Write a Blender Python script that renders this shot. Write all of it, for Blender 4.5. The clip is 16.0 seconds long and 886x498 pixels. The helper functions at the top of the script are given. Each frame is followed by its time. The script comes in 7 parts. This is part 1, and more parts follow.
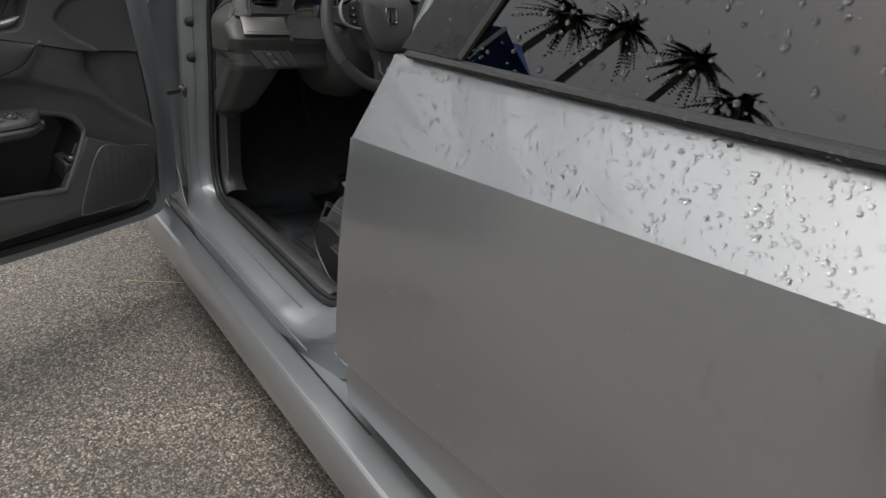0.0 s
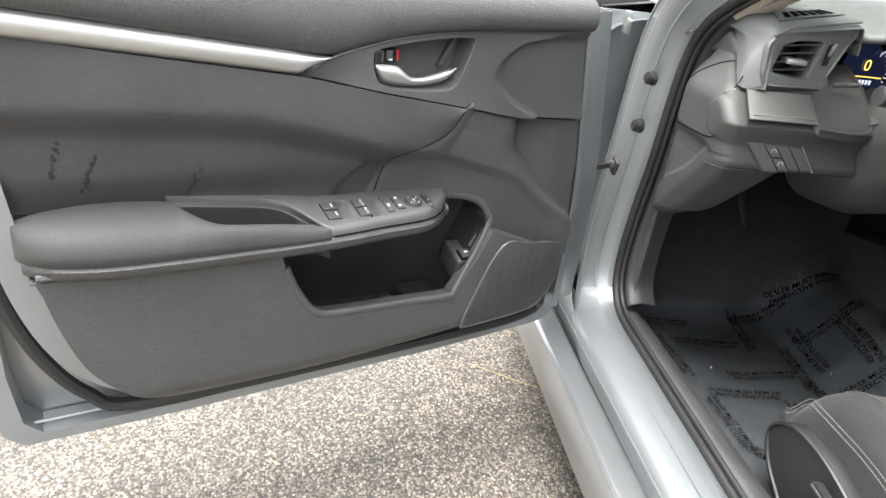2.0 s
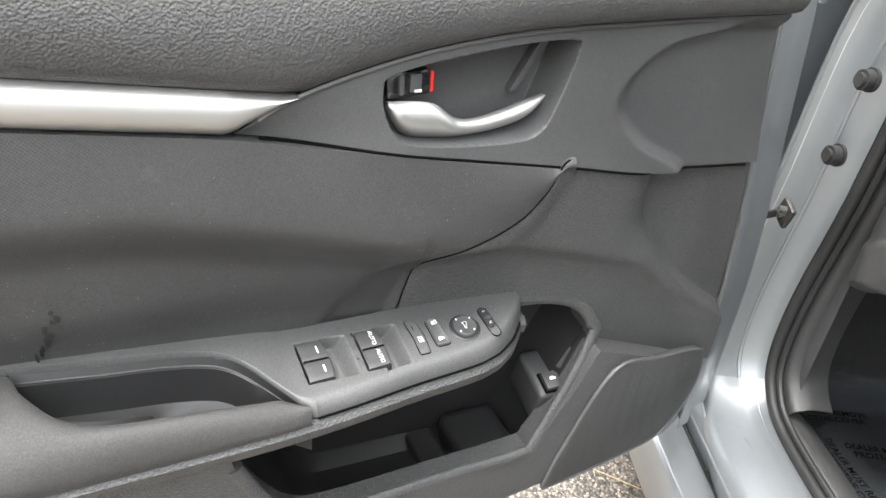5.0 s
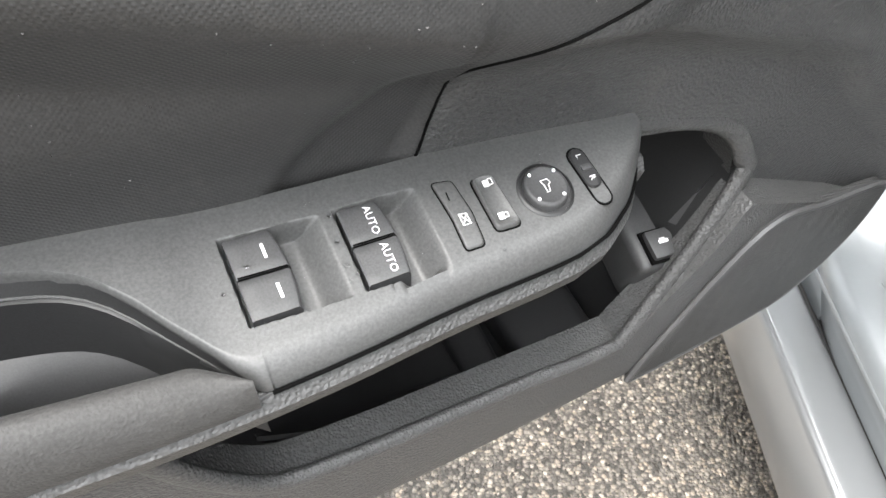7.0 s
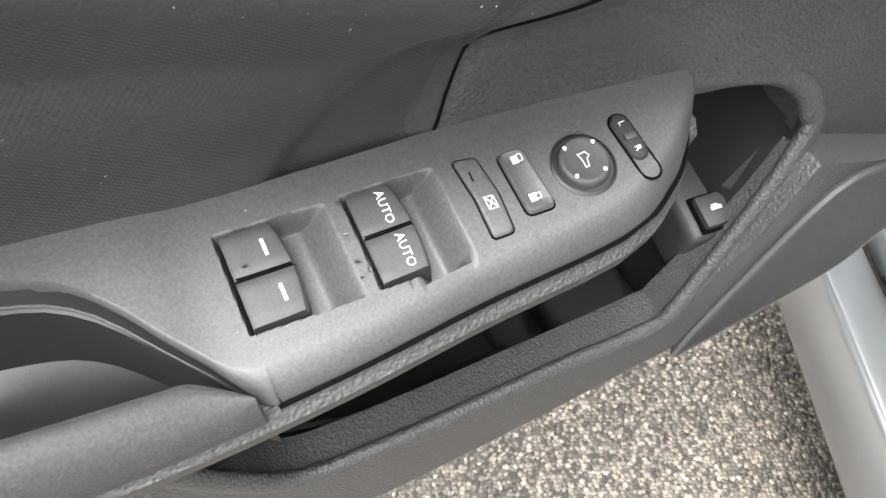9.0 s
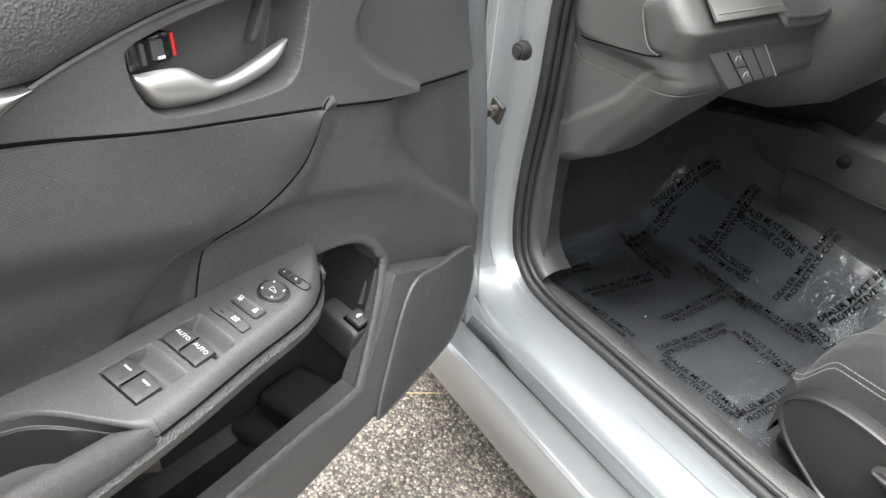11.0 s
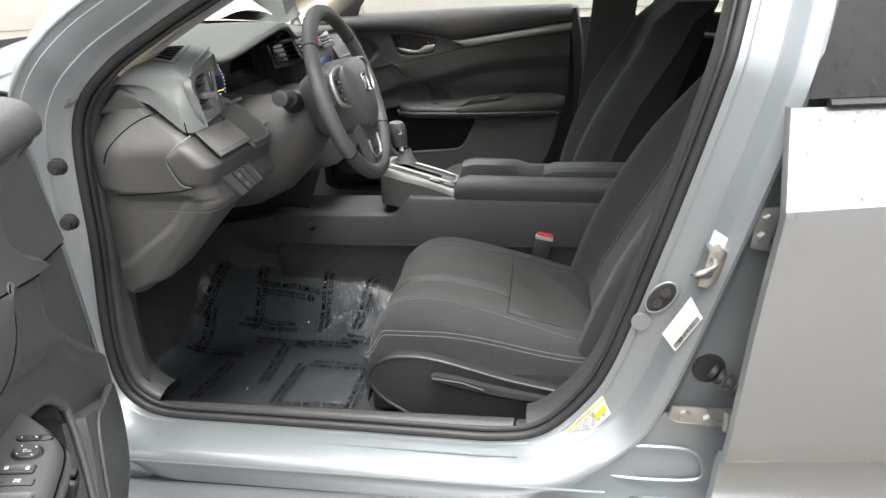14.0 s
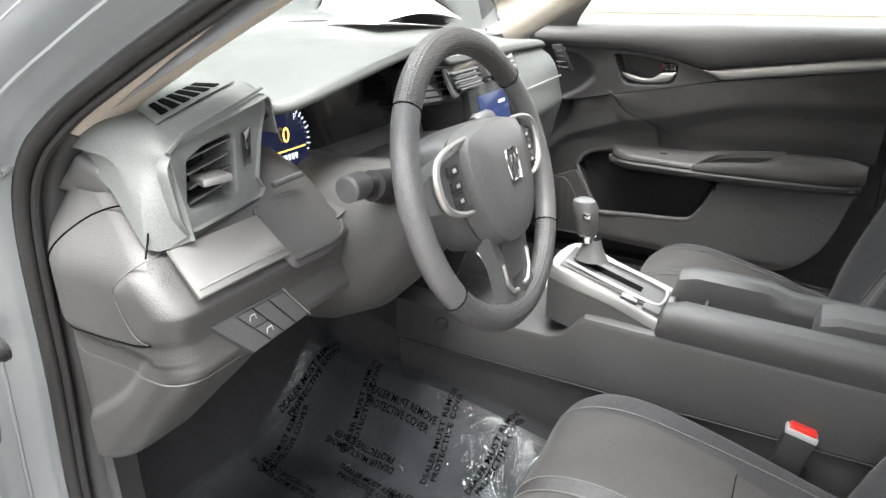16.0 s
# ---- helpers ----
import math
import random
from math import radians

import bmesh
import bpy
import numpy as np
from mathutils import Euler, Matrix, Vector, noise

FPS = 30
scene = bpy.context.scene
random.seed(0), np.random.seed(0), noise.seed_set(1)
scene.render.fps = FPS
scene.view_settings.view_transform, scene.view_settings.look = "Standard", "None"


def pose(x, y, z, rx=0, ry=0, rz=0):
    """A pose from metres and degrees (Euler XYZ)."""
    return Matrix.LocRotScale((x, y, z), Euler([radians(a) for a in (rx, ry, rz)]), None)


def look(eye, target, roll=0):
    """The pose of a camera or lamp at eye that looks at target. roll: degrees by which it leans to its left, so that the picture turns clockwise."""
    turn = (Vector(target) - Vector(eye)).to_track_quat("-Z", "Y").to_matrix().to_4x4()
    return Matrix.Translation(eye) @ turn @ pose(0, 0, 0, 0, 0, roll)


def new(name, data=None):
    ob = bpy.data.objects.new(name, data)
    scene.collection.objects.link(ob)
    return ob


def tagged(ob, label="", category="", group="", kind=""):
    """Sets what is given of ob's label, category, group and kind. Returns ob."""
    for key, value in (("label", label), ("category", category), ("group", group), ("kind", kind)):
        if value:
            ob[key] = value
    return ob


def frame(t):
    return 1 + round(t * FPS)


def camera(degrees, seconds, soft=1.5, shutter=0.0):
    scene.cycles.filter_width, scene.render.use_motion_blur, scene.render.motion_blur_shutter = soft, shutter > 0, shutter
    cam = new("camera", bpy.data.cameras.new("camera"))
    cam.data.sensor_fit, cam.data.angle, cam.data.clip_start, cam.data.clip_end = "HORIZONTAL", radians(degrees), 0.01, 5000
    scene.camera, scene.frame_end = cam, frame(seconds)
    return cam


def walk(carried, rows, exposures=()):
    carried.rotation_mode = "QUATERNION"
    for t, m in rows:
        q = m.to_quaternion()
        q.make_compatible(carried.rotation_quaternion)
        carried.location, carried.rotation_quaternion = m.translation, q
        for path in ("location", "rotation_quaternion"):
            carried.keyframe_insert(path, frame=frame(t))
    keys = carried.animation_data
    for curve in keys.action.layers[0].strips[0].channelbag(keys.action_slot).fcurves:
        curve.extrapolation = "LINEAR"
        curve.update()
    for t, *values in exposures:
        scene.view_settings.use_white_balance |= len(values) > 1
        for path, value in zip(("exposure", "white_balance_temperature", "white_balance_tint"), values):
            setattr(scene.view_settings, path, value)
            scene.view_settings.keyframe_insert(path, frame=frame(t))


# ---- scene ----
cam = camera(66.9, 16.0)
PATH = [
    (0, (2.064, -0.473, 1.084), (0.607, 0.646, 0.293), 5.1),
    (0.5, (1.861, -0.452, 1.078), (0.22, 0.331, 0.245), 5.7),
    (1, (1.688, -0.43, 1.09), (-0.044, 0.105, 0.245), 7.1),
    (1.5, (1.467, -0.47, 1.109), (-0.286, -0.073, 0.233), 7.6),
    (2, (1.306, -0.504, 1.111), (-0.449, -0.164, 0.214), 7.7),
    (2.5, (1.18, -0.488, 1.117), (-0.581, -0.285, 0.19), 8.4),
    (3, (1.079, -0.415, 1.127), (-0.681, -0.423, 0.178), 8.3),
    (3.2, (1.045, -0.391, 1.13), (-0.706, -0.456, 0.167), 8.2),
    (5.3, (0.753, -0.464, 1.046), (-0.913, -0.262, -0.041), 5.1),
    (5.5, (0.722, -0.48, 1.028), (-0.903, -0.236, -0.113), 5.7),
    (6, (0.657, -0.48, 0.982), (-0.838, -0.283, -0.331), 5.5),
    (6.5, (0.593, -0.456, 0.952), (-0.78, -0.309, -0.494), 5.0),
    (7, (0.533, -0.44, 0.919), (-0.729, -0.319, -0.628), 4.6),
    (7.5, (0.491, -0.434, 0.899), (-0.682, -0.381, -0.719), 2.5),
    (8, (0.472, -0.43, 0.885), (-0.629, -0.401, -0.785), 1.1),
    (8.2, (0.47, -0.429, 0.882), (-0.623, -0.404, -0.793), 0.8),
    (10.3, (0.669, -0.483, 1.015), (-0.746, -0.167, -0.363), 1.3),
    (10.5, (0.709, -0.499, 1.039), (-0.736, -0.03, -0.262), 2.4),
    (11, (0.792, -0.506, 1.058), (-0.607, 0.405, -0.043), 2.5),
    (11.5, (0.919, -0.552, 1.081), (-0.221, 0.755, 0.085), -0.5),
    (12, (0.989, -0.625, 1.099), (0.098, 0.913, 0.182), -2.8),
    (12.5, (0.945, -0.722, 1.111), (0.36, 1.001, 0.282), -3.7),
    (13, (0.875, -0.83, 1.127), (0.472, 0.967, 0.348), -4.1),
    (13.5, (0.843, -0.878, 1.133), (0.532, 0.947, 0.378), -3.1),
    (14, (0.84, -0.878, 1.132), (0.547, 0.952, 0.379), -2.7),
    (14.5, (0.842, -0.843, 1.13), (0.538, 0.983, 0.374), -3.0),
    (15, (0.849, -0.657, 1.119), (0.439, 1.145, 0.353), -2.3),
    (15.5, (0.865, -0.408, 1.136), (0.158, 1.302, 0.376), -0.9),
    (16, (0.773, -0.21, 1.146), (-0.124, 1.409, 0.389), -0.6),
]
walk(cam, [(t, look(eye, target, roll)) for t, eye, target, roll in PATH],
     exposures=[(0, 0.3), (0.5, 0.95), (1, 1.4), (1.5, 2.1), (2, 2.25), (3, 2.2), (5.5, 2.45), (8.2, 2.3), (10.5, 2.5), (11, 2.35), (11.5, 2.35), (12, 2.45), (12.5, 2.42), (13, 2.08), (14.5, 1.98), (15, 2.33), (15.5, 2.88), (16, 2.86)])

# ---- world and light ----
world = bpy.data.worlds.new("overcast_sky")
scene.world = world
world.use_nodes = True
wt = world.node_tree
sky = wt.nodes.new("ShaderNodeTexSky")
sky.sky_type, sky.sun_disc = "NISHITA", False
sky.sun_elevation, sky.sun_rotation = radians(58), radians(205)
sky.air_density, sky.dust_density = 1.0, 4.0
cloud = wt.nodes.new("ShaderNodeMix")
cloud.data_type = "RGBA"
cloud.inputs[0].default_value = 0.86
cloud.inputs[7].default_value = (7.6, 7.7, 7.7, 1)
wt.links.new(sky.outputs[0], cloud.inputs[6])
# an overcast sky is brightest overhead
up = wt.nodes.new("ShaderNodeTexCoord")
upz = wt.nodes.new("ShaderNodeSeparateXYZ")
fall = wt.nodes.new("ShaderNodeMapRange")
fall.inputs[1].default_value, fall.inputs[2].default_value, fall.inputs[3].default_value, fall.inputs[4].default_value = 0.0, 0.95, 0.3, 2.0
lift = wt.nodes.new("ShaderNodeVectorMath")
lift.operation = "SCALE"
wt.links.new(up.outputs["Generated"], upz.inputs[0])
wt.links.new(upz.outputs["Z"], fall.inputs[0])
wt.links.new(cloud.outputs[2], lift.inputs[0])
wt.links.new(fall.outputs[0], lift.inputs["Scale"])
wt.links.new(lift.outputs[0], wt.nodes["Background"].inputs[0])
wt.nodes["Background"].inputs["Strength"].default_value = 0.105
sun = new("sun", bpy.data.lights.new("sun", "SUN"))
sun.data.energy, sun.data.angle, sun.data.color = 1.5, radians(28), (1.0, 0.97, 0.93)
sun.matrix_world = look((1.0, -1.0, 5.0), (0.4, 0.2, 0.4))


# ---- materials ----
def material(name, colour, rough=0.5, metal=0.0, coat=0.0, spec=0.5, vary=0.12, vary_scale=9.0, rough_vary=0.08,
             bump=0.0, bump_scale=900.0, bump_kind="noise", bump_dist=0.0006, sheen=0.0, dirt=0.0, dirt_colour=(0.25, 0.23, 0.2)):
    """A procedural surface: colour varied at two scales, roughness variation, fine relief and optional dust."""
    k = bpy.data.materials.new(name)
    k.use_nodes = True
    t = k.node_tree
    b = t.nodes["Principled BSDF"]
    co = t.nodes.new("ShaderNodeTexCoord")
    big = t.nodes.new("ShaderNodeTexNoise")
    big.inputs["Scale"].default_value, big.inputs["Detail"].default_value = vary_scale, 6.0
    fine = t.nodes.new("ShaderNodeTexNoise")
    fine.inputs["Scale"].default_value, fine.inputs["Detail"].default_value = vary_scale * 17, 3.0
    add = t.nodes.new("ShaderNodeMath")
    add.operation = "MULTIPLY_ADD"
    add.inputs[1].default_value = 0.4
    t.links.new(co.outputs["Object"], big.inputs["Vector"])
    t.links.new(co.outputs["Object"], fine.inputs["Vector"])
    t.links.new(fine.outputs["Fac"], add.inputs[0])
    t.links.new(big.outputs["Fac"], add.inputs[2])
    ramp = t.nodes.new("ShaderNodeValToRGB")
    ramp.color_ramp.elements[0].position, ramp.color_ramp.elements[1].position = 0.35, 1.05
    ramp.color_ramp.elements[0].color = (*[c * (1 - vary) for c in colour], 1)
    ramp.color_ramp.elements[1].color = (*[min(1, c * (1 + vary)) for c in colour], 1)
    t.links.new(add.outputs[0], ramp.inputs[0])
    out = ramp.outputs[0]
    if dirt:
        speck = t.nodes.new("ShaderNodeTexNoise")
        speck.inputs["Scale"].default_value, speck.inputs["Detail"].default_value, speck.inputs["Roughness"].default_value = 34.0, 9.0, 0.72
        t.links.new(co.outputs["Object"], speck.inputs["Vector"])
        cut = t.nodes.new("ShaderNodeMapRange")
        cut.inputs[1].default_value, cut.inputs[2].default_value, cut.inputs[4].default_value = 0.58, 0.78, dirt
        t.links.new(speck.outputs["Fac"], cut.inputs[0])
        mix = t.nodes.new("ShaderNodeMix")
        mix.data_type = "RGBA"
        mix.inputs[7].default_value = (*dirt_colour, 1)
        t.links.new(cut.outputs[0], mix.inputs[0])
        t.links.new(out, mix.inputs[6])
        out = mix.outputs[2]
    if bump >= 0.15:
        # fine speckle of the moulded or woven grain
        grain = t.nodes.new("ShaderNodeTexNoise")
        grain.inputs["Scale"].default_value, grain.inputs["Detail"].default_value = min(1000.0, bump_scale * 0.8) if bump_kind != "weave" else 700.0, 2.0
        t.links.new(co.outputs["Object"], grain.inputs["Vector"])
        gr = t.nodes.new("ShaderNodeMapRange")
        gr.inputs[1].default_value, gr.inputs[2].default_value, gr.inputs[3].default_value, gr.inputs[4].default_value = 0.3, 0.7, 0.8, 1.2
        t.links.new(grain.outputs["Fac"], gr.inputs[0])
        gs = t.nodes.new("ShaderNodeVectorMath")
        gs.operation = "SCALE"
        t.links.new(out, gs.inputs[0])
        t.links.new(gr.outputs[0], gs.inputs["Scale"])
        out = gs.outputs[0]
    t.links.new(out, b.inputs["Base Color"])
    rr = t.nodes.new("ShaderNodeMapRange")
    rr.inputs[1].default_value, rr.inputs[2].default_value = 0.3, 0.75
    rr.inputs[3].default_value, rr.inputs[4].default_value = max(0.02, rough - rough_vary), min(1, rough + rough_vary)
    t.links.new(big.outputs["Fac"], rr.inputs[0])
    t.links.new(rr.outputs[0], b.inputs["Roughness"])
    b.inputs["Metallic"].default_value, b.inputs["Coat Weight"].default_value, b.inputs["Specular IOR Level"].default_value = metal, coat, spec
    b.inputs["Coat Roughness"].default_value = 0.04
    b.inputs["Sheen Weight"].default_value, b.inputs["Sheen Roughness"].default_value = sheen, 0.4
    if bump:
        bn = t.nodes.new("ShaderNodeBump")
        bn.inputs["Strength"].default_value, bn.inputs["Distance"].default_value = bump, bump_dist
        if bump_kind == "weave":
            # small raised dots on a diagonal grid of the sheet's own plane (object x and z)
            h = None
            axes = t.nodes.new("ShaderNodeSeparateXYZ")
            t.links.new(co.outputs["Object"], axes.inputs[0])
            waves = []
            for op in ("ADD", "SUBTRACT"):
                mx = t.nodes.new("ShaderNodeMath")
                mx.operation = op
                t.links.new(axes.outputs["X"], mx.inputs[0])
                t.links.new(axes.outputs["Z"], mx.inputs[1])
                fq = t.nodes.new("ShaderNodeMath")
                fq.operation, fq.inputs[1].default_value = "MULTIPLY", math.pi / bump_scale
                t.links.new(mx.outputs[0], fq.inputs[0])
                sn = t.nodes.new("ShaderNodeMath")
                sn.operation = "SINE"
                t.links.new(fq.outputs[0], sn.inputs[0])
                sq = t.nodes.new("ShaderNodeMath")
                sq.operation = "MULTIPLY"
                t.links.new(sn.outputs[0], sq.inputs[0])
                t.links.new(sn.outputs[0], sq.inputs[1])
                waves.append(sq)
            dot = t.nodes.new("ShaderNodeMath")
            dot.operation = "MULTIPLY"
            t.links.new(waves[0].outputs[0], dot.inputs[0])
            t.links.new(waves[1].outputs[0], dot.inputs[1])
            src = dot.outputs[0]
        elif bump_kind == "noise":
            h = t.nodes.new("ShaderNodeTexNoise")
            h.inputs["Detail"].default_value = 4.0
            src = h.outputs["Fac"]
        elif bump_kind == "cells":
            h = t.nodes.new("ShaderNodeTexVoronoi")
            h.feature = "SMOOTH_F1"
            src = h.outputs["Distance"]
        else:
            h = t.nodes.new("ShaderNodeTexVoronoi")
            h.feature, h.inputs["Randomness"].default_value = "F1", 0.12
            src = h.outputs["Distance"]
        if h is not None:
            h.inputs["Scale"].default_value = bump_scale
            t.links.new(co.outputs["Object"], h.inputs["Vector"])
        t.links.new(src, bn.inputs["Height"])
        t.links.new(bn.outputs[0], b.inputs["Normal"])
    return k


def asphalt():
    """Worn asphalt: light and dark stone chips in a dark binder, damp in patches."""
    k = bpy.data.materials.new("asphalt")
    k.use_nodes = True
    t = k.node_tree
    b = t.nodes["Principled BSDF"]
    co = t.nodes.new("ShaderNodeTexCoord")
    chips = t.nodes.new("ShaderNodeTexVoronoi")
    chips.inputs["Scale"].default_value = 185.0
    warp = t.nodes.new("ShaderNodeTexNoise")
    warp.inputs["Scale"].default_value = 300.0
    mixv = t.nodes.new("ShaderNodeMix")
    mixv.data_type = "VECTOR"
    mixv.inputs[0].default_value = 0.004
    t.links.new(co.outputs["Object"], warp.inputs["Vector"])
    t.links.new(co.outputs["Object"], mixv.inputs[4])
    t.links.new(warp.outputs["Color"], mixv.inputs[5])
    t.links.new(mixv.outputs[1], chips.inputs["Vector"])
    sep = t.nodes.new("ShaderNodeSeparateColor")
    t.links.new(chips.outputs["Color"], sep.inputs[0])
    stone = t.nodes.new("ShaderNodeValToRGB")
    e = stone.color_ramp.elements
    e[0].color, e[1].color = (0.075, 0.067, 0.057, 1), (0.74, 0.66, 0.56, 1)
    for p, c in ((0.22, (0.12, 0.107, 0.091, 1)), (0.5, (0.235, 0.208, 0.176, 1)), (0.75, (0.38, 0.337, 0.285, 1)), (0.9, (0.50, 0.41, 0.315, 1))):
        n = e.new(p)
        n.color = c
    t.links.new(sep.outputs[0], stone.inputs[0])
    gap = t.nodes.new("ShaderNodeMapRange")
    gap.inputs[1].default_value, gap.inputs[2].default_value, gap.inputs[3].default_value, gap.inputs[4].default_value = 0.35, 0.8, 0.0, 0.7
    t.links.new(chips.outputs["Distance"], gap.inputs[0])
    binder = t.nodes.new("ShaderNodeMix")
    binder.data_type = "RGBA"
    binder.inputs[7].default_value = (0.045, 0.041, 0.036, 1)
    t.links.new(gap.outputs[0], binder.inputs[0])
    t.links.new(stone.outputs[0], binder.inputs[6])
    patch = t.nodes.new("ShaderNodeTexNoise")
    patch.inputs["Scale"].default_value, patch.inputs["Detail"].default_value = 2.2, 5.0
    t.links.new(co.outputs["Object"], patch.inputs["Vector"])
    tone = t.nodes.new("ShaderNodeMapRange")
    tone.inputs[1].default_value, tone.inputs[2].default_value, tone.inputs[3].default_value, tone.inputs[4].default_value = 0.3, 0.7, 0.5, 0.85
    t.links.new(patch.outputs["Fac"], tone.inputs[0])
    scale = t.nodes.new("ShaderNodeVectorMath")
    scale.operation = "SCALE"
    t.links.new(binder.outputs[2], scale.inputs[0])
    t.links.new(tone.outputs[0], scale.inputs["Scale"])
    t.links.new(scale.outputs[0], b.inputs["Base Color"])
    damp = t.nodes.new("ShaderNodeMapRange")
    damp.inputs[1].default_value, damp.inputs[2].default_value, damp.inputs[3].default_value, damp.inputs[4].default_value = 0.35, 0.65, 0.35, 0.75
    t.links.new(patch.outputs["Fac"], damp.inputs[0])
    t.links.new(damp.outputs[0], b.inputs["Roughness"])
    bn = t.nodes.new("ShaderNodeBump")
    bn.inputs["Strength"].default_value, bn.inputs["Distance"].default_value, bn.invert = 0.9, 0.004, True
    t.links.new(chips.outputs["Distance"], bn.inputs["Height"])
    t.links.new(bn.outputs[0], b.inputs["Normal"])
    return k


def clear_film():
    """Thin clear plastic: mostly see-through, with a wrinkled gloss."""
    k = bpy.data.materials.new("clear_film")
    k.use_nodes = True
    t = k.node_tree
    t.nodes.remove(t.nodes["Principled BSDF"])
    see = t.nodes.new("ShaderNodeBsdfTransparent")
    see.inputs[0].default_value = (0.93, 0.95, 0.96, 1)
    gloss = t.nodes.new("ShaderNodeBsdfGlossy")
    gloss.inputs["Roughness"].default_value = 0.03
    fres = t.nodes.new("ShaderNodeFresnel")
    fres.inputs[0].default_value = 1.5
    co = t.nodes.new("ShaderNodeTexCoord")
    n = t.nodes.new("ShaderNodeTexNoise")
    n.inputs["Scale"].default_value, n.inputs["Detail"].default_value = 34.0, 3.0
    bn = t.nodes.new("ShaderNodeBump")
    bn.inputs["Strength"].default_value, bn.inputs["Distance"].default_value = 0.7, 0.010
    t.links.new(co.outputs["Object"], n.inputs["Vector"])
    t.links.new(n.outputs["Fac"], bn.inputs["Height"])
    t.links.new(bn.outputs[0], gloss.inputs["Normal"])
    t.links.new(bn.outputs[0], fres.inputs["Normal"])
    haze = t.nodes.new("ShaderNodeBsdfDiffuse")
    haze.inputs[0].default_value = (0.7, 0.74, 0.8, 1)
    veil = t.nodes.new("ShaderNodeMixShader")
    veil.inputs[0].default_value = 0.020
    t.links.new(see.outputs[0], veil.inputs[1])
    t.links.new(haze.outputs[0], veil.inputs[2])
    mix = t.nodes.new("ShaderNodeMixShader")
    t.links.new(fres.outputs[0], mix.inputs[0])
    t.links.new(veil.outputs[0], mix.inputs[1])
    t.links.new(gloss.outputs[0], mix.inputs[2])
    t.links.new(mix.outputs[0], t.nodes["Material Output"].inputs[0])
    return k


def glass(name, tint, rough=0.0, ior=1.52):
    """A thin pane: tinted see-through with a mirror gloss by Fresnel."""
    k = bpy.data.materials.new(name)
    k.use_nodes = True
    t = k.node_tree
    t.nodes.remove(t.nodes["Principled BSDF"])
    see = t.nodes.new("ShaderNodeBsdfTransparent")
    see.inputs[0].default_value = (*tint, 1)
    gloss = t.nodes.new("ShaderNodeBsdfGlossy")
    gloss.inputs["Roughness"].default_value = rough
    fres = t.nodes.new("ShaderNodeFresnel")
    fres.inputs[0].default_value = ior
    mix = t.nodes.new("ShaderNodeMixShader")
    t.links.new(fres.outputs[0], mix.inputs[0])
    t.links.new(see.outputs[0], mix.inputs[1])
    t.links.new(gloss.outputs[0], mix.inputs[2])
    t.links.new(mix.outputs[0], t.nodes["Material Output"].inputs[0])
    return k


def emitter(name, colour, strength):
    k = bpy.data.materials.new(name)
    k.use_nodes = True
    b = k.node_tree.nodes["Principled BSDF"]
    b.inputs["Base Color"].default_value = (0.01, 0.01, 0.012, 1)
    b.inputs["Emission Color"].default_value, b.inputs["Emission Strength"].default_value = (*colour, 1), strength
    b.inputs["Roughness"].default_value = 0.15
    return k


def water():
    k = bpy.data.materials.new("water_drop")
    k.use_nodes = True
    b = k.node_tree.nodes["Principled BSDF"]
    b.inputs["Base Color"].default_value = (1, 1, 1, 1)
    b.inputs["Roughness"].default_value, b.inputs["IOR"].default_value, b.inputs["Transmission Weight"].default_value = 0.02, 1.33, 1.0
    return k


M_ASPHALT = asphalt()
M_PAINT = material("silver_paint", (0.31, 0.32, 0.328), 0.34, 0.7, coat=0.8, vary=0.05, vary_scale=3, rough_vary=0.03, bump=0.04, bump_scale=1800, bump_dist=0.0002)
M_JAMB = material("silver_jamb_paint", (0.265, 0.282, 0.293), 0.42, 0.55, coat=0.3, vary=0.07, vary_scale=5, rough_vary=0.05, dirt=0.18, dirt_colour=(0.3, 0.29, 0.27))
M_PLASTIC = material("black_grained_plastic", (0.060, 0.060, 0.060), 0.46, vary=0.16, bump=0.85, bump_scale=560, bump_kind="cells", bump_dist=0.0011, dirt=0.10)
M_SOFT = material("black_soft_grain", (0.062, 0.061, 0.061), 0.52, spec=0.4, vary=0.16, bump=0.8, bump_scale=560, bump_kind="cells", bump_dist=0.0012, dirt=0.12)
M_SMOOTH = material("black_satin_plastic", (0.064, 0.064, 0.065), 0.4, vary=0.14, bump=0.3, bump_scale=1300, bump_dist=0.0005, dirt=0.10)
M_TRICOT = material("black_tricot", (0.039, 0.0387, 0.0386), 0.52, spec=0.45, vary=0.2, bump=0.3, bump_scale=0.0028, bump_kind="weave", bump_dist=0.0006, sheen=0.05, dirt=0.10)
M_PLATE = material("satin_switch_plate", (0.066, 0.066, 0.066), 0.43, vary=0.10, bump=0.16, bump_scale=900, bump_dist=0.0004, dirt=0.05)
M_SHIELD = material("black_seat_shield", (0.022, 0.022, 0.0225), 0.46, vary=0.12, bump=0.25, bump_scale=900, bump_dist=0.0004, dirt=0.05)
M_CONSOLE = material("black_console_plastic", (0.043, 0.043, 0.043), 0.5, vary=0.14, bump=0.5, bump_scale=800, bump_kind="cells", bump_dist=0.0005, dirt=0.06)
M_SWITCH = material("fine_black_switch", (0.040, 0.040, 0.041), 0.5, vary=0.10, bump=0.15, bump_scale=1400, bump_dist=0.0003)
M_PAD = material("black_padded_vinyl", (0.042, 0.041, 0.040), 0.62, spec=0.35, vary=0.16, bump=0.5, bump_scale=800, bump_kind="cells", bump_dist=0.0006, sheen=0.05, dirt=0.08)
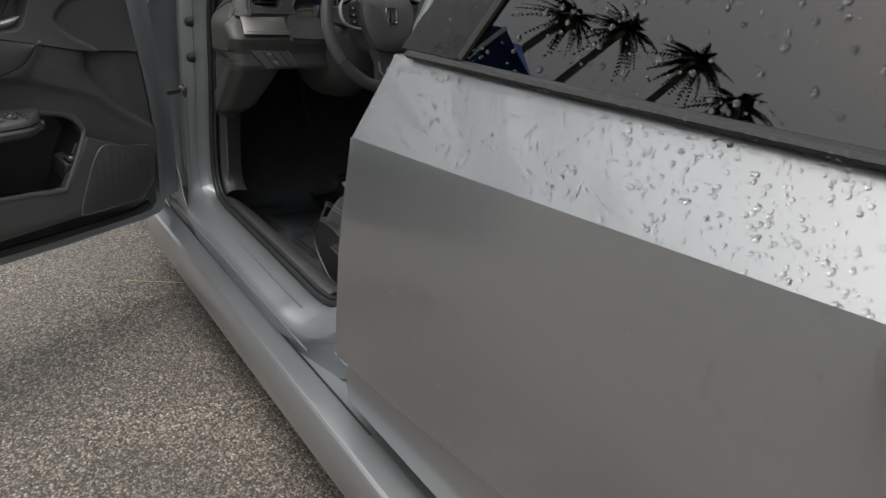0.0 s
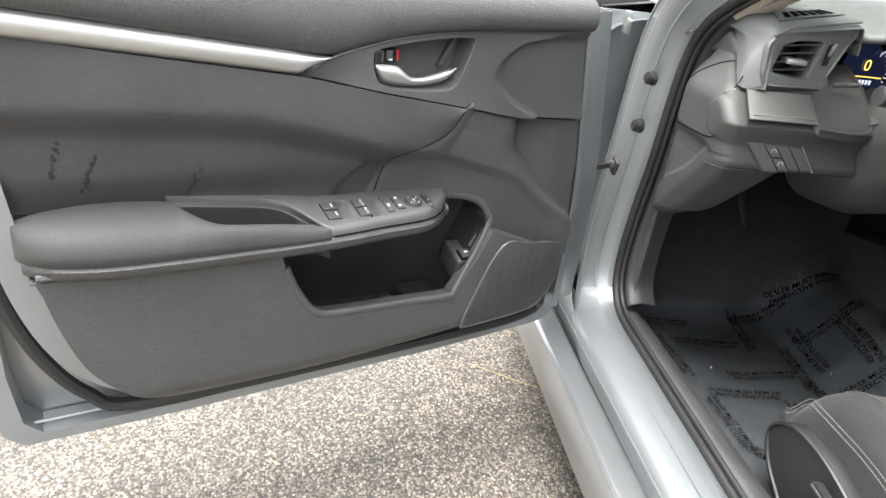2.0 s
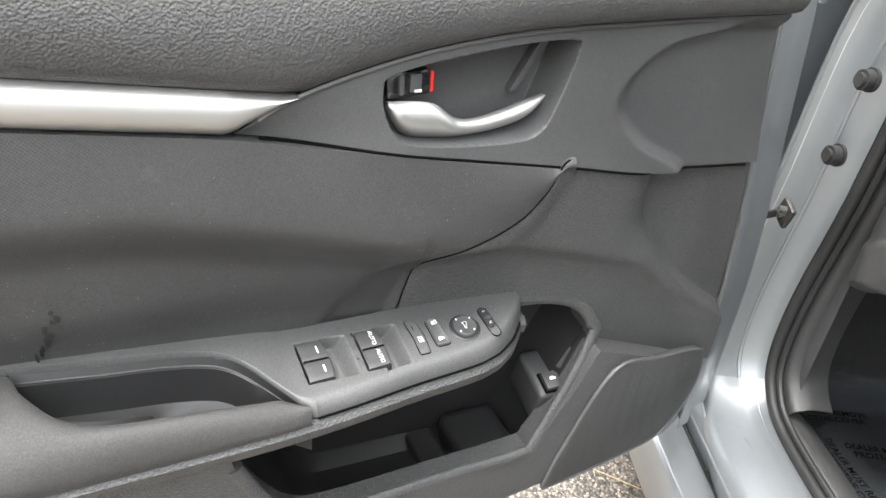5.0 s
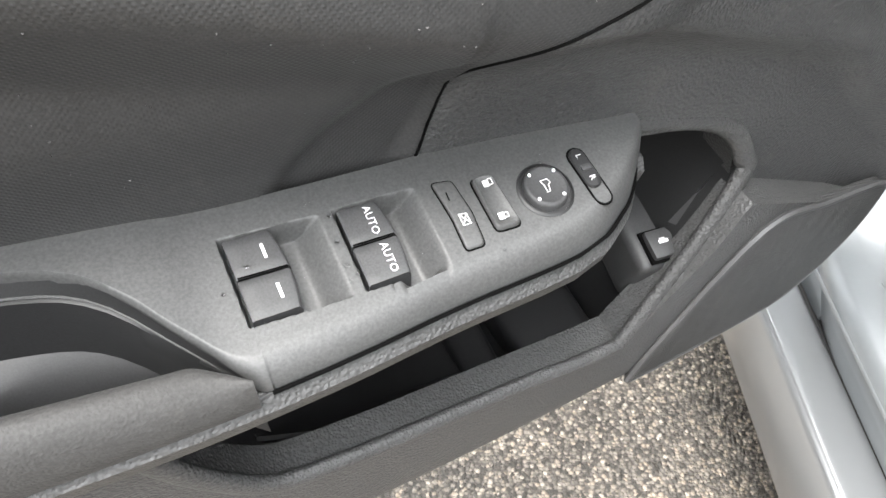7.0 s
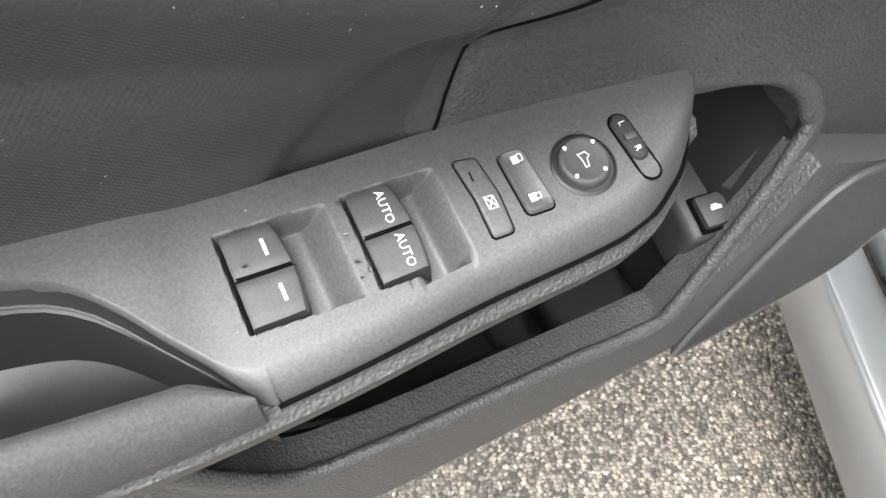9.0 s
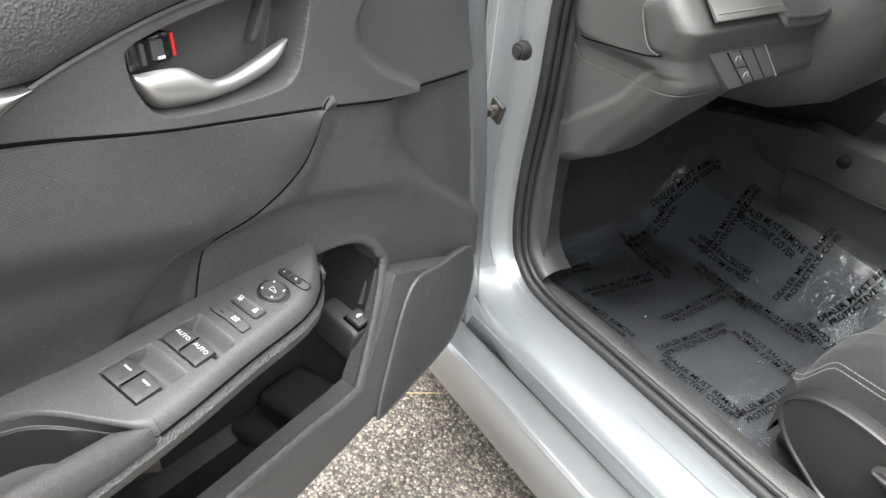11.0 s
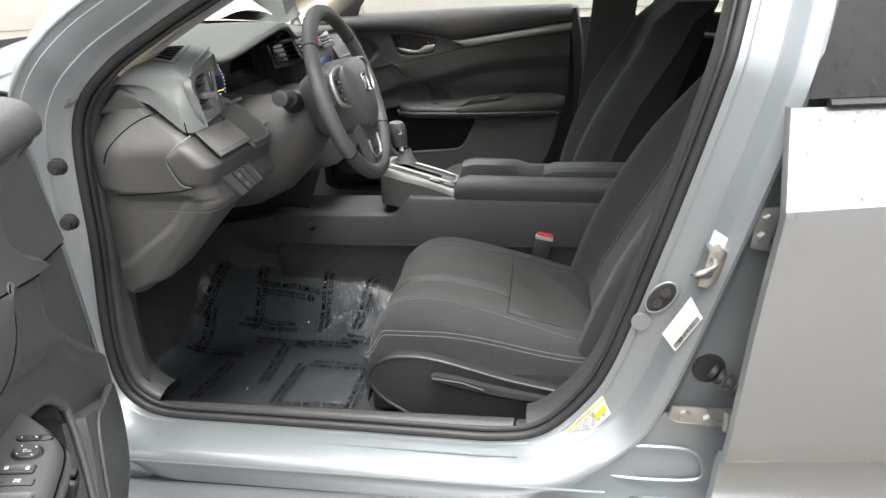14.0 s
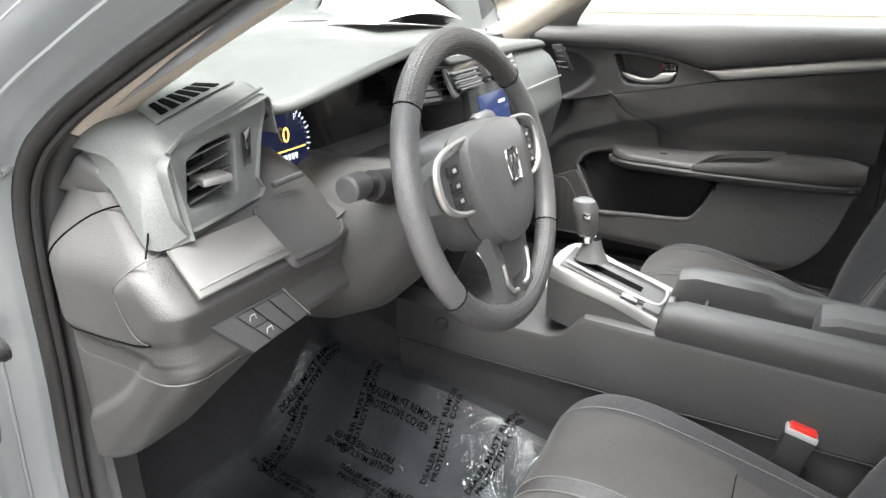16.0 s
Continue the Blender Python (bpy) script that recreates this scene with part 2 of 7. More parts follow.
M_FABRIC = material("black_seat_fabric", (0.036, 0.036, 0.038), 0.9, spec=0.25, vary=0.22, vary_scale=14, bump=0.7, bump_scale=900, bump_kind="dots", bump_dist=0.0008, sheen=0.12)
M_FABRIC2 = material("dark_grey_seat_fabric", (0.048, 0.0465, 0.045), 0.85, spec=0.25, vary=0.2, vary_scale=14, bump=0.6, bump_scale=1200, bump_dist=0.0006, sheen=0.12)
# Black dash plastic paled and greened: windscreen light is put into the colour.
M_DASH_LIT = material("dash_plastic_screen_lit", (0.098, 0.104, 0.100), 0.5, vary=0.1, bump=0.5, bump_scale=900, bump_kind="cells", bump_dist=0.0006, dirt=0.06)
M_LEATHER = material("black_leather", (0.085, 0.085, 0.086), 0.36, vary=0.15, bump=0.5, bump_scale=800, bump_kind="cells", bump_dist=0.0007)
M_PERF = material("black_perforated_leather", (0.055, 0.055, 0.055), 0.45, vary=0.15, bump=1.0, bump_scale=330, bump_kind="dots", bump_dist=0.0012)
M_RUBBER = material("black_rubber", (0.019, 0.019, 0.019), 0.55, vary=0.2, bump=0.2, bump_scale=400, dirt=0.08)
# Vent pod plastic carries windscreen light in its colour too, unlike the knee panel.
M_POD_LIT = material("pod_plastic_screen_lit", (0.112, 0.118, 0.114), 0.5, vary=0.1, bump=0.5, bump_scale=900, bump_kind="cells", bump_dist=0.0006, dirt=0.06)
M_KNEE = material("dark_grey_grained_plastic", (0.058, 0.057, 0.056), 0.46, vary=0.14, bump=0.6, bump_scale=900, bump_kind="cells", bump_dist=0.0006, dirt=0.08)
M_GRILLE = material("speaker_mesh", (0.045, 0.045, 0.045), 0.5, vary=0.1, bump=1.0, bump_scale=420, bump_kind="dots", bump_dist=0.002)
M_PIANO = material("gloss_black", (0.012, 0.012, 0.013), 0.12, coat=1.0, vary=0.1)
M_SATIN = material("satin_silver_trim", (0.47, 0.465, 0.45), 0.42, 0.8, vary=0.04, rough_vary=0.04, bump=0.08, bump_scale=1500)
M_WETMARK = material("wet_smudge", (0.012, 0.012, 0.012), 0.3, vary=0.2)
M_GARNISH = material("wet_black_garnish", (0.014, 0.014, 0.015), 0.3, spec=0.2, vary=0.2)
M_DARKSATIN = material("dark_satin_trim", (0.33, 0.325, 0.315), 0.36, 0.85, vary=0.05, rough_vary=0.04, bump=0.08, bump_scale=1500)
# Black plastic; in the pocket and pull cup this darkness paints the recess shade.
M_DEEP = material("black_plastic_and_recess_shade", (0.016, 0.016, 0.0165), 0.45, vary=0.15, bump=0.2, bump_scale=1300, bump_dist=0.0004)
M_CHROME = material("chrome", (0.75, 0.75, 0.76), 0.12, 1.0, vary=0.03)
M_STEEL = material("zinc_plated_steel", (0.46, 0.455, 0.44), 0.34, 0.95, vary=0.15, vary_scale=40, bump=0.1, bump_scale=500)
M_DARKSTEEL = material("dark_oiled_steel", (0.09, 0.085, 0.08), 0.4, 0.7, vary=0.3, vary_scale=50, bump=0.3, bump_scale=300)
M_CARPET = material("black_carpet", (0.030, 0.030, 0.031), 0.95, vary=0.4, vary_scale=40, bump=1.0, bump_scale=700, bump_dist=0.002, sheen=0.1)
M_MAT = material("dark_floor_mat", (0.040, 0.043, 0.047), 0.85, vary=0.2, vary_scale=20, bump=0.8, bump_scale=500, bump_dist=0.0015)
M_FILM = clear_film()
# Film with raised reflectance, so that the crease glints show at any angle.
M_FOLD = clear_film()
M_FOLD.name = "creased_film"
for n in M_FOLD.node_tree.nodes:
    if n.type == "FRESNEL":
        n.inputs[0].default_value = 3.2
    if n.type == "BSDF_GLOSSY":
        n.inputs["Roughness"].default_value = 0.16
M_INK = material("black_ink", (0.003, 0.003, 0.003), 0.9, spec=0.05)
M_PRINT = material("white_print", (0.75, 0.75, 0.75), 0.6)
M_GREYPRINT = material("grey_print", (0.35, 0.35, 0.35), 0.6)
M_PAPER = material("white_paper", (0.78, 0.78, 0.76), 0.7, vary=0.04)
M_YELLOW = material("yellow_print", (0.72, 0.5, 0.04), 0.6)
M_RED = material("red_plastic", (0.62, 0.03, 0.025), 0.35, vary=0.08)
M_BEIGE = material("beige_headliner", (0.5, 0.45, 0.39), 0.9, vary=0.06, bump=0.3, bump_scale=900)
M_THREAD = material("grey_thread", (0.17, 0.165, 0.16), 0.8)
M_GLASS = glass("window_glass", (0.88, 0.92, 0.90))
M_TINT = glass("dark_tinted_glass", (0.07, 0.075, 0.08), 0.0, 1.75)
M_WATER = water()
M_SCREEN = emitter("blue_screen", (0.03, 0.055, 0.17), 0.2)
M_AMBER = emitter("amber_digits", (1.0, 0.62, 0.12), 0.5)
M_WHITEGLOW = emitter("white_digits", (0.8, 0.85, 0.95), 0.25)
M_DISPLAY = emitter("dark_blue_display", (0.02, 0.03, 0.10), 0.06)
M_GREENGLOW = emitter("green_lamp", (0.1, 0.9, 0.3), 0.2)
M_REDGLOW = emitter("red_lamp", (0.9, 0.04, 0.03), 0.3)


# ---- building helpers ----
def part(name, bm, mat, parent=None, label="", smooth=38):
    """Links a bmesh as one mesh object under a thing or a part; smooth: the angle in degrees above which edges stay sharp."""
    bmesh.ops.recalc_face_normals(bm, faces=bm.faces[:])
    if smooth:
        lim = radians(smooth)
        for f in bm.faces:
            f.smooth = True
        for e in bm.edges:
            if len(e.link_faces) == 2 and e.calc_face_angle(0) > lim:
                e.smooth = False
    me = bpy.data.meshes.new(name)
    bm.to_mesh(me)
    bm.free()
    me.materials.append(mat)
    ob = new(name, me)
    if parent is not None:
        ob.parent = parent
    if label:
        ob["label"] = label
    return ob


def thing(name, label, category, m=None, group="", kind=""):
    """An Empty that carries a thing's parts."""
    ob = new(name)
    ob.empty_display_size = 0.05
    if m is not None:
        ob.matrix_world = m
    return tagged(ob, label, category, group, kind)


def curve(pts, n=8, closed=False):
    """Catmull-Rom curve through pts (tuples of any length), n steps a span."""
    p = [np.array(q, float) for q in pts]
    k = len(p)
    out = []
    for i in range(k if closed else k - 1):
        a, b, c, d = (p[(i + j) % k] for j in (-1, 0, 1, 2)) if closed else (p[max(0, i - 1)], p[i], p[i + 1], p[min(k - 1, i + 2)])
        for s in range(n):
            t = s / n
            out.append(0.5 * (2 * b + (c - a) * t + (2 * a - 5 * b + 4 * c - d) * t * t + (3 * b - a - 3 * c + d) * t ** 3))
    if not closed:
        out.append(p[-1])
    return [tuple(float(x) for x in q) for q in out]


def table(pts):
    """A smooth function y(x) through pts sorted by x."""
    xs, ys = zip(*curve(pts, 10))
    return lambda x: float(np.interp(x, xs, ys))


def lin(pts):
    xs, ys = zip(*pts)
    return lambda x: float(np.interp(x, xs, ys))


def loft(rows, ring=False, cap=False, turn=False, bm=None):
    """Faces between rows of points. ring: each row closes on itself; turn: the last row joins the first; cap: close the end rows."""
    bm = bm or bmesh.new()
    vs = [[bm.verts.new(p) for p in r] for r in rows]
    n = len(vs[0])
    for i in range(len(vs) if turn else len(vs) - 1):
        a, b = vs[i], vs[(i + 1) % len(vs)]
        for j in range(n if ring else n - 1):
            q = [a[j], a[(j + 1) % n], b[(j + 1) % n], b[j]]
            if len(set(q)) == 4:
                bm.faces.new(q)
    if cap:
        bm.faces.new(vs[0])
        bm.faces.new(vs[-1])
    return bm


def thick(bm, d):
    """Gives an open sheet a thickness."""
    bmesh.ops.recalc_face_normals(bm, faces=bm.faces[:])
    bmesh.ops.solidify(bm, geom=bm.faces[:], thickness=d)
    return bm


def tube(pts, r, n=8, closed=False, flat=1.0, up=(0, 0, 1), bm=None):
    """A round bar along pts; flat squashes it along up."""
    p = [Vector(q) for q in pts]
    rows = []
    for i, c in enumerate(p):
        d = (p[(i + 1) % len(p)] - p[i - 1]) if closed else (p[min(i + 1, len(p) - 1)] - p[max(i - 1, 0)])
        d.normalize()
        u = Vector(up) - d * d.dot(Vector(up))
        if u.length < 1e-4:
            u = Vector((1, 0, 0)) - d * d.x
        u.normalize()
        s = d.cross(u)
        rr = r[i] if isinstance(r, (list, tuple)) else r
        rows.append([c + (s * math.cos(a) + u * math.sin(a) * flat) * rr for a in (2 * math.pi * j / n for j in range(n))])
    return loft(rows, ring=True, cap=not closed, turn=closed, bm=bm)


def prism(poly, axis, bev=0.0, seg=2, bm=None):
    """A polygon of points pushed along axis, with rounded edges."""
    own = bmesh.new()
    d = Vector(axis)
    a = [own.verts.new(p) for p in poly]
    b = [own.verts.new(Vector(p) + d) for p in poly]
    own.faces.new(a)
    own.faces.new(b[::-1])
    n = len(a)
    for i in range(n):
        own.faces.new([a[i], b[i], b[(i + 1) % n], a[(i + 1) % n]])
    bmesh.ops.recalc_face_normals(own, faces=own.faces[:])
    if bev:
        bmesh.ops.bevel(own, geom=own.edges[:], offset=bev, segments=seg, affect="EDGES", profile=0.6, clamp_overlap=True)
    return join(own, bm)


def join(own, bm):
    if bm is None:
        return own
    me = bpy.data.meshes.new("tmp")
    own.to_mesh(me)
    own.free()
    bm.from_mesh(me)
    bpy.data.meshes.remove(me)
    return bm


def box(c, s, bev=0.003, m=None, seg=2, bm=None):
    """A block with rounded edges, centre c, size s, turned by m."""
    own = bmesh.new()
    bmesh.ops.create_cube(own, size=1)
    bmesh.ops.scale(own, vec=s, verts=own.verts)
    if bev:
        bmesh.ops.bevel(own, geom=own.edges[:], offset=min(bev, min(s) * 0.45), segments=seg, affect="EDGES", profile=0.6)
    if m is not None:
        own.transform(m)
    bmesh.ops.translate(own, vec=c, verts=own.verts)
    return join(own, bm)


def disc(c, axis, r, h, n=20, bev=0.0, bm=None, r2=None):
    """A short round block standing on c along axis."""
    own = bmesh.new()
    bmesh.ops.create_cone(own, cap_ends=True, segments=n, radius1=r, radius2=r if r2 is None else r2, depth=h)
    if bev:
        bmesh.ops.bevel(own, geom=[e for e in own.edges if abs(e.verts[0].co.z - e.verts[1].co.z) < 1e-6 and e.verts[0].co.z > 0], offset=bev, segments=2, affect="EDGES")
    bmesh.ops.translate(own, vec=(0, 0, h / 2), verts=own.verts)
    own.transform(Vector(axis).to_track_quat("Z", "Y").to_matrix().to_4x4())
    bmesh.ops.translate(own, vec=c, verts=own.verts)
    return join(own, bm)


def band(u0, u1, lo, hi, at, nu, nw, depth=None):
    """A sheet over u0..u1 between the curves lo(u) and hi(u); at(u, w, f) gives the point (f runs 0..1 from lo to hi). depth: a lip pushed back along the vector."""
    rows = []
    for i in range(nu + 1):
        u = u0 + (u1 - u0) * i / nu
        a, b = lo(u), hi(u)
        rows.append([at(u, a + (b - a) * j / nw, j / nw) for j in range(nw + 1)])
    bm = loft(rows)
    if depth is not None:
        edge = [e for e in bm.edges if len(e.link_faces) == 1]
        g = bmesh.ops.extrude_edge_only(bm, edges=edge)
        bmesh.ops.translate(bm, vec=depth, verts=[v for v in g["geom"] if isinstance(v, bmesh.types.BMVert)])
    return bm


def words(text, size, m, mat, parent, name="lettering", align="CENTER", bold=0.0):
    """Words in the built-in font, as a thin flat mesh at the pose m."""
    cu = bpy.data.curves.new(name, "FONT")
    cu.body, cu.size, cu.align_x, cu.align_y, cu.offset = text, size, align, "CENTER", bold
    cu.resolution_u = 2
    tmp = bpy.data.objects.new(name, cu)
    scene.collection.objects.link(tmp)
    me = bpy.data.meshes.new_from_object(tmp.evaluated_get(bpy.context.evaluated_depsgraph_get()))
    bpy.data.objects.remove(tmp)
    bpy.data.curves.remove(cu)
    me.transform(m)
    me.materials.clear()
    me.materials.append(mat)
    ob = new(name, me)
    ob.parent = parent
    return ob


# ---- ground ----
def ground_sheet():
    xs = [-60, -20, -8, -4, -2.5, *np.linspace(-1.5, 3.0, 31), 5, 9, 20, 60]
    ys = [-60, -20, -8, -4, -2.6, *np.linspace(-2.0, 2.5, 31), 5, 9, 20, 60]
    return loft([[(x, y, 0.004 * noise.noise(Vector((x * 1.3, y * 1.3, 0))) - 0.002) for y in ys] for x in xs])


tagged(part("ground", ground_sheet(), M_ASPHALT), "worn damp asphalt of light and dark stone chips", "ground", kind="structure")

# ---- car body ----
car = thing("car_body", "silver metallic sedan body with its front door opening", "car")
LOOP = [(0.33, 1.145), (0.207, 1.079), (0.108, 1.014), (0.036, 0.915), (0.012, 0.69), (-0.010, 0.52), (-0.008, 0.41), (0.022, 0.355), (0.09, 0.327), (0.25, 0.322),
        (0.45, 0.318), (0.65, 0.313), (0.76, 0.312), (0.845, 0.33), (0.915, 0.395), (0.968, 0.49), (1.042, 0.73), (1.097, 0.93), (1.132, 1.08), (1.165, 1.25), (1.10, 1.325),
        (0.90, 1.345), (0.66, 1.305), (0.48, 1.225)]
ring2 = curve(LOOP, 6, closed=True)
N2 = len(ring2)


CEN = np.array((0.52, 0.8))
PROF = {
    "a": [(0, .165), (.010, .158), (.022, .132), (.042, .118), (.056, .112), (.070, .106), (.078, .122), (.105, .15), (.13, .2)],
    "s": [(0, .160), (-.008, .142), (-.012, .125), (-.010, .102), (-.004, .062), (.012, .047), (.035, .056), (.062, .060), (.072, .064)],
    "b": [(0, .168), (.012, .163), (.030, .158), (.052, .152), (.066, .112), (.088, .102), (.104, .126), (.15, .13), (.21, .13)],
    "r": [(0, .185), (.010, .175), (.02, .16), (.035, .15), (.05, .15), (.06, .152), (.07, .16), (.08, .17), (.09, .19)],
}
SECTION_KEYS = [(0, "a"), (1, "a"), (2, "a"), (3, "a"), (4, "a"), (5, "a"), (6, "a"), (8.6, "s"), (9, "s"), (10, "s"), (11, "s"), (12, "s"), (14.6, "b"), (15, "b"), (16, "b"), (17, "b"), (18, "b"), (20, "r"), (21, "r"), (22, "r"), (23, "r"), (24, "a")]


def profile(i):
    k = i / 6
    for (a, pa), (b, pb) in zip(SECTION_KEYS, SECTION_KEYS[1:]):
        if a <= k <= b:
            f = (k - a) / (b - a)
            f = f * f * (3 - 2 * f)
            lean = 0.0 if ring2[i][1] < 1.0 else (ring2[i][1] - 1.0) * 0.35
            return [(n0 + (n1 - n0) * f, y0 + (y1 - y0) * f + lean) for (n0, y0), (n1, y1) in zip(PROF[pa], PROF[pb])]


def outward(i):
    a, b = ring2[i - 1], ring2[(i + 1) % N2]
    d = np.array((b[0] - a[0], b[1] - a[1]))
    d /= np.linalg.norm(d)
    n = np.array((d[1], -d[0]))
    return n if n @ (np.array(ring2[i]) - CEN) > 0 else -n


def soften(pts, d):
    """Cuts each inner corner of a pressed section by a small radius."""
    q = [np.array(p) for p in pts]
    out = [q[0]]
    for a, b, c in zip(q, q[1:], q[2:]):
        for e in (a, c):
            l = np.linalg.norm(e - b)
            out.append(b + (e - b) * min(.45, d / max(l, 1e-6)))
    return [tuple(p) for p in out + [q[-1]]]


def jamb(i0, i1):
    rows = []
    for i in range(i0, i1 + 1):
        i %= N2
        n, (x, z) = outward(i), ring2[i]
        p = soften(profile(i), .0035)
        rows.append([(x + n[0] * a, y, z + n[1] * a) for a, y in p])
    return thick(loft(rows), -0.0015)


part("a_pillar", jamb(-6, 40), M_JAMB, car, "silver painted front pillar jamb")
part("sill", jamb(40, 78), M_JAMB, car, "silver painted door sill with pressed ridges")
part("b_pillar", jamb(78, 112), M_JAMB, car, "silver painted centre pillar jamb")
part("roof_rail", jamb(112, 138), M_JAMB, car)


def seal_path(dn, dy):
    out = []
    for i in range(N2):
        n, (x, z) = outward(i), ring2[i]
        y = profile(i)[0][1]
        out.append((x + n[0] * dn, y + dy, z + n[1] * dn))
    return out


def ridge_line(i0, i1, k, lift):
    """A pressed line that follows the door opening at the k-th fold of its section."""
    out = []
    for i in range(i0, i1 + 1):
        i %= N2
        n, (x, z), (a, y) = outward(i), ring2[i], profile(i)[k]
        out.append((x + n[0] * a, y - lift, z + n[1] * a))
    return out


for i0, i1, k, r in ((-4, 40, 2, .0028), (-4, 36, 5, .0030), (80, 110, 3, .0030), (80, 110, 1, .0022), (42, 76, 1, .0018)):
    part("pressed_ridge", tube(ridge_line(i0, i1, k, .001), r, 6, up=(0, 1, 0)), M_JAMB, car)
part("paint_sealer", tube(ridge_line(-4, 38, 4, .0005), .0016, 6, up=(0, 1, 0)), M_GREYPRINT, car)

seal = part("door_seal", tube(seal_path(-0.007, 0.006), 0.0088, 10, closed=True, up=(0, 1, 0)), M_RUBBER, car, "black rubber door seal")
part("seal_lip", tube(seal_path(-0.0180, 0.014), 0.0052, 8, closed=True, up=(0, 1, 0)), M_RUBBER, seal)


def inner_trim(i0, i1, reach, slim=1.0):
    rows = []
    for i in range(i0, i1 + 1):
        i %= N2
        n, (x, z) = outward(i), ring2[i]
        y = profile(i)[0][1]
        p = curve([(-0.016 * slim, 0.026), (-0.030 * slim, 0.03), (-0.038 * slim, 0.045), (-0.040 * slim, 0.06), (-0.03 * slim, reach)], 3)
        rows.append([(x + n[0] * a, y + b, z + n[1] * a) for a, b in p])
    return thick(loft(rows), 0.002)


def scuff():
    prof = curve([(.178, .333), (.190, .338), (.215, .328), (.25, .298), (.262, .286), (.268, .25)], 3)
    return thick(loft([[(x, y, z) for y, z in prof] for x in np.linspace(0.03, 0.79, 12)]), 0.002)


part("sill_trim", scuff(), M_PLASTIC, car, "scratched black plastic sill trim")
part("sill_trim_end", thick(loft([[(x, y, z + (x - .79) * .02) for y, z in curve([(.178, .326), (.190, .330), (.22, .318), (.268, .285), (.275, .25)], 3)] for x in np.linspace(0.795, 0.93, 6)]), 0.002), M_PLASTIC, car)
part("a_pillar_trim", inner_trim(-20, 12, 0.040, 0.6), M_BEIGE, car, "beige front pillar trim")
part("kick_trim", inner_trim(12, 46, 0.09, 0.7), M_CONSOLE, car, "black kick panel trim")
part("b_pillar_trim", inner_trim(76, 112, 0.09, 0.5), M_CONSOLE, car)
part("roof_trim", inner_trim(112, 126, 0.09), M_BEIGE, car)

# outer rocker cover under the sill
prof_rocker = curve([(.066, .248), (.060, .2555), (.040, .2560), (.012, .2545), (.006, .2525), (.000, .246), (-.008, .215), (-.006, .18), (.006, .15), (.08, .125), (.25, .12)], 4)
part("rocker_cover", thick(loft([[(x, y + (0.03 * ((-0.1 - x) / 0.25) ** 2 if x < -0.1 else 0), z) for y, z in prof_rocker] for x in np.linspace(-0.32, 2.5, 30)]), 0.002), M_PAINT, car, "silver rocker cover beaded with rain")
part("underbody", box((0.65, 0.95, 0.165), (3.6, 1.5, 0.05), 0.01), M_RUBBER, car)
part("sill_front_corner", thick(loft([[(x, .075 - .01 * math.sin(x * 9), z) for z in np.linspace(.235, lin([(-.22, .46), (-.06, .40), (-.01, .33), (.10, .285)])(x), 6)] for x in np.linspace(-.22, .10, 12)]), .002), M_JAMB, car)
part("hinge_panel", thick(loft([[(-.118 + .02 * math.sin(z * 7), y, z) for z in np.linspace(.34, .97, 10)] for y in (.0, .05, .10, .15, .21)]), .002), M_JAMB, car, "silver painted panel behind the door hinges")
part("sill_step", thick(loft([[(x, y, .243 + .10 * max(0, y - .09)) for y in (.062, .09, .13)] for x in np.linspace(.70, 1.4, 8)]), .002), M_JAMB, car)
# pressed bead on the lower centre pillar and groove in the sill
bead = curve([(.948, .300), (.945, .318), (.962, .352), (1.0, .360), (1.09, .358), (1.118, .33), (1.11, .295), (1.0, .29)], 6, closed=True)
part("pressed_bead", tube([(x, 0.107, z) for x, z in bead], 0.0035, 6, closed=True, up=(0, 1, 0)), M_JAMB, car)
part("sill_rear_plate", thick(loft([[(x, .116, z) for z in np.linspace(.235, lin([(.80, .262), (.90, .30), (.97, .37), (1.05, .43)])(x), 5)] for x in np.linspace(.80, 1.2, 14)]), .002), M_JAMB, car)
part("sill_seam", tube([(x, .0605, .2585) for x in np.linspace(-.15, 1.2, 14)], 0.0026, 6), M_RUBBER, car)
part("sill_ridge", tube([(x, .0475, .312 - .006 * (x - .1)) for x in np.linspace(.0, .95, 14)], 0.0022, 6), M_JAMB, car)
part("sill_groove", tube([(x, .104, .3315 - .008 * (x - .1)) for x in np.linspace(.10, .80, 10)], 0.0022, 6), M_JAMB, car)

# fender, cowl, hood, windscreen
def fender():
    rows = []
    for x in np.linspace(-0.075, -1.25, 16):
        f = (-0.075 - x) / 1.175
        top = 0.965 - 0.14 * f
        rows.append([(x, y, z) for y, z in curve([(.045, .28), (.0, .45), (-.015, .62), (.005, .80 - .05 * f), (.04, top - .05), (.09, top - .012), (.16, top), (.26, top + .012)], 4)])
    return thick(loft(rows), 0.002)


part("front_fender", fender(), M_PAINT, car, "wet silver front fender")


def hood():
    rows = []
    for x in np.linspace(-0.13, -1.2, 12):
        f = (-0.13 - x) / 1.07
        rows.append([(x, y, 1.0 - 0.17 * f + 0.03 * math.sin(math.pi * (y - 0.2) / 1.47)) for y in np.linspace(0.2, 1.67, 20)])
    return thick(loft(rows), 0.004)


part("hood", hood(), M_PAINT, car, "wet silver hood")


def screen_at(f, g):
    y = 0.27 + 1.33 * g
    bow = math.sin(math.pi * g)
    return (-0.09 + 0.80 * f - 0.20 * bow * (1 - f) - 0.08 * bow * f, y + (0.5 - g) * 0.22 * f, 1.0 + 0.40 * f + 0.055 * bow * (1 - f) + 0.03 * bow * f)


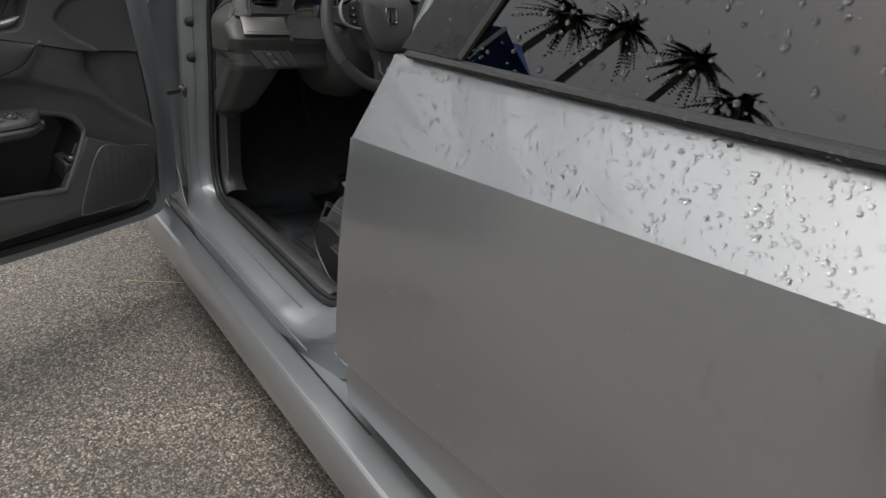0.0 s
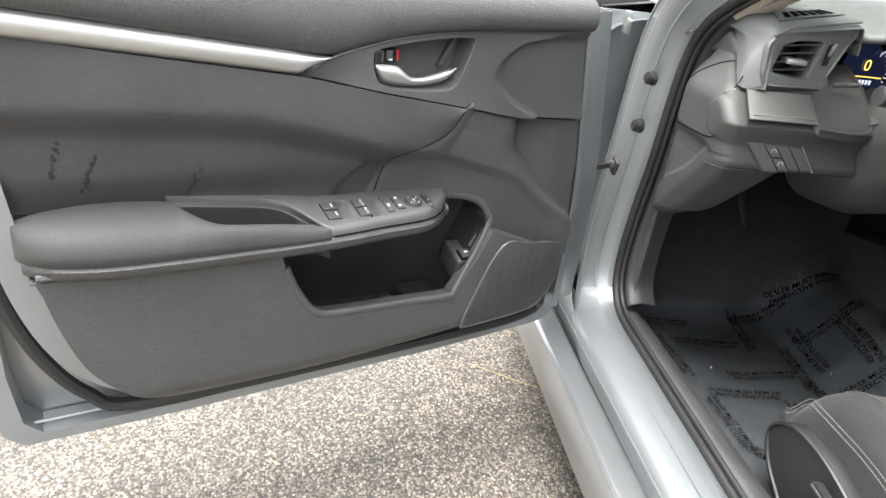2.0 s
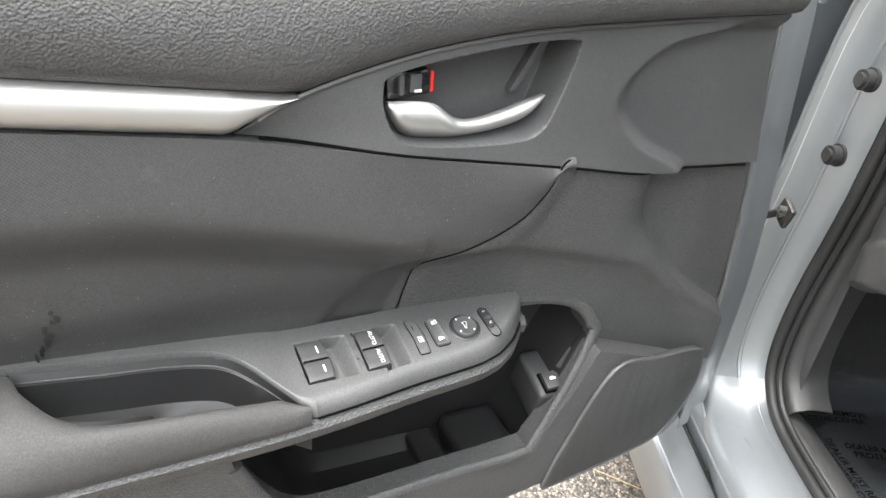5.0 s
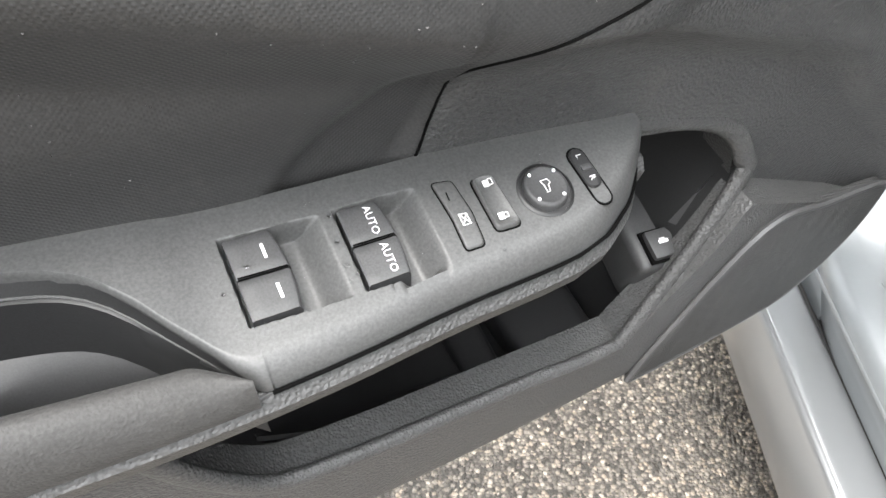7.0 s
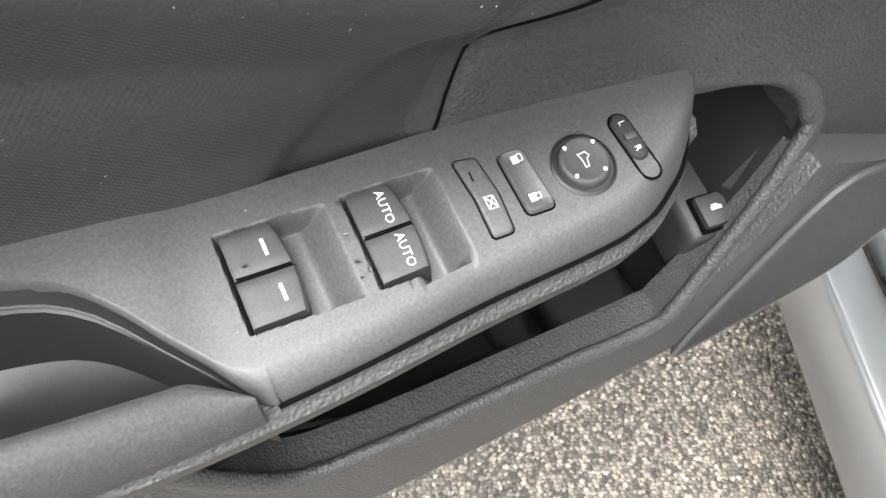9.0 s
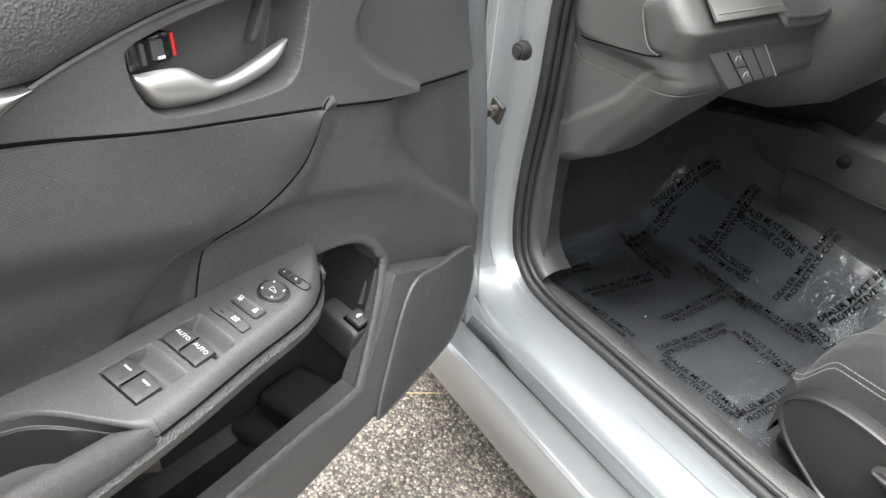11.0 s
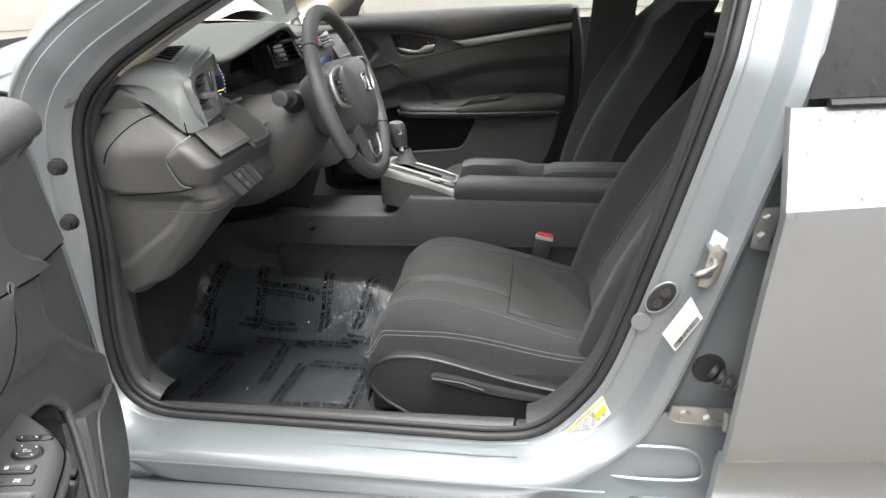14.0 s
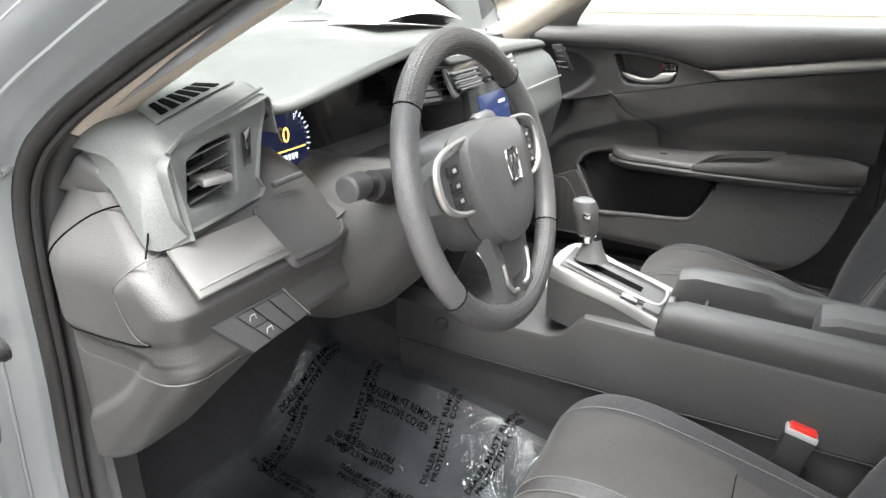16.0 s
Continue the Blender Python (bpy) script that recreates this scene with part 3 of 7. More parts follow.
ws = part("windscreen", loft([[screen_at(f, g) for g in np.linspace(0, 1, 14)] for f in np.linspace(0, 1, 10)]), M_GLASS, car, "rain-wet windscreen")
ws.visible_shadow = False
part("cowl", box((-0.1, 0.93, 0.985), (0.16, 1.3, 0.02), 0.006), M_RUBBER, car)
# outer front pillar skin
rows = []
for f in np.linspace(-0.25, 1, 14):
    a = np.array(screen_at(max(f, -0.25), 0.0))
    rows.append([tuple(a + np.array(d)) for d in curve([(0.0, .0, .008), (.01, -.035, .008), (.03, -.065, -.005), (.055, -.08, -.03), (.08, -.075, -.06)], 3)])
part("a_pillar_skin", thick(loft(rows), 0.002), M_PAINT, car, "wet silver outer front pillar")
# roof and headliner
rf = lambda dz, y0, y1: loft([[(x, y, 1.415 - dz - 0.10 * ((x - 1.35) / 0.95) ** 2 * (1 if x > 1.35 else 0.35) - 0.05 * ((y - 0.936) / 0.7) ** 2) for y in np.linspace(y0, y1, 14)] for x in np.linspace(0.70, 2.5, 12)])
part("roof", thick(rf(0.0, 0.26, 1.61), 0.002), M_PAINT, car)
part("headliner", thick(rf(0.035, 0.25, 1.62), 0.004), M_BEIGE, car, "beige headliner")


# ---- fittings on the jambs ----
def plug(x, y, z, r):
    ob = tagged(part("rubber_stop", disc((x, y + 0.002, z), (0.1, -1, 0), r, 0.017, 18, 0.004), M_RUBBER), "round black rubber stop on the pillar jamb", "rubber stop", "stops on the front pillar")
    part("collar", disc((x, y + 0.004, z), (0.1, -1, 0), r * 1.18, 0.006, 18, 0.002), M_RUBBER, ob)
    return ob


plug(0.030, 0.118, 0.863, 0.0125)
plug(0.024, 0.119, 0.7635, 0.0125)
chk = thing("door_check", "dark steel door check arm bolted to the pillar", "door check")
part("bracket", box((0.003, 0.096, 0.667), (0.03, 0.008, 0.034), 0.003, Matrix.Rotation(radians(20), 4, "Y")), M_DARKSTEEL, chk)
part("bolt", disc((0.004, 0.092, 0.667), (0, -1, 0), 0.0075, 0.007, 6, 0.001), M_STEEL, chk, "zinc bolt")
part("arm", prism([(-0.004, 0.092, 0.660), (-0.004, 0.092, 0.672), (0.028, -0.02, 0.662), (0.028, -0.02, 0.650)], (0.004, 0.001, 0), 0.001), M_DARKSTEEL, chk)
part("pin", disc((0.012, 0.088, 0.676), (0, -1, 0.1), 0.005, 0.010, 10), M_STEEL, chk)
hng = new("front_hinge")
hng.parent = car
part("leaf", box((-0.068, 0.080, 0.952), (0.03, 0.012, 0.045), 0.005), M_JAMB, hng)
part("bolt", disc((-0.035, 0.07, 0.955), (0.6, -0.8, 0), 0.009, 0.01, 6, 0.001), M_STEEL, hng, "zinc bolt")

strk = thing("door_striker", "zinc-plated steel door striker on the centre pillar", "striker")
part("plate", prism([(1.078, .103, .672), (1.092, .103, .668), (1.106, .103, .680), (1.112, .103, .705), (1.116, .103, .728), (1.104, .103, .738), (1.090, .103, .730), (1.086, .103, .705)], (0, 0.034, 0), 0.0012), M_STEEL, strk)
part("loop", tube(curve([(1.100, .103, .714), (1.094, .080, .714), (1.074, .064, .712), (1.062, .065, .708), (1.066, .072, .702), (1.088, .086, .698), (1.095, .103, .697)], 5), 0.0042, 8), M_STEEL, strk)
part("bolt", disc((1.104, .1035, .727), (0, -1, 0), 0.0065, 0.003, 12, 0.001), M_STEEL, strk)
part("bolt", disc((1.090, .1035, .680), (0, -1, 0), 0.0065, 0.003, 12, 0.001), M_STEEL, strk)

# rubber grommet with the belt retractor bolts
grm = thing("grommet", "black oval rubber grommet with two bolts in the pillar", "grommet")
t30 = radians(-38)
oval = [(1.034 + (math.cos(a) * 0.019) * math.cos(t30) - (math.sin(a) * 0.031) * math.sin(t30), 0.1515, 0.628 + (math.cos(a) * 0.019) * math.sin(t30) + (math.sin(a) * 0.031) * math.cos(t30)) for a in np.linspace(0, 2 * math.pi, 25)[:-1]]
part("rim", tube([(x, 0.1505, z) for x, _, z in oval], 0.0022, 8, closed=True, up=(0, 1, 0)), M_JAMB, grm)
part("pad", prism(oval, (0, -0.0025, 0), 0.001), M_RUBBER, grm)
part("bolt", disc((1.041, .149, .637), (0, -1, 0), 0.008, 0.005, 16, 0.001), M_DARKSTEEL, grm)
part("bolt", disc((1.028, .149, .619), (0, -1, 0), 0.0085, 0.004, 16, 0.001), M_DARKSTEEL, grm)
tagged(part("plug_cap", disc((1.006, .1555, .580), (0, -1, 0), 0.0165, 0.003, 24, 0.001), M_JAMB), "round silver painted plug in the pillar", "plug")


def label(name, corners, text, mats, words_label):
    """A sticker: a thin sheet with printed bars across it. Corners run from lower left round to lower right."""
    a, b, c, d = (np.array(p, float) for p in corners)
    nrm = np.cross(d - a, b - a)
    nrm /= np.linalg.norm(nrm)
    ob = tagged(part(name, prism([a, b, c, d], tuple(nrm * 0.0008)), mats), words_label, "sticker")
    for f0, f1, g0, g1, m in text:
        q = [a + (d - a) * f + (b - a) * g + nrm * 0.0012 for f, g in ((f0, g0), (f0, g1), (f1, g1), (f1, g0))]
        part("printed_bar", prism(q, tuple(nrm * 0.0003)), m, ob)
    return ob


rng = random.Random(4)
# white label on the pillar: rows of small print and a bar code
bars = []
for r in range(9):
    x = 0.05
    while x < 0.9:
        w = rng.uniform(0.03, 0.12)
        bars.append((x, min(0.93, x + w), 0.93 - r * 0.068, 0.96 - r * 0.068 - 0.055, M_GREYPRINT))
        x += w + 0.025
x = 0.06
while x < 0.92:
    w = rng.uniform(0.006, 0.02)
    bars.append((x, x + w, 0.05, 0.27, M_INK))
    x += w + rng.uniform(0.006, 0.018)

label("white_label", [(1.055, .1065, .553), (1.033, .1095, .583), (1.069, .1000, .655), (1.090, .0985, .619)], bars, M_PAPER, "white printed sticker with a bar code on the centre pillar")
bars = [(0.05, 0.95, 0.86, 0.97, M_YELLOW), (0.68, 0.95, 0.3, 0.62, M_YELLOW), (0.05, 0.13, 0.6, 0.8, M_INK), (0.30, 0.42, .885, .945, M_INK), (0.5, 0.62, .885, .945, M_INK)]
for r in range(8):
    x = 0.18 if r < 3 else 0.06
    while x < (0.62 if r < 6 else 0.9):
        w = rng.uniform(0.04, 0.13)
        bars.append((x, x + w, 0.76 - r * 0.085, 0.79 - r * 0.085, M_INK))
        x += w + 0.03
label("tyre_label", [(.896, .1465, .313), (.886, .149, .352), (.948, .147, .434), (.964, .144, .399)], bars, M_PAPER, "white and yellow tyre pressure sticker on the pillar")
label("small_label", [(1.092, .1175, .738), (1.097, .117, .760), (1.117, .112, .747), (1.110, .112, .725)], [(0.1, 0.9, g, g + 0.08, M_GREYPRINT) for g in (0.15, 0.35, 0.55, 0.75)], M_PAPER, "small white printed sticker on the centre pillar")


def rear_hinge(x, y, z, h):
    ob = thing("rear_door_hinge", "zinc steel rear door hinge with two bolts", "hinge", group="rear door hinges")
    part("leaf", prism([(x - 0.028, y, z - h * .2), (x - 0.022, y, z + h * .5), (x + 0.07, y, z + h * .42), (x + 0.07, y, z - h * .62), (x - 0.012, y, z - h * .45)], (0, -0.006, 0), 0.002), M_STEEL, ob)
    part("bolt", disc((x - 0.002, y - 0.006, z + 0.002), (0, -1, 0), 0.0095, 0.008, 6, 0.001), M_STEEL, ob)
    part("bolt", disc((x + 0.036, y - 0.006, z - 0.006), (0, -1, 0), 0.0095, 0.008, 6, 0.001), M_STEEL, ob)
    part("barrel", disc((x + 0.066, y - 0.012, z - h * .6), (0, 0, 1), 0.008, h * 1.1, 12), M_STEEL, ob)
    return ob


rear_hinge(1.080, 0.103, 0.436, 0.034)
uph = thing("rear_door_hinge", "zinc steel rear door hinge with two bolts", "hinge", group="rear door hinges")
part("leaf", prism([(1.150, .118, .732), (1.154, .118, .795), (1.20, .118, .800), (1.20, .118, .722)], (0, -0.006, 0), 0.002), M_STEEL, uph)
part("bolt", disc((1.166, .112, .748), (0, -1, 0), 0.0105, 0.008, 6, 0.001), M_STEEL, uph)
part("bolt", disc((1.170, .112, .777), (0, -1, 0), 0.0105, 0.008, 6, 0.001), M_STEEL, uph)
wir = thing("wiring_boot", "black ribbed rubber wiring boot from pillar to rear door", "rubber boot")
part("flange", disc((1.115, .128, .512), (0.1, -1, 0), 0.027, 0.006, 24, 0.002), M_RUBBER, wir)
for k in range(7):
    c = Vector((1.118, .122, .510)).lerp(Vector((1.185, .085, .475)), k / 6)
    part("rib", disc(c, (1.185 - 1.118, .085 - .122, .475 - .510), 0.0145, 0.009, 16, 0.003), M_RUBBER, wir)

# ---- rear door ----
rdoor = thing("rear_door", "closed silver rear door beaded with rain drops", "car door")
crease = lin([(1.1, 0.815), (1.55, 0.850), (2.0, 0.884), (2.5, 0.895)])
belt = lin([(1.1, 0.945), (1.5, 0.955), (2.0, 0.972), (2.5, 0.975)])
low = lin([(1.1, 0.392), (1.35, 0.412), (1.7, 0.455), (2.3, 0.50)])
lead = lin([(0.28, 1.123), (0.38, 1.127), (0.47, 1.133), (0.65, 1.143), (0.8, 1.160), (0.94, 1.170), (1.4, 1.205)])


def skin_rows(xs, inset=0.0):
    rows = []
    for s in xs:
        row = []
        x_mid = 1.15 + s
        zc, zb, zl = crease(x_mid), belt(x_mid), low(x_mid)
        bow = -0.012 * math.sin(min(1, s / 1.0) * math.pi * 0.8)
        pts = [(0.040, 0.29), (0.032, zl - 0.06), (0.030, zl - 0.008), (0.010, zl + 0.006), (0.004, zl + 0.05), (0.0 + bow, 0.62), (0.004 + bow, 0.76), (0.006 + bow * .6, zc - 0.004), (0.008 + bow * .6, zc), (0.031 + bow * .4, zc + (zb - zc) * .34), (0.054 + bow * .2, zc + (zb - zc) * .68), (0.074, zb)]
        for y, z in pts:
            row.append((y + inset, z))
        fine = curve(row[:9], 2) + curve(row[8:], 2)[1:]
        rows.append([(lead(z) + s, y, z) for y, z in fine])
    return rows


DOOR_IN = .015
r_rows = skin_rows([0.0, 0.012, *np.linspace(0.05, 1.25, 25)], DOOR_IN)
flange = [[(x + 0.004, y + 0.028, z) for x, y, z in r_rows[0]], [(x - 0.004, y + 0.012, z) for x, y, z in r_rows[0]], [(x - 0.002, y + 0.004, z) for x, y, z in r_rows[0]]]
part("skin", loft(flange + r_rows), M_PAINT, rdoor, "silver door skin with a sharp shoulder crease", smooth=20)
part("frame_edge", loft([[(x + 0.01, y + 0.022, z) for x, y, z in r_rows[0]], [(x + 0.03, y + 0.075, z) for x, y, z in r_rows[0]], [(x + 0.12, y + 0.08, z) for x, y, z in r_rows[0]]]), M_JAMB, rdoor)
part("lower_seal", tube([(lead(low(1.15 + s)) + s, 0.034 + DOOR_IN, low(1.15 + s) - 0.004) for s in np.linspace(0.01, 1.2, 12)], 0.003, 6), M_RUBBER, rdoor)
blt = [(lead(0.95) + s, 0.066 + DOOR_IN, belt(1.15 + s) + 0.006) for s in np.linspace(0.045, 1.25, 16)]
part("belt_moulding", loft([[(x, y + a, z + b) for a, b in ((.012, -.006), (-.001, -.006), (-.005, -.001), (-.002, .004), (.014, .006))] for x, y, z in blt], ring=True, cap=True), M_RUBBER, rdoor, "wet black belt moulding")


def win(s, f, off=0.0):
    return (lead(0.95) + s + 0.10 * f * (1 if s < 0.5 else 1), 0.078 + DOOR_IN + off + 0.17 * f + 0.02 * f * f, belt(1.15 + s) + 0.012 + 0.34 * f)


part("pillar_garnish", thick(loft([[win(s, f, -0.006) for s in (0.02, 0.06, 0.11, 0.155)] for f in np.linspace(0, 1, 8)]), 0.004), M_GARNISH, rdoor, "wet black window pillar garnish")
part("window_channel", tube([win(0.16, f, -0.003) for f in np.linspace(0, 1, 8)], 0.006, 6), M_RUBBER, rdoor)
part("window_glass", thick(loft([[win(s, f) for s in np.linspace(0.158, 1.25, 12)] for f in np.linspace(0, 1, 8)]), 0.004), M_TINT, rdoor, "dark tinted rear side window with drops")
hx = 1.905
hd = part("door_handle", tube([(x, y + DOOR_IN, z) for x, y, z in curve([(hx + 0.045, 0.004, .862), (hx + 0.05, -0.02, .863), (hx + .07, -0.042, .866), (hx + .14, -0.042, .870), (hx + .19, -0.02, .872), (hx + .195, 0.0, .872)], 5)], 0.013, 10, flat=1.1), M_PIANO, rdoor)
part("handle_cup", disc((hx + 0.065, DOOR_IN, .862), (0, -1, 0), 0.042, 0.004, 24, 0.001), M_PAINT, rdoor)


# ---- rain drops ----
def drops(name, n, at, sizes, seed, parent_label):
    """Beads of water, each a squashed cap, joined into one sheet of stuff. at(a, b) gives place, normal and the way down."""
    r = random.Random(seed)
    bm = bmesh.new()
    for _ in range(n):
        a, b = r.random(), r.random()
        p, nn, down = at(a, b)
        s = sizes[0] + (sizes[1] - sizes[0]) * r.random() ** 2.6
        side = nn.cross(down)
        stretch = 1.0 + 0.25 * r.random() * (s / sizes[1])
        prev = None
        wob = [0.85 + 0.3 * r.random() for _ in range(9)]
        for k, (rad, h) in enumerate(((1.0, -0.08), (0.95, 0.18), (0.74, 0.42), (0.38, 0.55))):
            row = [bm.verts.new(p + (side * math.cos(q) * wob[j] + down * math.sin(q) * stretch * wob[j]) * s * rad + nn * s * h) for j, q in enumerate(2 * math.pi * j / 9 for j in range(9))]
            if prev:
                for j in range(9):
                    bm.faces.new([prev[j], prev[(j + 1) % 9], row[(j + 1) % 9], row[j]])
            prev = row
        bm.faces.new(prev)
    ob = part(name, bm, M_WATER, smooth=80)
    return tagged(ob, parent_label, "rain drops", kind="stuff")


def on_rows(rows, j0, j1):
    def f(a, b):
        i = a * (len(rows) - 1.001)
        k, u = int(i), a * (len(rows) - 1.001) - int(i)
        j = j0 + b * (j1 - j0 - 0.001)
        m, v = int(j), j - int(j)
        P = lambda i, j: Vector(rows[i][j])
        p = P(k, m).lerp(P(k + 1, m), u).lerp(P(k, m + 1).lerp(P(k + 1, m + 1), u), v)
        dx, dz = (P(k + 1, m) - P(k, m)).normalized(), (P(k, m) - P(k, m + 1)).normalized()
        nn = dx.cross(dz)
        if nn.y > 0:
            nn = -nn
        return p + nn * 0.0006, nn, dz
    return f


upper = r_rows[:19]


# ---- front doors: u runs from hinge to latch, v into the cabin, w up ----
TOPLINE = [(.196, .956), (.30, .955), (.457, .951), (.527, .945), (.592, .934), (.671, .911), (.72, .884)]
chrome_hi = lin([(.671, .911), (1.02, .955), (1.12, .967)])
chrome_lo = lin([(.671, .911), (.72, .884), (1.026, .923), (1.12, .934)])
bezel_hi = table(TOPLINE)
bezel_lo = table([(.15, .797), (.196, .801), (.335, .813), (.441, .833), (.60, .862), (.72, .884)])
arm_line = lin([(.40, .672), (.46, .682), (.60, .69), (.75, .70), (.90, .715), (1.1, .722)])
seam = table([(.438, .842), (.446, .837), (.457, .819), (.470, .805), (.485, .793), (.509, .782), (.535, .773), (.555, .763), (.567, .750), (.573, .730), (.577, .708), (.583, .688), (.594, .670), (.606, .660)])
arm_out = table([(.452, .112), (.466, .130), (.483, .145), (.516, .161), (.59, .168), (.66, .176), (.75, .180), (.95, .178), (1.03, .166), (1.07, .145), (1.088, .118)])
arm_top = table([(.45, .6865), (.55, .6875), (.64, .6878), (.69, .689), (.72, .694), (.80, .704), (.95, .716), (1.04, .712), (1.088, .700)])
lower_v = table([(.15, .116), (.22, .124), (.42, .144), (.69, .160), (.98, .154), (1.1, .150)])
bottom = table([(.165, .520), (.168, .49), (.178, .455), (.196, .432), (.236, .413), (.42, .409), (.70, .399), (.88, .393), (.93, .402), (.978, .433), (1.022, .484), (1.050, .56), (1.067, .64), (1.074, .70)])
edge_u = lin([(.36, .150), (.55, .150), (.60, .152), (.70, .163), (.80, .180), (.95, .205), (1.0, .215)])
POCKET = curve([(.748, .605), (.728, .558), (.697, .516), (.655, .506), (.55, .499), (.445, .490), (.425, .500), (.356, .606), (.356, .630), (.372, .652), (.400, .666), (.452, .676)], 5)
pocket_lo = lin(sorted([(u, w) for u, w in POCKET[:38]], key=lambda q: q[0]))


def smoothstep(a, b, x):
    f = min(1, max(0, (x - a) / (b - a)))
    return f * f * (3 - 2 * f)


CUP = curve([(.609, .908), (.606, .885), (.592, .869), (.545, .8625), (.492, .861), (.470, .868), (.458, .886), (.441, .930), (.448, .941), (.52, .936), (.598, .922)], 4, closed=True)
dish_edge = table([(.79, .300), (.815, .316), (.843, .366), (.875, .396), (.904, .389), (.933, .347), (.946, .28), (.97, .22)])


def inside(u, w, poly):
    """How far a point lies within a polygon; negative outside."""
    p = np.array(poly)
    q = np.roll(p, -1, 0)
    d, e = q - p, np.array((u, w)) - p
    k = np.clip((e * d).sum(1) / (d * d).sum(1), 0, 1)
    near = np.sqrt(((e - d * k[:, None]) ** 2).sum(1).min())
    cross = (p[:, 1] > w) != (q[:, 1] > w)
    hits = cross & (u < p[:, 0] + (w - p[:, 1]) / np.where(d[:, 1] == 0, 1e-9, d[:, 1]) * d[:, 0])
    return near if hits.sum() % 2 else -near


def cup_depth(u, w):
    """The release-handle cup and the wide front dish sunk into the bezel."""
    d = 0.040 * smoothstep(0, 0.005, inside(u, w, CUP)) if .43 < u < .62 else 0.0
    d += 0.017 * smoothstep(0, 0.030, dish_edge(w) - u) * smoothstep(.955, .935, w)
    return d


INSERT = {}


def front_door(door, driver):
    back = (0, -0.03, 0)
    # painted shell with its folded edge
    out = [(edge_u(w) - 0.05, w) for w in (.345, .45, .6, .75, .9, .99)] + [(0.35, 1.005), (0.9, 1.012), (1.13, 1.012), (1.150, .9), (1.165, .6), (1.165, .42), (1.155, .33), (1.13, .303), (0.9, .300), (0.4, .308), (.16, .318), (.12, .325)]
    shell = part("door_shell", prism([(u, -0.066, w) for u, w in out], (0, 0.084, 0), 0.010, 3), M_PAINT if driver else M_PLASTIC, door, "silver painted door shell" if driver else "")
    oc = (.62, .66)
    part("shell_rim", loft([[(u + (oc[0] - u) * k, v, w + (oc[1] - w) * k) for u, w in out] for k, v in ((.012, .010), (.010, .060), (.016, .069), (.07, .070), (.072, .02))], ring=True), M_JAMB if driver else M_RUBBER, shell)
    if driver:
        rim = [(1.118, .118, .74), (1.098, .118, .60), (1.060, .118, .49), (1.0, .118, .42), (.93, .118, .385)]
        part("edge_pressing", thick(loft([[(u, .071, w) for u, _, w in curve(rim, 5)], [(u + .006, .100, w - .006) for u, _, w in curve(rim, 5)], [(u - .03, .110, w + .02) for u, _, w in curve(rim, 5)]]), 0.001), M_JAMB, shell)
        fr = [(edge_u(w) - 0.035, .069, w) for w in np.linspace(.38, .985, 14)]
        part("front_flange", thick(loft([[(u - .066, v - .06, w) for u, v, w in fr], [(u - .060, v - .010, w) for u, v, w in fr], [(u - .052, v + .002, w) for u, v, w in fr], [(u - .010, v + .012, w) for u, v, w in fr], [(u + .008, v + .030, w) for u, v, w in fr], [(u + .030, v + .034, w) for u, v, w in fr]]), 0.0015), M_JAMB, shell, "pale silver folded door edge")
        part("weatherstrip", tube(curve([(1.136, .072, .95), (1.130, .074, .75), (1.118, .074, .6), (1.085, .074, .48), (1.03, .074, .39), (.95, .074, .348), (.6, .074, .345), (.25, .074, .352), (.165, .074, .37)], 6), 0.011, 8, up=(0, 1, 0)), M_RUBBER, door, "black rubber door weatherstrip")
        part("hem_line", tube([(u, .055, .338) for u in np.linspace(.2, 1.14, 8)], 0.003, 6), M_JAMB, shell)
    # belt pad
    prof_v = table([(0, .112), (.12, .124), (.35, .128), (.6, .120), (.8, .100), (.93, .070), (1.0, .040)])
    prof_w = table([(0, 0.0), (.12, .10), (.35, .38), (.6, .72), (.8, .92), (.93, 1.0), (1.0, 1.0)])
    lo_pad = lambda u: (bezel_hi(u) if u < .671 else chrome_hi(u)) + 0.002
    rows = []
    for u in np.linspace(.207, 1.105, 46):
        a, b = lo_pad(u), 1.012 + 0.006 * smoothstep(.4, .8, u)
        rows.append([(u, prof_v(f), a + (b - a) * prof_w(f)) for f in np.linspace(0, 1, 20)])
    part("belt_pad", thick(loft(rows), -0.003), M_SOFT, door, "black grained soft belt pad with damp spots")
    # satin strip
    part("trim_strip", band(.672, 1.105, chrome_lo, lambda u: chrome_hi(u) - 0.001, lambda u, w, f: (u, .112 + .010 * math.sin(math.pi * min(1, f * 1.05)) ** .5 + .002 * f, w), 50, 8, back), M_SATIN, door, "satin silver trim strip")
    # release-handle bezel
    bez = part("handle_bezel", band(.185, .716, lambda u: bezel_lo(u) + 0.001, lambda u: bezel_hi(u) - 0.001, lambda u, w, f: (u + (edge_u(w) - .185) * max(0, 1 - (u - .185) / .1), .113 - .002 * math.cos(math.pi * f) + .017 * (1 - f) * smoothstep(.70, .58, u) - cup_depth(u, w), w), 330 if driver else 120, 120 if driver else 40, back), M_SMOOTH, door, "satin black bezel round the release handle")
    part("bezel_rim", tube([(u, .116, bezel_hi(u) - .002) for u in np.linspace(.30, .70, 30)], .0022, 6), M_SMOOTH, bez)
    # release handle and lock knob
    h_top = table([(.458, .892), (.475, .890), (.498, .8845), (.525, .880), (.545, .882), (.556, .889), (.567, .896), (.585, .899), (.604, .900)])
    h_bot = table([(.458, .889), (.466, .880), (.480, .871), (.505, .866), (.535, .865), (.57, .867), (.588, .871), (.598, .880), (.604, .892)])
    rows = []
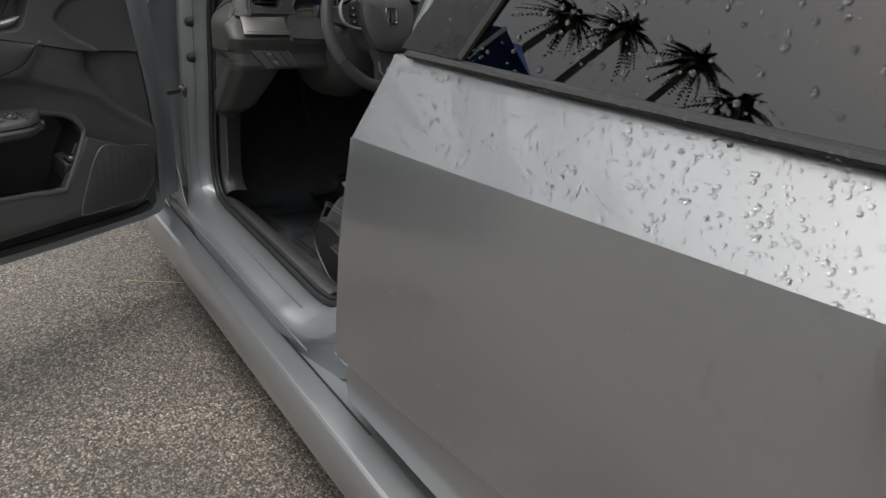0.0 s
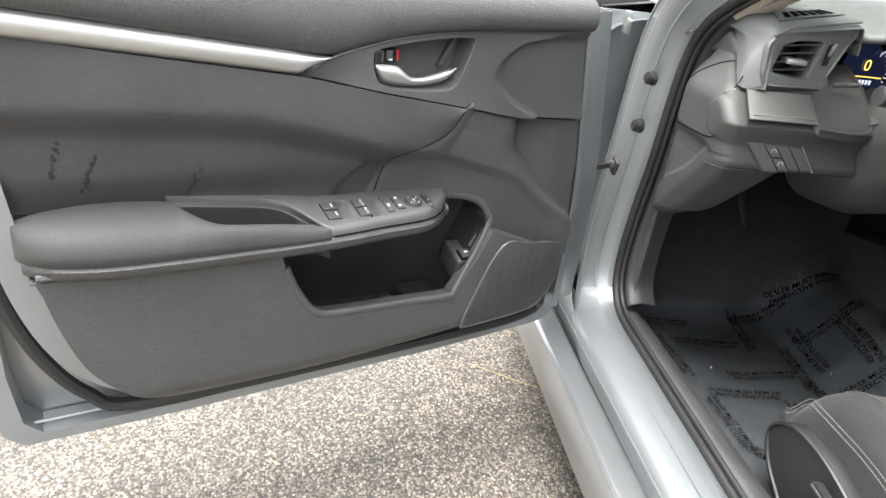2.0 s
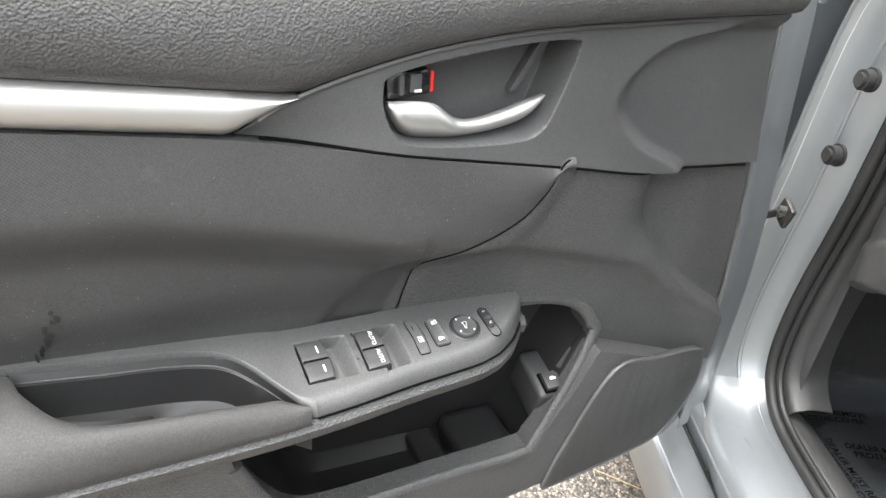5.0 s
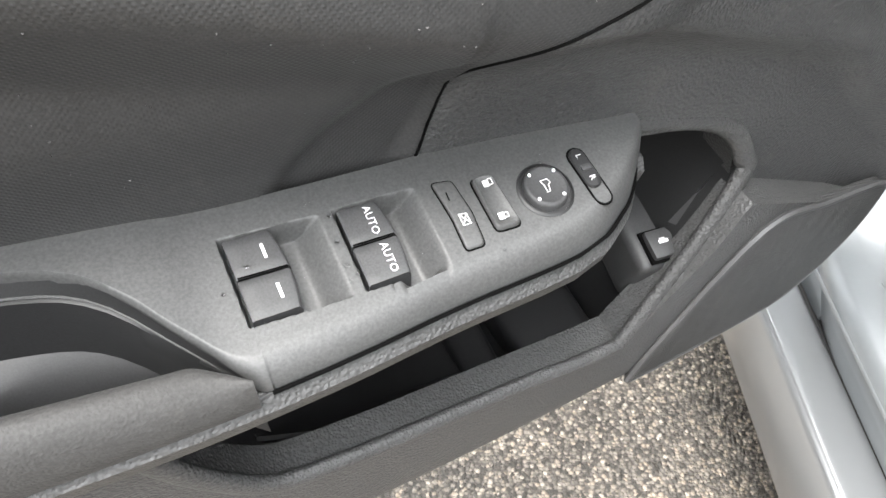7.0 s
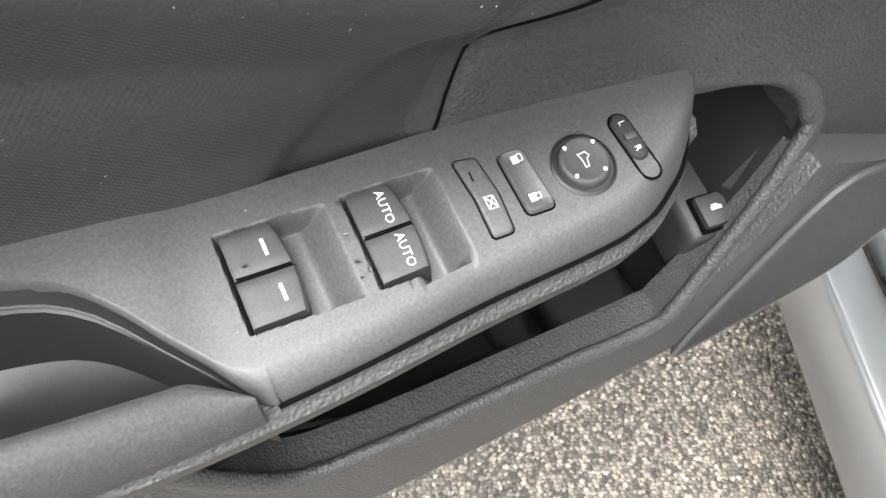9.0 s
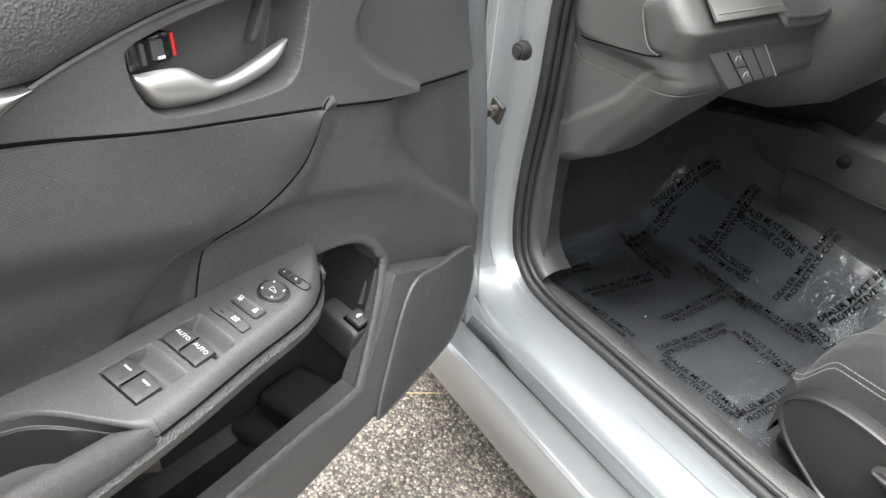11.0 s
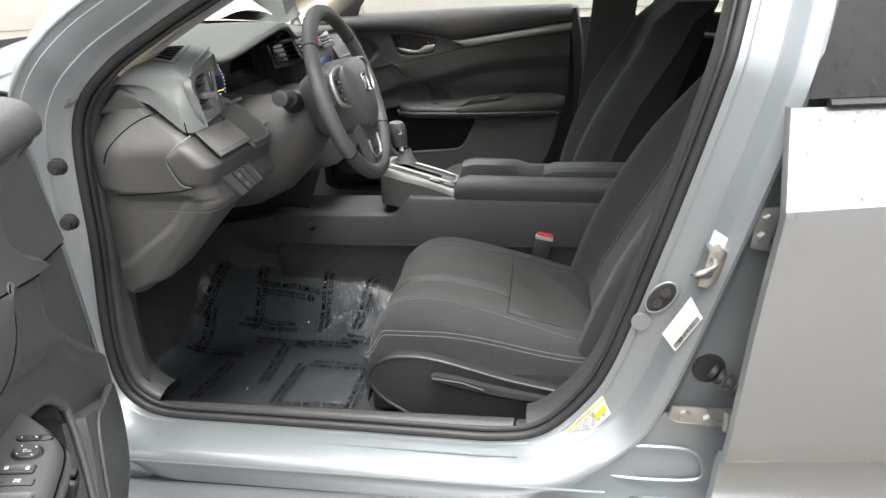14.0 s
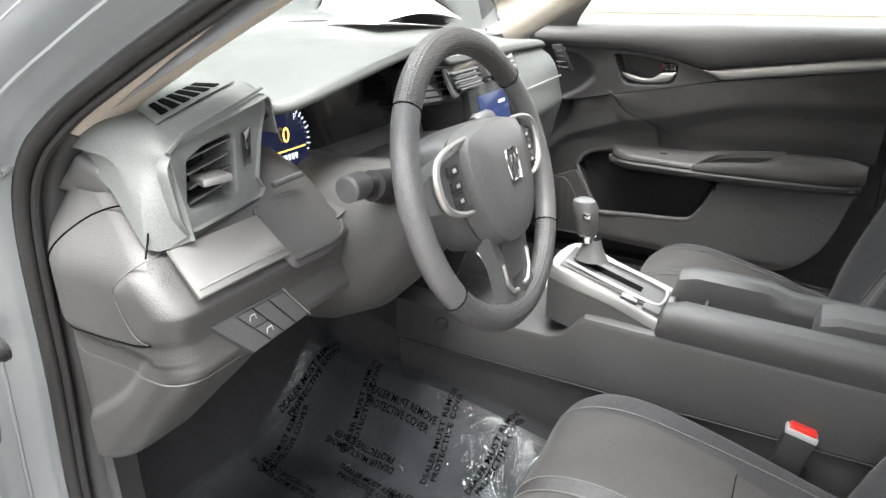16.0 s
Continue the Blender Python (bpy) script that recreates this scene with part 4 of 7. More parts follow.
    for u in np.linspace(.458, .604, 44):
        t, b = h_top(u), h_bot(u)
        c, dep = .1045 + .0095 * smoothstep(.46, .56, u), min(.010, (t - b) * .5)
        rows.append([(u, c + dep * math.sin(math.pi * f) ** .7 - .004 * (1 - f), b + (t - b) * f) for f in np.linspace(0, 1, 12)] + [(u, c - .006, t - (t - b) * .15), (u, c - .006, b + (t - b) * .15)])
    part("release_handle", loft(rows, ring=True, cap=True), M_SATIN, door, "satin silver release handle", smooth=50)
    lk = part("lock_knob", box((.585, .098, .910), (.036, .020, .021), .004, Matrix.Rotation(radians(3), 4, "Y")), M_PIANO, door, "black sliding lock knob")
    part("knob_ridge", box((.5915, .1085, .910), (.004, .004, .016), .0015), M_SMOOTH, lk)
    part("knob_ridge", box((.580, .1085, .911), (.010, .004, .014), .0018), M_SMOOTH, lk)
    part("knob_mark", box((.5785, .1108, .9055), (.006, .0006, .0022), .0004), M_PRINT, lk)
    part("red_mark", box((.5655, .099, .911), (.0024, .016, .016), .0004), M_RED, lk, "red unlocked mark")
    part("cup_rib", prism([(.486, .078, .892), (.478, .078, .892), (.450, .078, .936), (.460, .078, .936)], (0, .012, 0), .002), M_SMOOTH, door)
    # insert and front panel
    scoop = table([(.44, .752), (.477, .757), (.549, .766), (.588, .756), (.615, .740), (.633, .723), (.652, .699), (.68, .66), (.75, .6)])
    ridge = table([(.44, .750), (.485, .763), (.509, .771), (.571, .783), (.647, .802), (.714, .819), (.756, .828), (.801, .836), (.95, .846), (1.1, .850)])
    ins_v = lambda u, w: .105 - .0095 * smoothstep(.755, .70, w) + (.018 + .017 * smoothstep(.80, .50, u)) * smoothstep(ridge(u) - .05, ridge(u), w) - .12 * max(0, w - ridge(u)) ** 2 / (max(0, w - ridge(u)) + .012) - .006 * smoothstep(-.003, .014, scoop(u) - w) * smoothstep(.72, .64, u) * (smoothstep(0, .03, w - seam(u)) if u < .602 else 1)
    INSERT["surface"] = ins_v
    part("door_insert", band(.434, 1.10, lambda u: (seam(u) if u < .602 else arm_line(u) - .022), lambda u: (bezel_lo(u) if u < .72 else chrome_lo(u)) - .001, lambda u, w, f: (u, ins_v(u, w) + .003 * math.sin(math.pi * f) - (0.012 * smoothstep(.93, 1.1, u)), w), 130, 60, back), M_TRICOT, door, "black textured cloth door insert with scuffs")
    front_lo = lambda u: float(np.interp(u, [.15, .356, .360, .372, .400, .452, .52, .60], [.520, .606, .640, .654, .664, .668, .670, .672]))
    front_hi = lambda u: (bezel_lo(u) if u < .434 else seam(u)) - .001
    fold = table([(.15, .60), (.201, .615), (.271, .666), (.316, .704), (.436, .746), (.483, .762), (.56, .78)])
    front_dish = table([(.56, .12), (.60, .17), (.662, .253), (.713, .301), (.762, .334), (.805, .338), (.84, .33)])
    fv = lambda u, w: .116 - .010 * smoothstep(-.004, .022, fold(u) - w) * smoothstep(.16, .24, u) - .20 * max(0, min(.05, w - fold(u))) * smoothstep(.20, .30, u) - .012 * smoothstep(.36, .60, u) * smoothstep(.80, .68, w) - .010 * smoothstep(.16, .10, u) + .004 * math.sin(6 * (w - .6)) - .016 * smoothstep(0, .030, front_dish(w) - u) + .016 * smoothstep(.70, .80, w) * smoothstep(.30, .36, u)
    def fw(u, w):
        b = smoothstep(.045, 0, front_hi(u) - w) * smoothstep(.430, .440, u)
        return fv(u, w) * (1 - b) + ins_v(u, w) * b
    part("front_panel", band(.150, .606, lambda u: front_lo(u), front_hi, lambda u, w, f: (u + (edge_u(w) - .150) * max(0, 1 - (u - .150) / .12), fw(u, w), w), 90, 60, back), M_PLASTIC, door, "black grained front door panel")
    part("insert_seam", tube([(u, ins_v(u, seam(u)) + .0002, seam(u)) for u in np.linspace(.440, .584, 150)], .0009, 6), M_INK, door)
    part("bezel_seam", tube([(u, .1135 + .015 * smoothstep(.70, .58, u) * smoothstep(.30, .36, u), bezel_lo(u)) for u in np.linspace(.20, .70, 50)], .0012, 6), M_INK, door)
    # lower panel, in front of, under and behind the pocket
    lp = lambda u, w, f: (u, lower_v(u) - .03 * smoothstep(.44, .38, w) ** 2 - .010 * smoothstep(.56, .66, w) * smoothstep(.9, .5, u), w)
    low_hi = lambda u: front_lo(u) if u < .356 else (pocket_lo(u) if u < .748 else .632)
    low = part("lower_panel", band(.166, 1.074, lambda u: min(bottom(u), low_hi(u) - .002), low_hi, lp, 150, 20, back), M_PLASTIC, door, "black grained lower door panel with scratches")
    part("panel_ridge", tube([(u, lower_v(u) + .004, .641 - .012 * smoothstep(.9, .74, u)) for u in np.linspace(.755, 1.066, 16)], .005, 8), M_PLASTIC, low)
    # map pocket
    PK = POCKET + [(.56, .668), (.67, .655), (.70, .628), (.747, .616)]
    pv = lambda u, w: float(np.interp(w, [.49, .58, .68], [lower_v(u) - .002, lower_v(u) - .016, .099])) if u < .5 else lower_v(u) - .004
    cu, cw = .54, .59
    deep = .032 if driver else .074
    sink = lambda u, w, d: (cw + (w - cw) * (1.015 - .6 * d)) - d * smoothstep(.57, .52, w) * smoothstep(.74, .66, u)
    rows = [[(cu + (u - cu) * 1.012, pv(u, w) - .005, cw + (w - cw) * 1.015) for u, w in PK], [(cu + (u - cu) * 1.006, pv(u, w) - .022, sink(u, w, .012)) for u, w in PK], [(cu + (u - cu) * .985, .100, sink(u, w, .05)) for u, w in PK], [(cu + (u - cu) * .96, deep + .023, sink(u, w, .06)) for u, w in PK], [(cu + (u - cu) * .93, deep + .004, sink(u, w, .05)) for u, w in PK], [(cu + (u - cu) * .8, deep, cw + (w - cw) * .7) for u, w in PK]]
    bm = loft(rows, ring=True)
    bm.verts.ensure_lookup_table()
    bm.faces.new(list(bm.verts)[-len(PK):])
    # Pocket and its ledges are blacker than the door plastic to stand for shade.
    pk = part("map_pocket", bm, M_DEEP, door, "black map pocket with its inner shade in the colour")
    rim_p = [(u, pv(u, w) + .001, w) for u, w in POCKET]
    part("pocket_rim", tube([(u, v - .001, w) for u, v, w in rim_p], .0075, 14, flat=.7, up=(0, 1, 0)), M_PLASTIC, door, "worn black pocket rim")
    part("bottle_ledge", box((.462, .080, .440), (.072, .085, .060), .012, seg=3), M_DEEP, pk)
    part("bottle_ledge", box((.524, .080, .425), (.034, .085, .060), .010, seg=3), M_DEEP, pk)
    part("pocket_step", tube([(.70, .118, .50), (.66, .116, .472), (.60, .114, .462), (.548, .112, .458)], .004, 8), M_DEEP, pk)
    # speaker
    sp = curve([(.330, .573), (.26, .566), (.186, .553), (.172, .535), (.168, .49), (.185, .447), (.215, .417), (.26, .411), (.34, .412), (.394, .414), (.401, .422), (.383, .475)], 5, closed=True)
    part("speaker_grille", prism([(u, lower_v(u) - .006, w) for u, w in sp], (0, .010, 0), .002), M_GRILLE, door, "black perforated speaker grille")
    part("grille_rim", tube([(u, lower_v(u) + .002, w) for u, w in sp], .0028, 6, closed=True, up=(0, 1, 0)), M_SMOOTH, door)
    # armrest
    plate_out = table([(.676, .1790), (.684, .1765), (.692, .169), (.700, .159), (.711, .1475), (.722, .1345), (.737, .1205), (.755, .1125), (.79, .108), (.83, .107), (.86, .105), (.90, .102)])
    pad_in = table([(.684, .179), (.688, .176), (.697, .169), (.7075, .163), (.72, .163), (.78, .163), (.83, .161), (.86, .150), (.876, .134), (.888, .117), (.90, .100), (1.0, .094), (1.1, .094)])
    WELLS = [[(.6837, .1126), (.6375, .1131), (.6342, .1538), (.6810, .1543)], [(.6310, .1125), (.5894, .1126), (.5852, .1532), (.6289, .1544)]]

    def plate_top(u, v):
        """The switch plate falls away from the door, less so towards the pull cup."""
        return arm_top(u) - (.25 - .20 * smoothstep(.69, .80, u)) * (v - .108)

    def well_depth(u, v):
        d = 0.0
        if not driver:
            return d
        for a, b, c, e in WELLS:
            A = np.array(((b[0] - a[0], e[0] - a[0]), (b[1] - a[1], e[1] - a[1])))
            f, g = np.linalg.solve(A, np.array((u - a[0], v - a[1])))
            side = smoothstep(-.012, .035, g) * smoothstep(1.012, .985, g) * smoothstep(-.012, .02, f)
            d = max(d, side * .0115 * (1 - smoothstep(.66, 1.0, f)) ** .8)
        return d

    def pad_row(u):
        vi, vo, top = pad_in(u), arm_out(u) + .004, arm_top(u) - .004 - .010 * smoothstep(.90, .84, u)
        wide = vo - vi
        ri = min(.006, wide * .25)
        crest = [(u, vi + ri + (wide - ri) * math.sin(a), .656 + (top - .656) * math.cos(a) ** .75) for a in np.linspace(.0, math.pi / 2, 9)[:-1]]
        return [(u, vi, top - .05), (u, vi, top - ri), (u, vi + ri * .3, top - ri * .3)] + crest + [(u, vo, .658), (u, vo - .008, .652), (u, vi, .645)]
    us = np.concatenate((np.linspace(.686, .72, 16), np.linspace(.73, .86, 26), np.linspace(.865, 1.0, 26), np.linspace(1.01, 1.086, 16)))
    arm = part("armrest", loft([pad_row(u) for u in us], ring=True, cap=True), M_PAD, door, "soft black padded armrest with a pull cup", smooth=60)

    def plate_row(u, n):
        vo = arm_out(u) if u < .679 else plate_out(u)
        r = min(.016, (vo - .096) * .4) * (1 - .75 * smoothstep(.672, .70, u))
        vs = np.linspace(.096, vo - r, n)
        t = plate_top(u, vo - r)
        low = .661 if u < .679 else max(.661, t - .022)
        edge = [(u, vo - r * k, t - (t - low) * h) for k, h in ((.70, .05), (.42, .20), (.20, .42), (.06, .70), (.0, 1.0))]
        return [(u, .094, .655)] + [(u, v, plate_top(u, v) - well_depth(u, v)) for v in vs] + edge + [(u, vo - .008, low - .006), (u, .094, .650)]
    us = np.concatenate((np.linspace(.4555, .47, 14), np.linspace(.473, .582, 40), np.linspace(.584, .686, 170 if driver else 30), np.linspace(.688, .74, 36), np.linspace(.75, .90, 30)))
    plate = part("switch_plate", loft([plate_row(u, 110 if driver else 20) for u in us], ring=True, cap=True), M_PLATE, door, "satin black window switch plate and cup rim", smooth=50)
    lipc = [(plate_out(u), u) for u in np.linspace(.690, .895, 26)] + [(pad_in(u), u) for u in np.linspace(.895, .692, 26)]
    rim_z = lambda u, v: plate_top(u, v) - .003 if v <= plate_out(u) + .004 else arm_top(u) - .006 - .014 * smoothstep(.90, .84, u)
    cupr = [[(.80 + (u - .80) * k, .136 + (v - .136) * k2, rim_z(u, v) - h) for v, u in lipc] for h, k, k2 in ((.001, 1.01, 1.05), (.010, .985, .90), (.0105, .965, .82), (.028, .95, .76), (.042, .90, .66), (.045, .5, .3), (.045, .02, .02))]
    # Cup is coloured darker than the plate: the shade within it is painted.
    part("pull_cup", loft(cupr, ring=True), M_DEEP, arm, "pull cup darkened in colour for the shade inside")
    part("cup_line", tube([(.80 + (u - .80) * .985, .136 + (v - .136) * .90, rim_z(u, v) - .0092) for v, u in lipc[:26]], .0007, 6), M_PLATE, arm)
    lip = [[(u, arm_out(u) - .012 + d, w) for d, w in ((0, .660), (.012, .659), (.017, .652), (.015, .642), (.006, .634), (-.02, .632), (-.06, .64))] for u in np.concatenate((np.linspace(.446, .5, 10), np.linspace(.52, 1.08, 30)))]
    part("lip_gap", tube([(u, arm_out(u) + .0012, .6605) for u in np.concatenate((np.linspace(.457, .5, 12), np.linspace(.52, .68, 14)))], .0011, 6), M_INK, door)
    part("armrest_lip", thick(loft(lip), .002), M_PLASTIC, door, "grained black lip under the armrest")
    if driver:
        # damp smudges rubbed into the insert
        r = random.Random(17)
        for u0, w0, l, a in ((1.028, .775, .045, 1.25), (.992, .755, .05, 1.2), (.862, .738, .05, 1.15)):
            bm = bmesh.new()
            for k in range(9):
                t = k / 8
                uc, wc = u0 + math.cos(a) * l * (t - .5) + r.uniform(-.003, .003), w0 - math.sin(a) * l * (t - .5) + r.uniform(-.002, .002)
                ru, rw = r.uniform(.0012, .0035), r.uniform(.002, .005)
                base = lambda x, z: ins_v(x, z) - .012 * smoothstep(.93, 1.1, x) + .0032
                rim = [bm.verts.new((uc + ru * math.cos(q) * r.uniform(.7, 1.2), base(uc, wc), wc + rw * math.sin(q) * r.uniform(.7, 1.2))) for q in np.linspace(0, 2 * math.pi, 9)[:-1]]
                top = bm.verts.new((uc, base(uc, wc) + .0003, wc))
                for i in range(8):
                    bm.faces.new([rim[i], rim[(i + 1) % 8], top])
            part("smudge", bm, M_WETMARK, door, "dark damp smudge")
    if not driver:
        part("window_switch", box((.60, .125, plate_top(.60, .125) + .001), (.02, .022, .006), .002), M_SMOOTH, plate)
        return
    def on_plate(bm):
        for q in bm.verts:
            q.co.z += plate_top(q.co.x, q.co.y)
        return bm

    def plate_words(text, size, u, v, h, turn, owner):
        ob = words(text, size, pose(u, v, h, 0, 0, turn), M_PRINT, owner)
        for q in ob.data.vertices:
            q.co.z += plate_top(q.co.x, q.co.y)

    def rounded(pts, r, n=4):
        """The corners of a polygon cut round."""
        out = []
        for i, b in enumerate(pts):
            a, c = np.array(pts[i - 1]), np.array(pts[(i + 1) % len(pts)])
            b = np.array(b)
            p, q = b + (a - b) * min(.45, r / np.linalg.norm(a - b)), b + (c - b) * min(.45, r / np.linalg.norm(c - b))
            out += [tuple((1 - t) ** 2 * p + 2 * t * (1 - t) * b + t * t * q) for t in np.linspace(0, 1, n)]
        return out

    def key(name, pts, h, owner, mat=None, lab="", dip=0.0, rad=.0022):
        """A moulded key standing h proud of the plate in a dark gap; dip hollows its top."""
        o = rounded(pts, rad)
        mu, mv = np.mean([p[0] for p in o]), np.mean([p[1] for p in o])
        sc = lambda k, z: [(mu + (u - mu) * k, mv + (v - mv) * (1 - (1 - k) * .5), z) for u, v in o]
        k_ob = part(name, on_plate(loft([sc(1, -.004), sc(1, h * .45), sc(.95, h * .85), sc(.86, h), sc(.55, h - dip), sc(.02, h - dip)], ring=True, cap=True)), mat or M_PLATE, owner, lab, smooth=50)
        part("key_gap", on_plate(tube([(mu + (u - mu) * 1.03, mv + (v - mv) * 1.012, .0000) for u, v in o], .0006, 5, closed=True)), M_INK, k_ob)
        return k_ob

    def switch_pair(q, mark):
        """Two window switches side by side at the back of their well, their fronts bowed."""
        a, b, c, d = (np.array(p) for p in q)
        at = lambda f, g: (a + (b - a) * f) * (1 - g) + (d + (c - d) * f) * g
        front = lambda g: .475 + .075 * math.sin(math.pi * min(1, max(0, .08 + .84 * g)))
        for g0, g1 in ((.035, .487), (.513, .965)):
            rows = []
            for g in np.linspace(g0, g1, 9):
                e = min(g - g0, g1 - g) / (g1 - g0)
                soft = -.0006 * smoothstep(.06, .0, e)
                fr = front(g)
                prof = [(.035, -.008), (.035, .0002), (.06, .0008), (.2, .0010), (.35, .0012), (fr - .05, .0016), (fr - .025, .0013), (fr - .018, .0002), (fr - .004, -.0004), (fr, -.0012), (fr, -.012)]
                rows.append([(*at(f, g), h + soft) for f, h in prof])
            sw = part("window_switch", on_plate(loft(rows, ring=True, cap=True)), M_SWITCH, plate, "black window switch with white marking", smooth=25)
            gm = (g0 + g1) / 2
            m = at(front(gm) - .19 if mark else front(gm) - .17, gm + .01)
            if mark:
                plate_words(mark, .0054, m[0], m[1], .0019, 92, sw)
            else:
                part("white_bar", on_plate(box((m[0], m[1], .0019), (.0014, .0070, .0004), 0, Matrix.Rotation(radians(4), 4, "Z"))), M_PRINT, sw)
            part("key_gap", on_plate(tube([(*at(f, g1 if g1 < .6 else g0), .0010) for f in np.linspace(.05, front(.5) - .03, 5)], .0004, 4)), M_INK, sw)
    switch_pair(WELLS[0], "")
    switch_pair(WELLS[1], "AUTO")
    b1 = key("window_lock_switch", [(.5814, .1136), (.5712, .1148), (.5683, .1330), (.5690, .1509), (.5787, .1511), (.5788, .1330)], .0016, plate)
    part("window_symbol", on_plate(tube([(.5755, .1335, .0019), (.5715, .1340, .0019), (.5712, .1395, .0019), (.5752, .1395, .0019)], .00025, 4, closed=True)), M_PRINT, b1)
    part("window_symbol", on_plate(tube([(.5755, .1335, .0020), (.5712, .1395, .0020)], .0003, 4)), M_PRINT, b1)
    part("window_symbol", on_plate(tube([(.5715, .1340, .0020), (.5752, .1395, .0020)], .0003, 4)), M_PRINT, b1)
    part("key_slot", on_plate(box((.5765, .1230, .0016), (.0007, .0045, .0004), 0)), M_INK, b1)
    b2 = key("door_lock_switch", [(.5622, .1174), (.5508, .1177), (.5473, .1467), (.5606, .1467)], .0030, plate, None, "", .0012, .003)
    for v0, op in ((.1228, .0008), (.1412, 0)):
        part("lock_symbol", on_plate(box((.5560, v0, .0030), (.0030, .0034, .0005), 0)), M_PRINT, b2)
        part("lock_symbol", on_plate(tube([(.5543, v0 - .0012 - op, .0032), (.5526, v0 - .0012 - op, .0032), (.5526, v0 + .0012, .0032), (.5543, v0 + .0012, .0032)], .0003, 4)), M_PRINT, b2)
    ku, kv = .5270, .1328
    ring_of = lambda r, h: [(ku + r * math.cos(a), kv + r * math.sin(a), h) for a in np.linspace(0, 2 * math.pi, 37)[:-1]]
    kn = part("mirror_knob", on_plate(loft([ring_of(.0118, -.003), ring_of(.0118, .0022), ring_of(.0112, .0036), ring_of(.0100, .0040), ring_of(.0092, .0037), ring_of(.005, .0030), ring_of(.0004, .0029)], ring=True, cap=True)), M_SWITCH, plate, "round black mirror adjusting knob", smooth=60)
    part("knob_gap", on_plate(loft([ring_of(.0119, .0001), ring_of(.0134, .0002), ring_of(.0137, .0009), ring_of(.0150, .0003), ring_of(.0152, -.001)], ring=True)), M_DEEP, kn)
    for a in range(4):
        part("white_dot", on_plate(disc((ku + .0096 * math.cos(a * math.pi / 2 + .72), kv + .0096 * math.sin(a * math.pi / 2 + .72), .0037), (0, 0, 1), .0009, .0005, 10)), M_PRINT, kn)
    part("mirror_symbol", on_plate(tube([(ku + .0022, kv - .0030, .0034), (ku - .0018, kv - .0034, .0034), (ku - .0028, kv - .0012, .0034), (ku - .0012, kv - .0002, .0034), (ku - .0006, kv + .0034, .0034), (ku + .0010, kv + .0036, .0034), (ku + .0012, kv - .0006, .0034)], .00028, 4, closed=True)), M_PRINT, kn)
    def capsule(u0, v0, u1, v1, r, n=9):
        t = math.atan2(v1 - v0, u1 - u0)
        return [(u1 + r * math.cos(t + a), v1 + r * math.sin(t + a)) for a in np.linspace(-math.pi / 2, math.pi / 2, n)] + [(u0 + r * math.cos(t + a), v0 + r * math.sin(t + a)) for a in np.linspace(math.pi / 2, 1.5 * math.pi, n)]
    well_c = capsule(.5020, .1202, .4995, .1442, .0050)
    sl = part("mirror_selector", on_plate(prism([(u, v, -.002) for u, v in well_c], (0, 0, .0022))), M_PLATE, plate, "small black left and right mirror selector")
    part("key_gap", on_plate(tube([(u, v, .0001) for u, v in well_c], .0006, 5, closed=True)), M_INK, sl)
    body = capsule(.5020, .1206, .5004, .1348, .0047)
    bu, bv = .5012, .1277
    part("selector_slide", on_plate(loft([[(bu + (u - bu) * k, bv + (v - bv) * (1 - (1 - k) * .4), h) for u, v in body] for k, h in ((1, -.001), (1, .0008), (.86, .0016), (.4, .0017))], ring=True, cap=True)), M_DEEP, sl)
    part("selector_thumb", on_plate(box((.5011, .1283, .0016), (.0062, .0036, .0028), .0012)), M_SWITCH, sl)
    plate_words("L", .0046, .5018, .1212, .0020, 94, sl)
    plate_words("R", .0046, .5006, .1345, .0020, 94, sl)
    # boot-release button on its shelf in the pocket
    tilt = Matrix.Rotation(radians(-3), 4, "Z") @ Matrix.Rotation(radians(-15), 4, "X")
    base = Vector((.392, .1095, .5535))
    pod = part("button_shelf", box(tuple(base + tilt @ Vector((-.004, -.016, -.030))), (.050, .064, .052), .008, tilt, 3), M_SWITCH, pk)
    part("button_gap", box(tuple(base + tilt @ Vector((0, 0, -.0030))), (.0262, .0262, .004), .0015, tilt), M_INK, pod)
    tb = part("boot_release_button", box(tuple(base + tilt @ Vector((0, 0, -.0015))), (.0226, .0226, .010), .003, tilt), M_SWITCH, pk, "square black boot release button")
    part("car_symbol", box(tuple(base + tilt @ Vector((0, -.0005, .0037))), (.0078, .0026, .0004), .0001, tilt), M_PRINT, tb)
    part("car_symbol", box(tuple(base + tilt @ Vector((.0005, -.0022, .0037))), (.0044, .0018, .0004), .0001, tilt), M_PRINT, tb)
    # window, channel and mirror beyond it
    part("mirror_patch", prism([(.225, .075, 1.010), (.345, .072, 1.010), (.375, .070, 1.018), (.40, .068, 1.05), (.50, .04, 1.16), (.40, .05, 1.16)], (0, .008, 0), .002), M_PLASTIC, door, "black mirror corner cover")
    gl = part("door_glass", thick(loft([[(u, .030 - .05 * f, 1.0 + .35 * f) for f in np.linspace(0, 1, 6)] for u in np.linspace(.36, 1.12, 10)]), .004), M_GLASS, door, "rain-wet front door glass")
    gl.visible_shadow = False
    part("front_frame", tube([(.205, .055, .99), (.30, .045, 1.09), (.45, .02, 1.22), (.62, .0, 1.33)], .018, 8), M_RUBBER, door)
    mr = part("wing_mirror", box((.46, -.145, 1.055), (.20, .10, .14), .04, seg=4), M_PIANO, door, "black wing mirror housing")
    part("mirror_glass", box((.562, -.145, 1.055), (.004, .075, .11), .002), M_CHROME, mr)
    part("mirror_foot", box((.38, -.08, 1.0), (.05, .10, .05), .012), M_PIANO, mr)


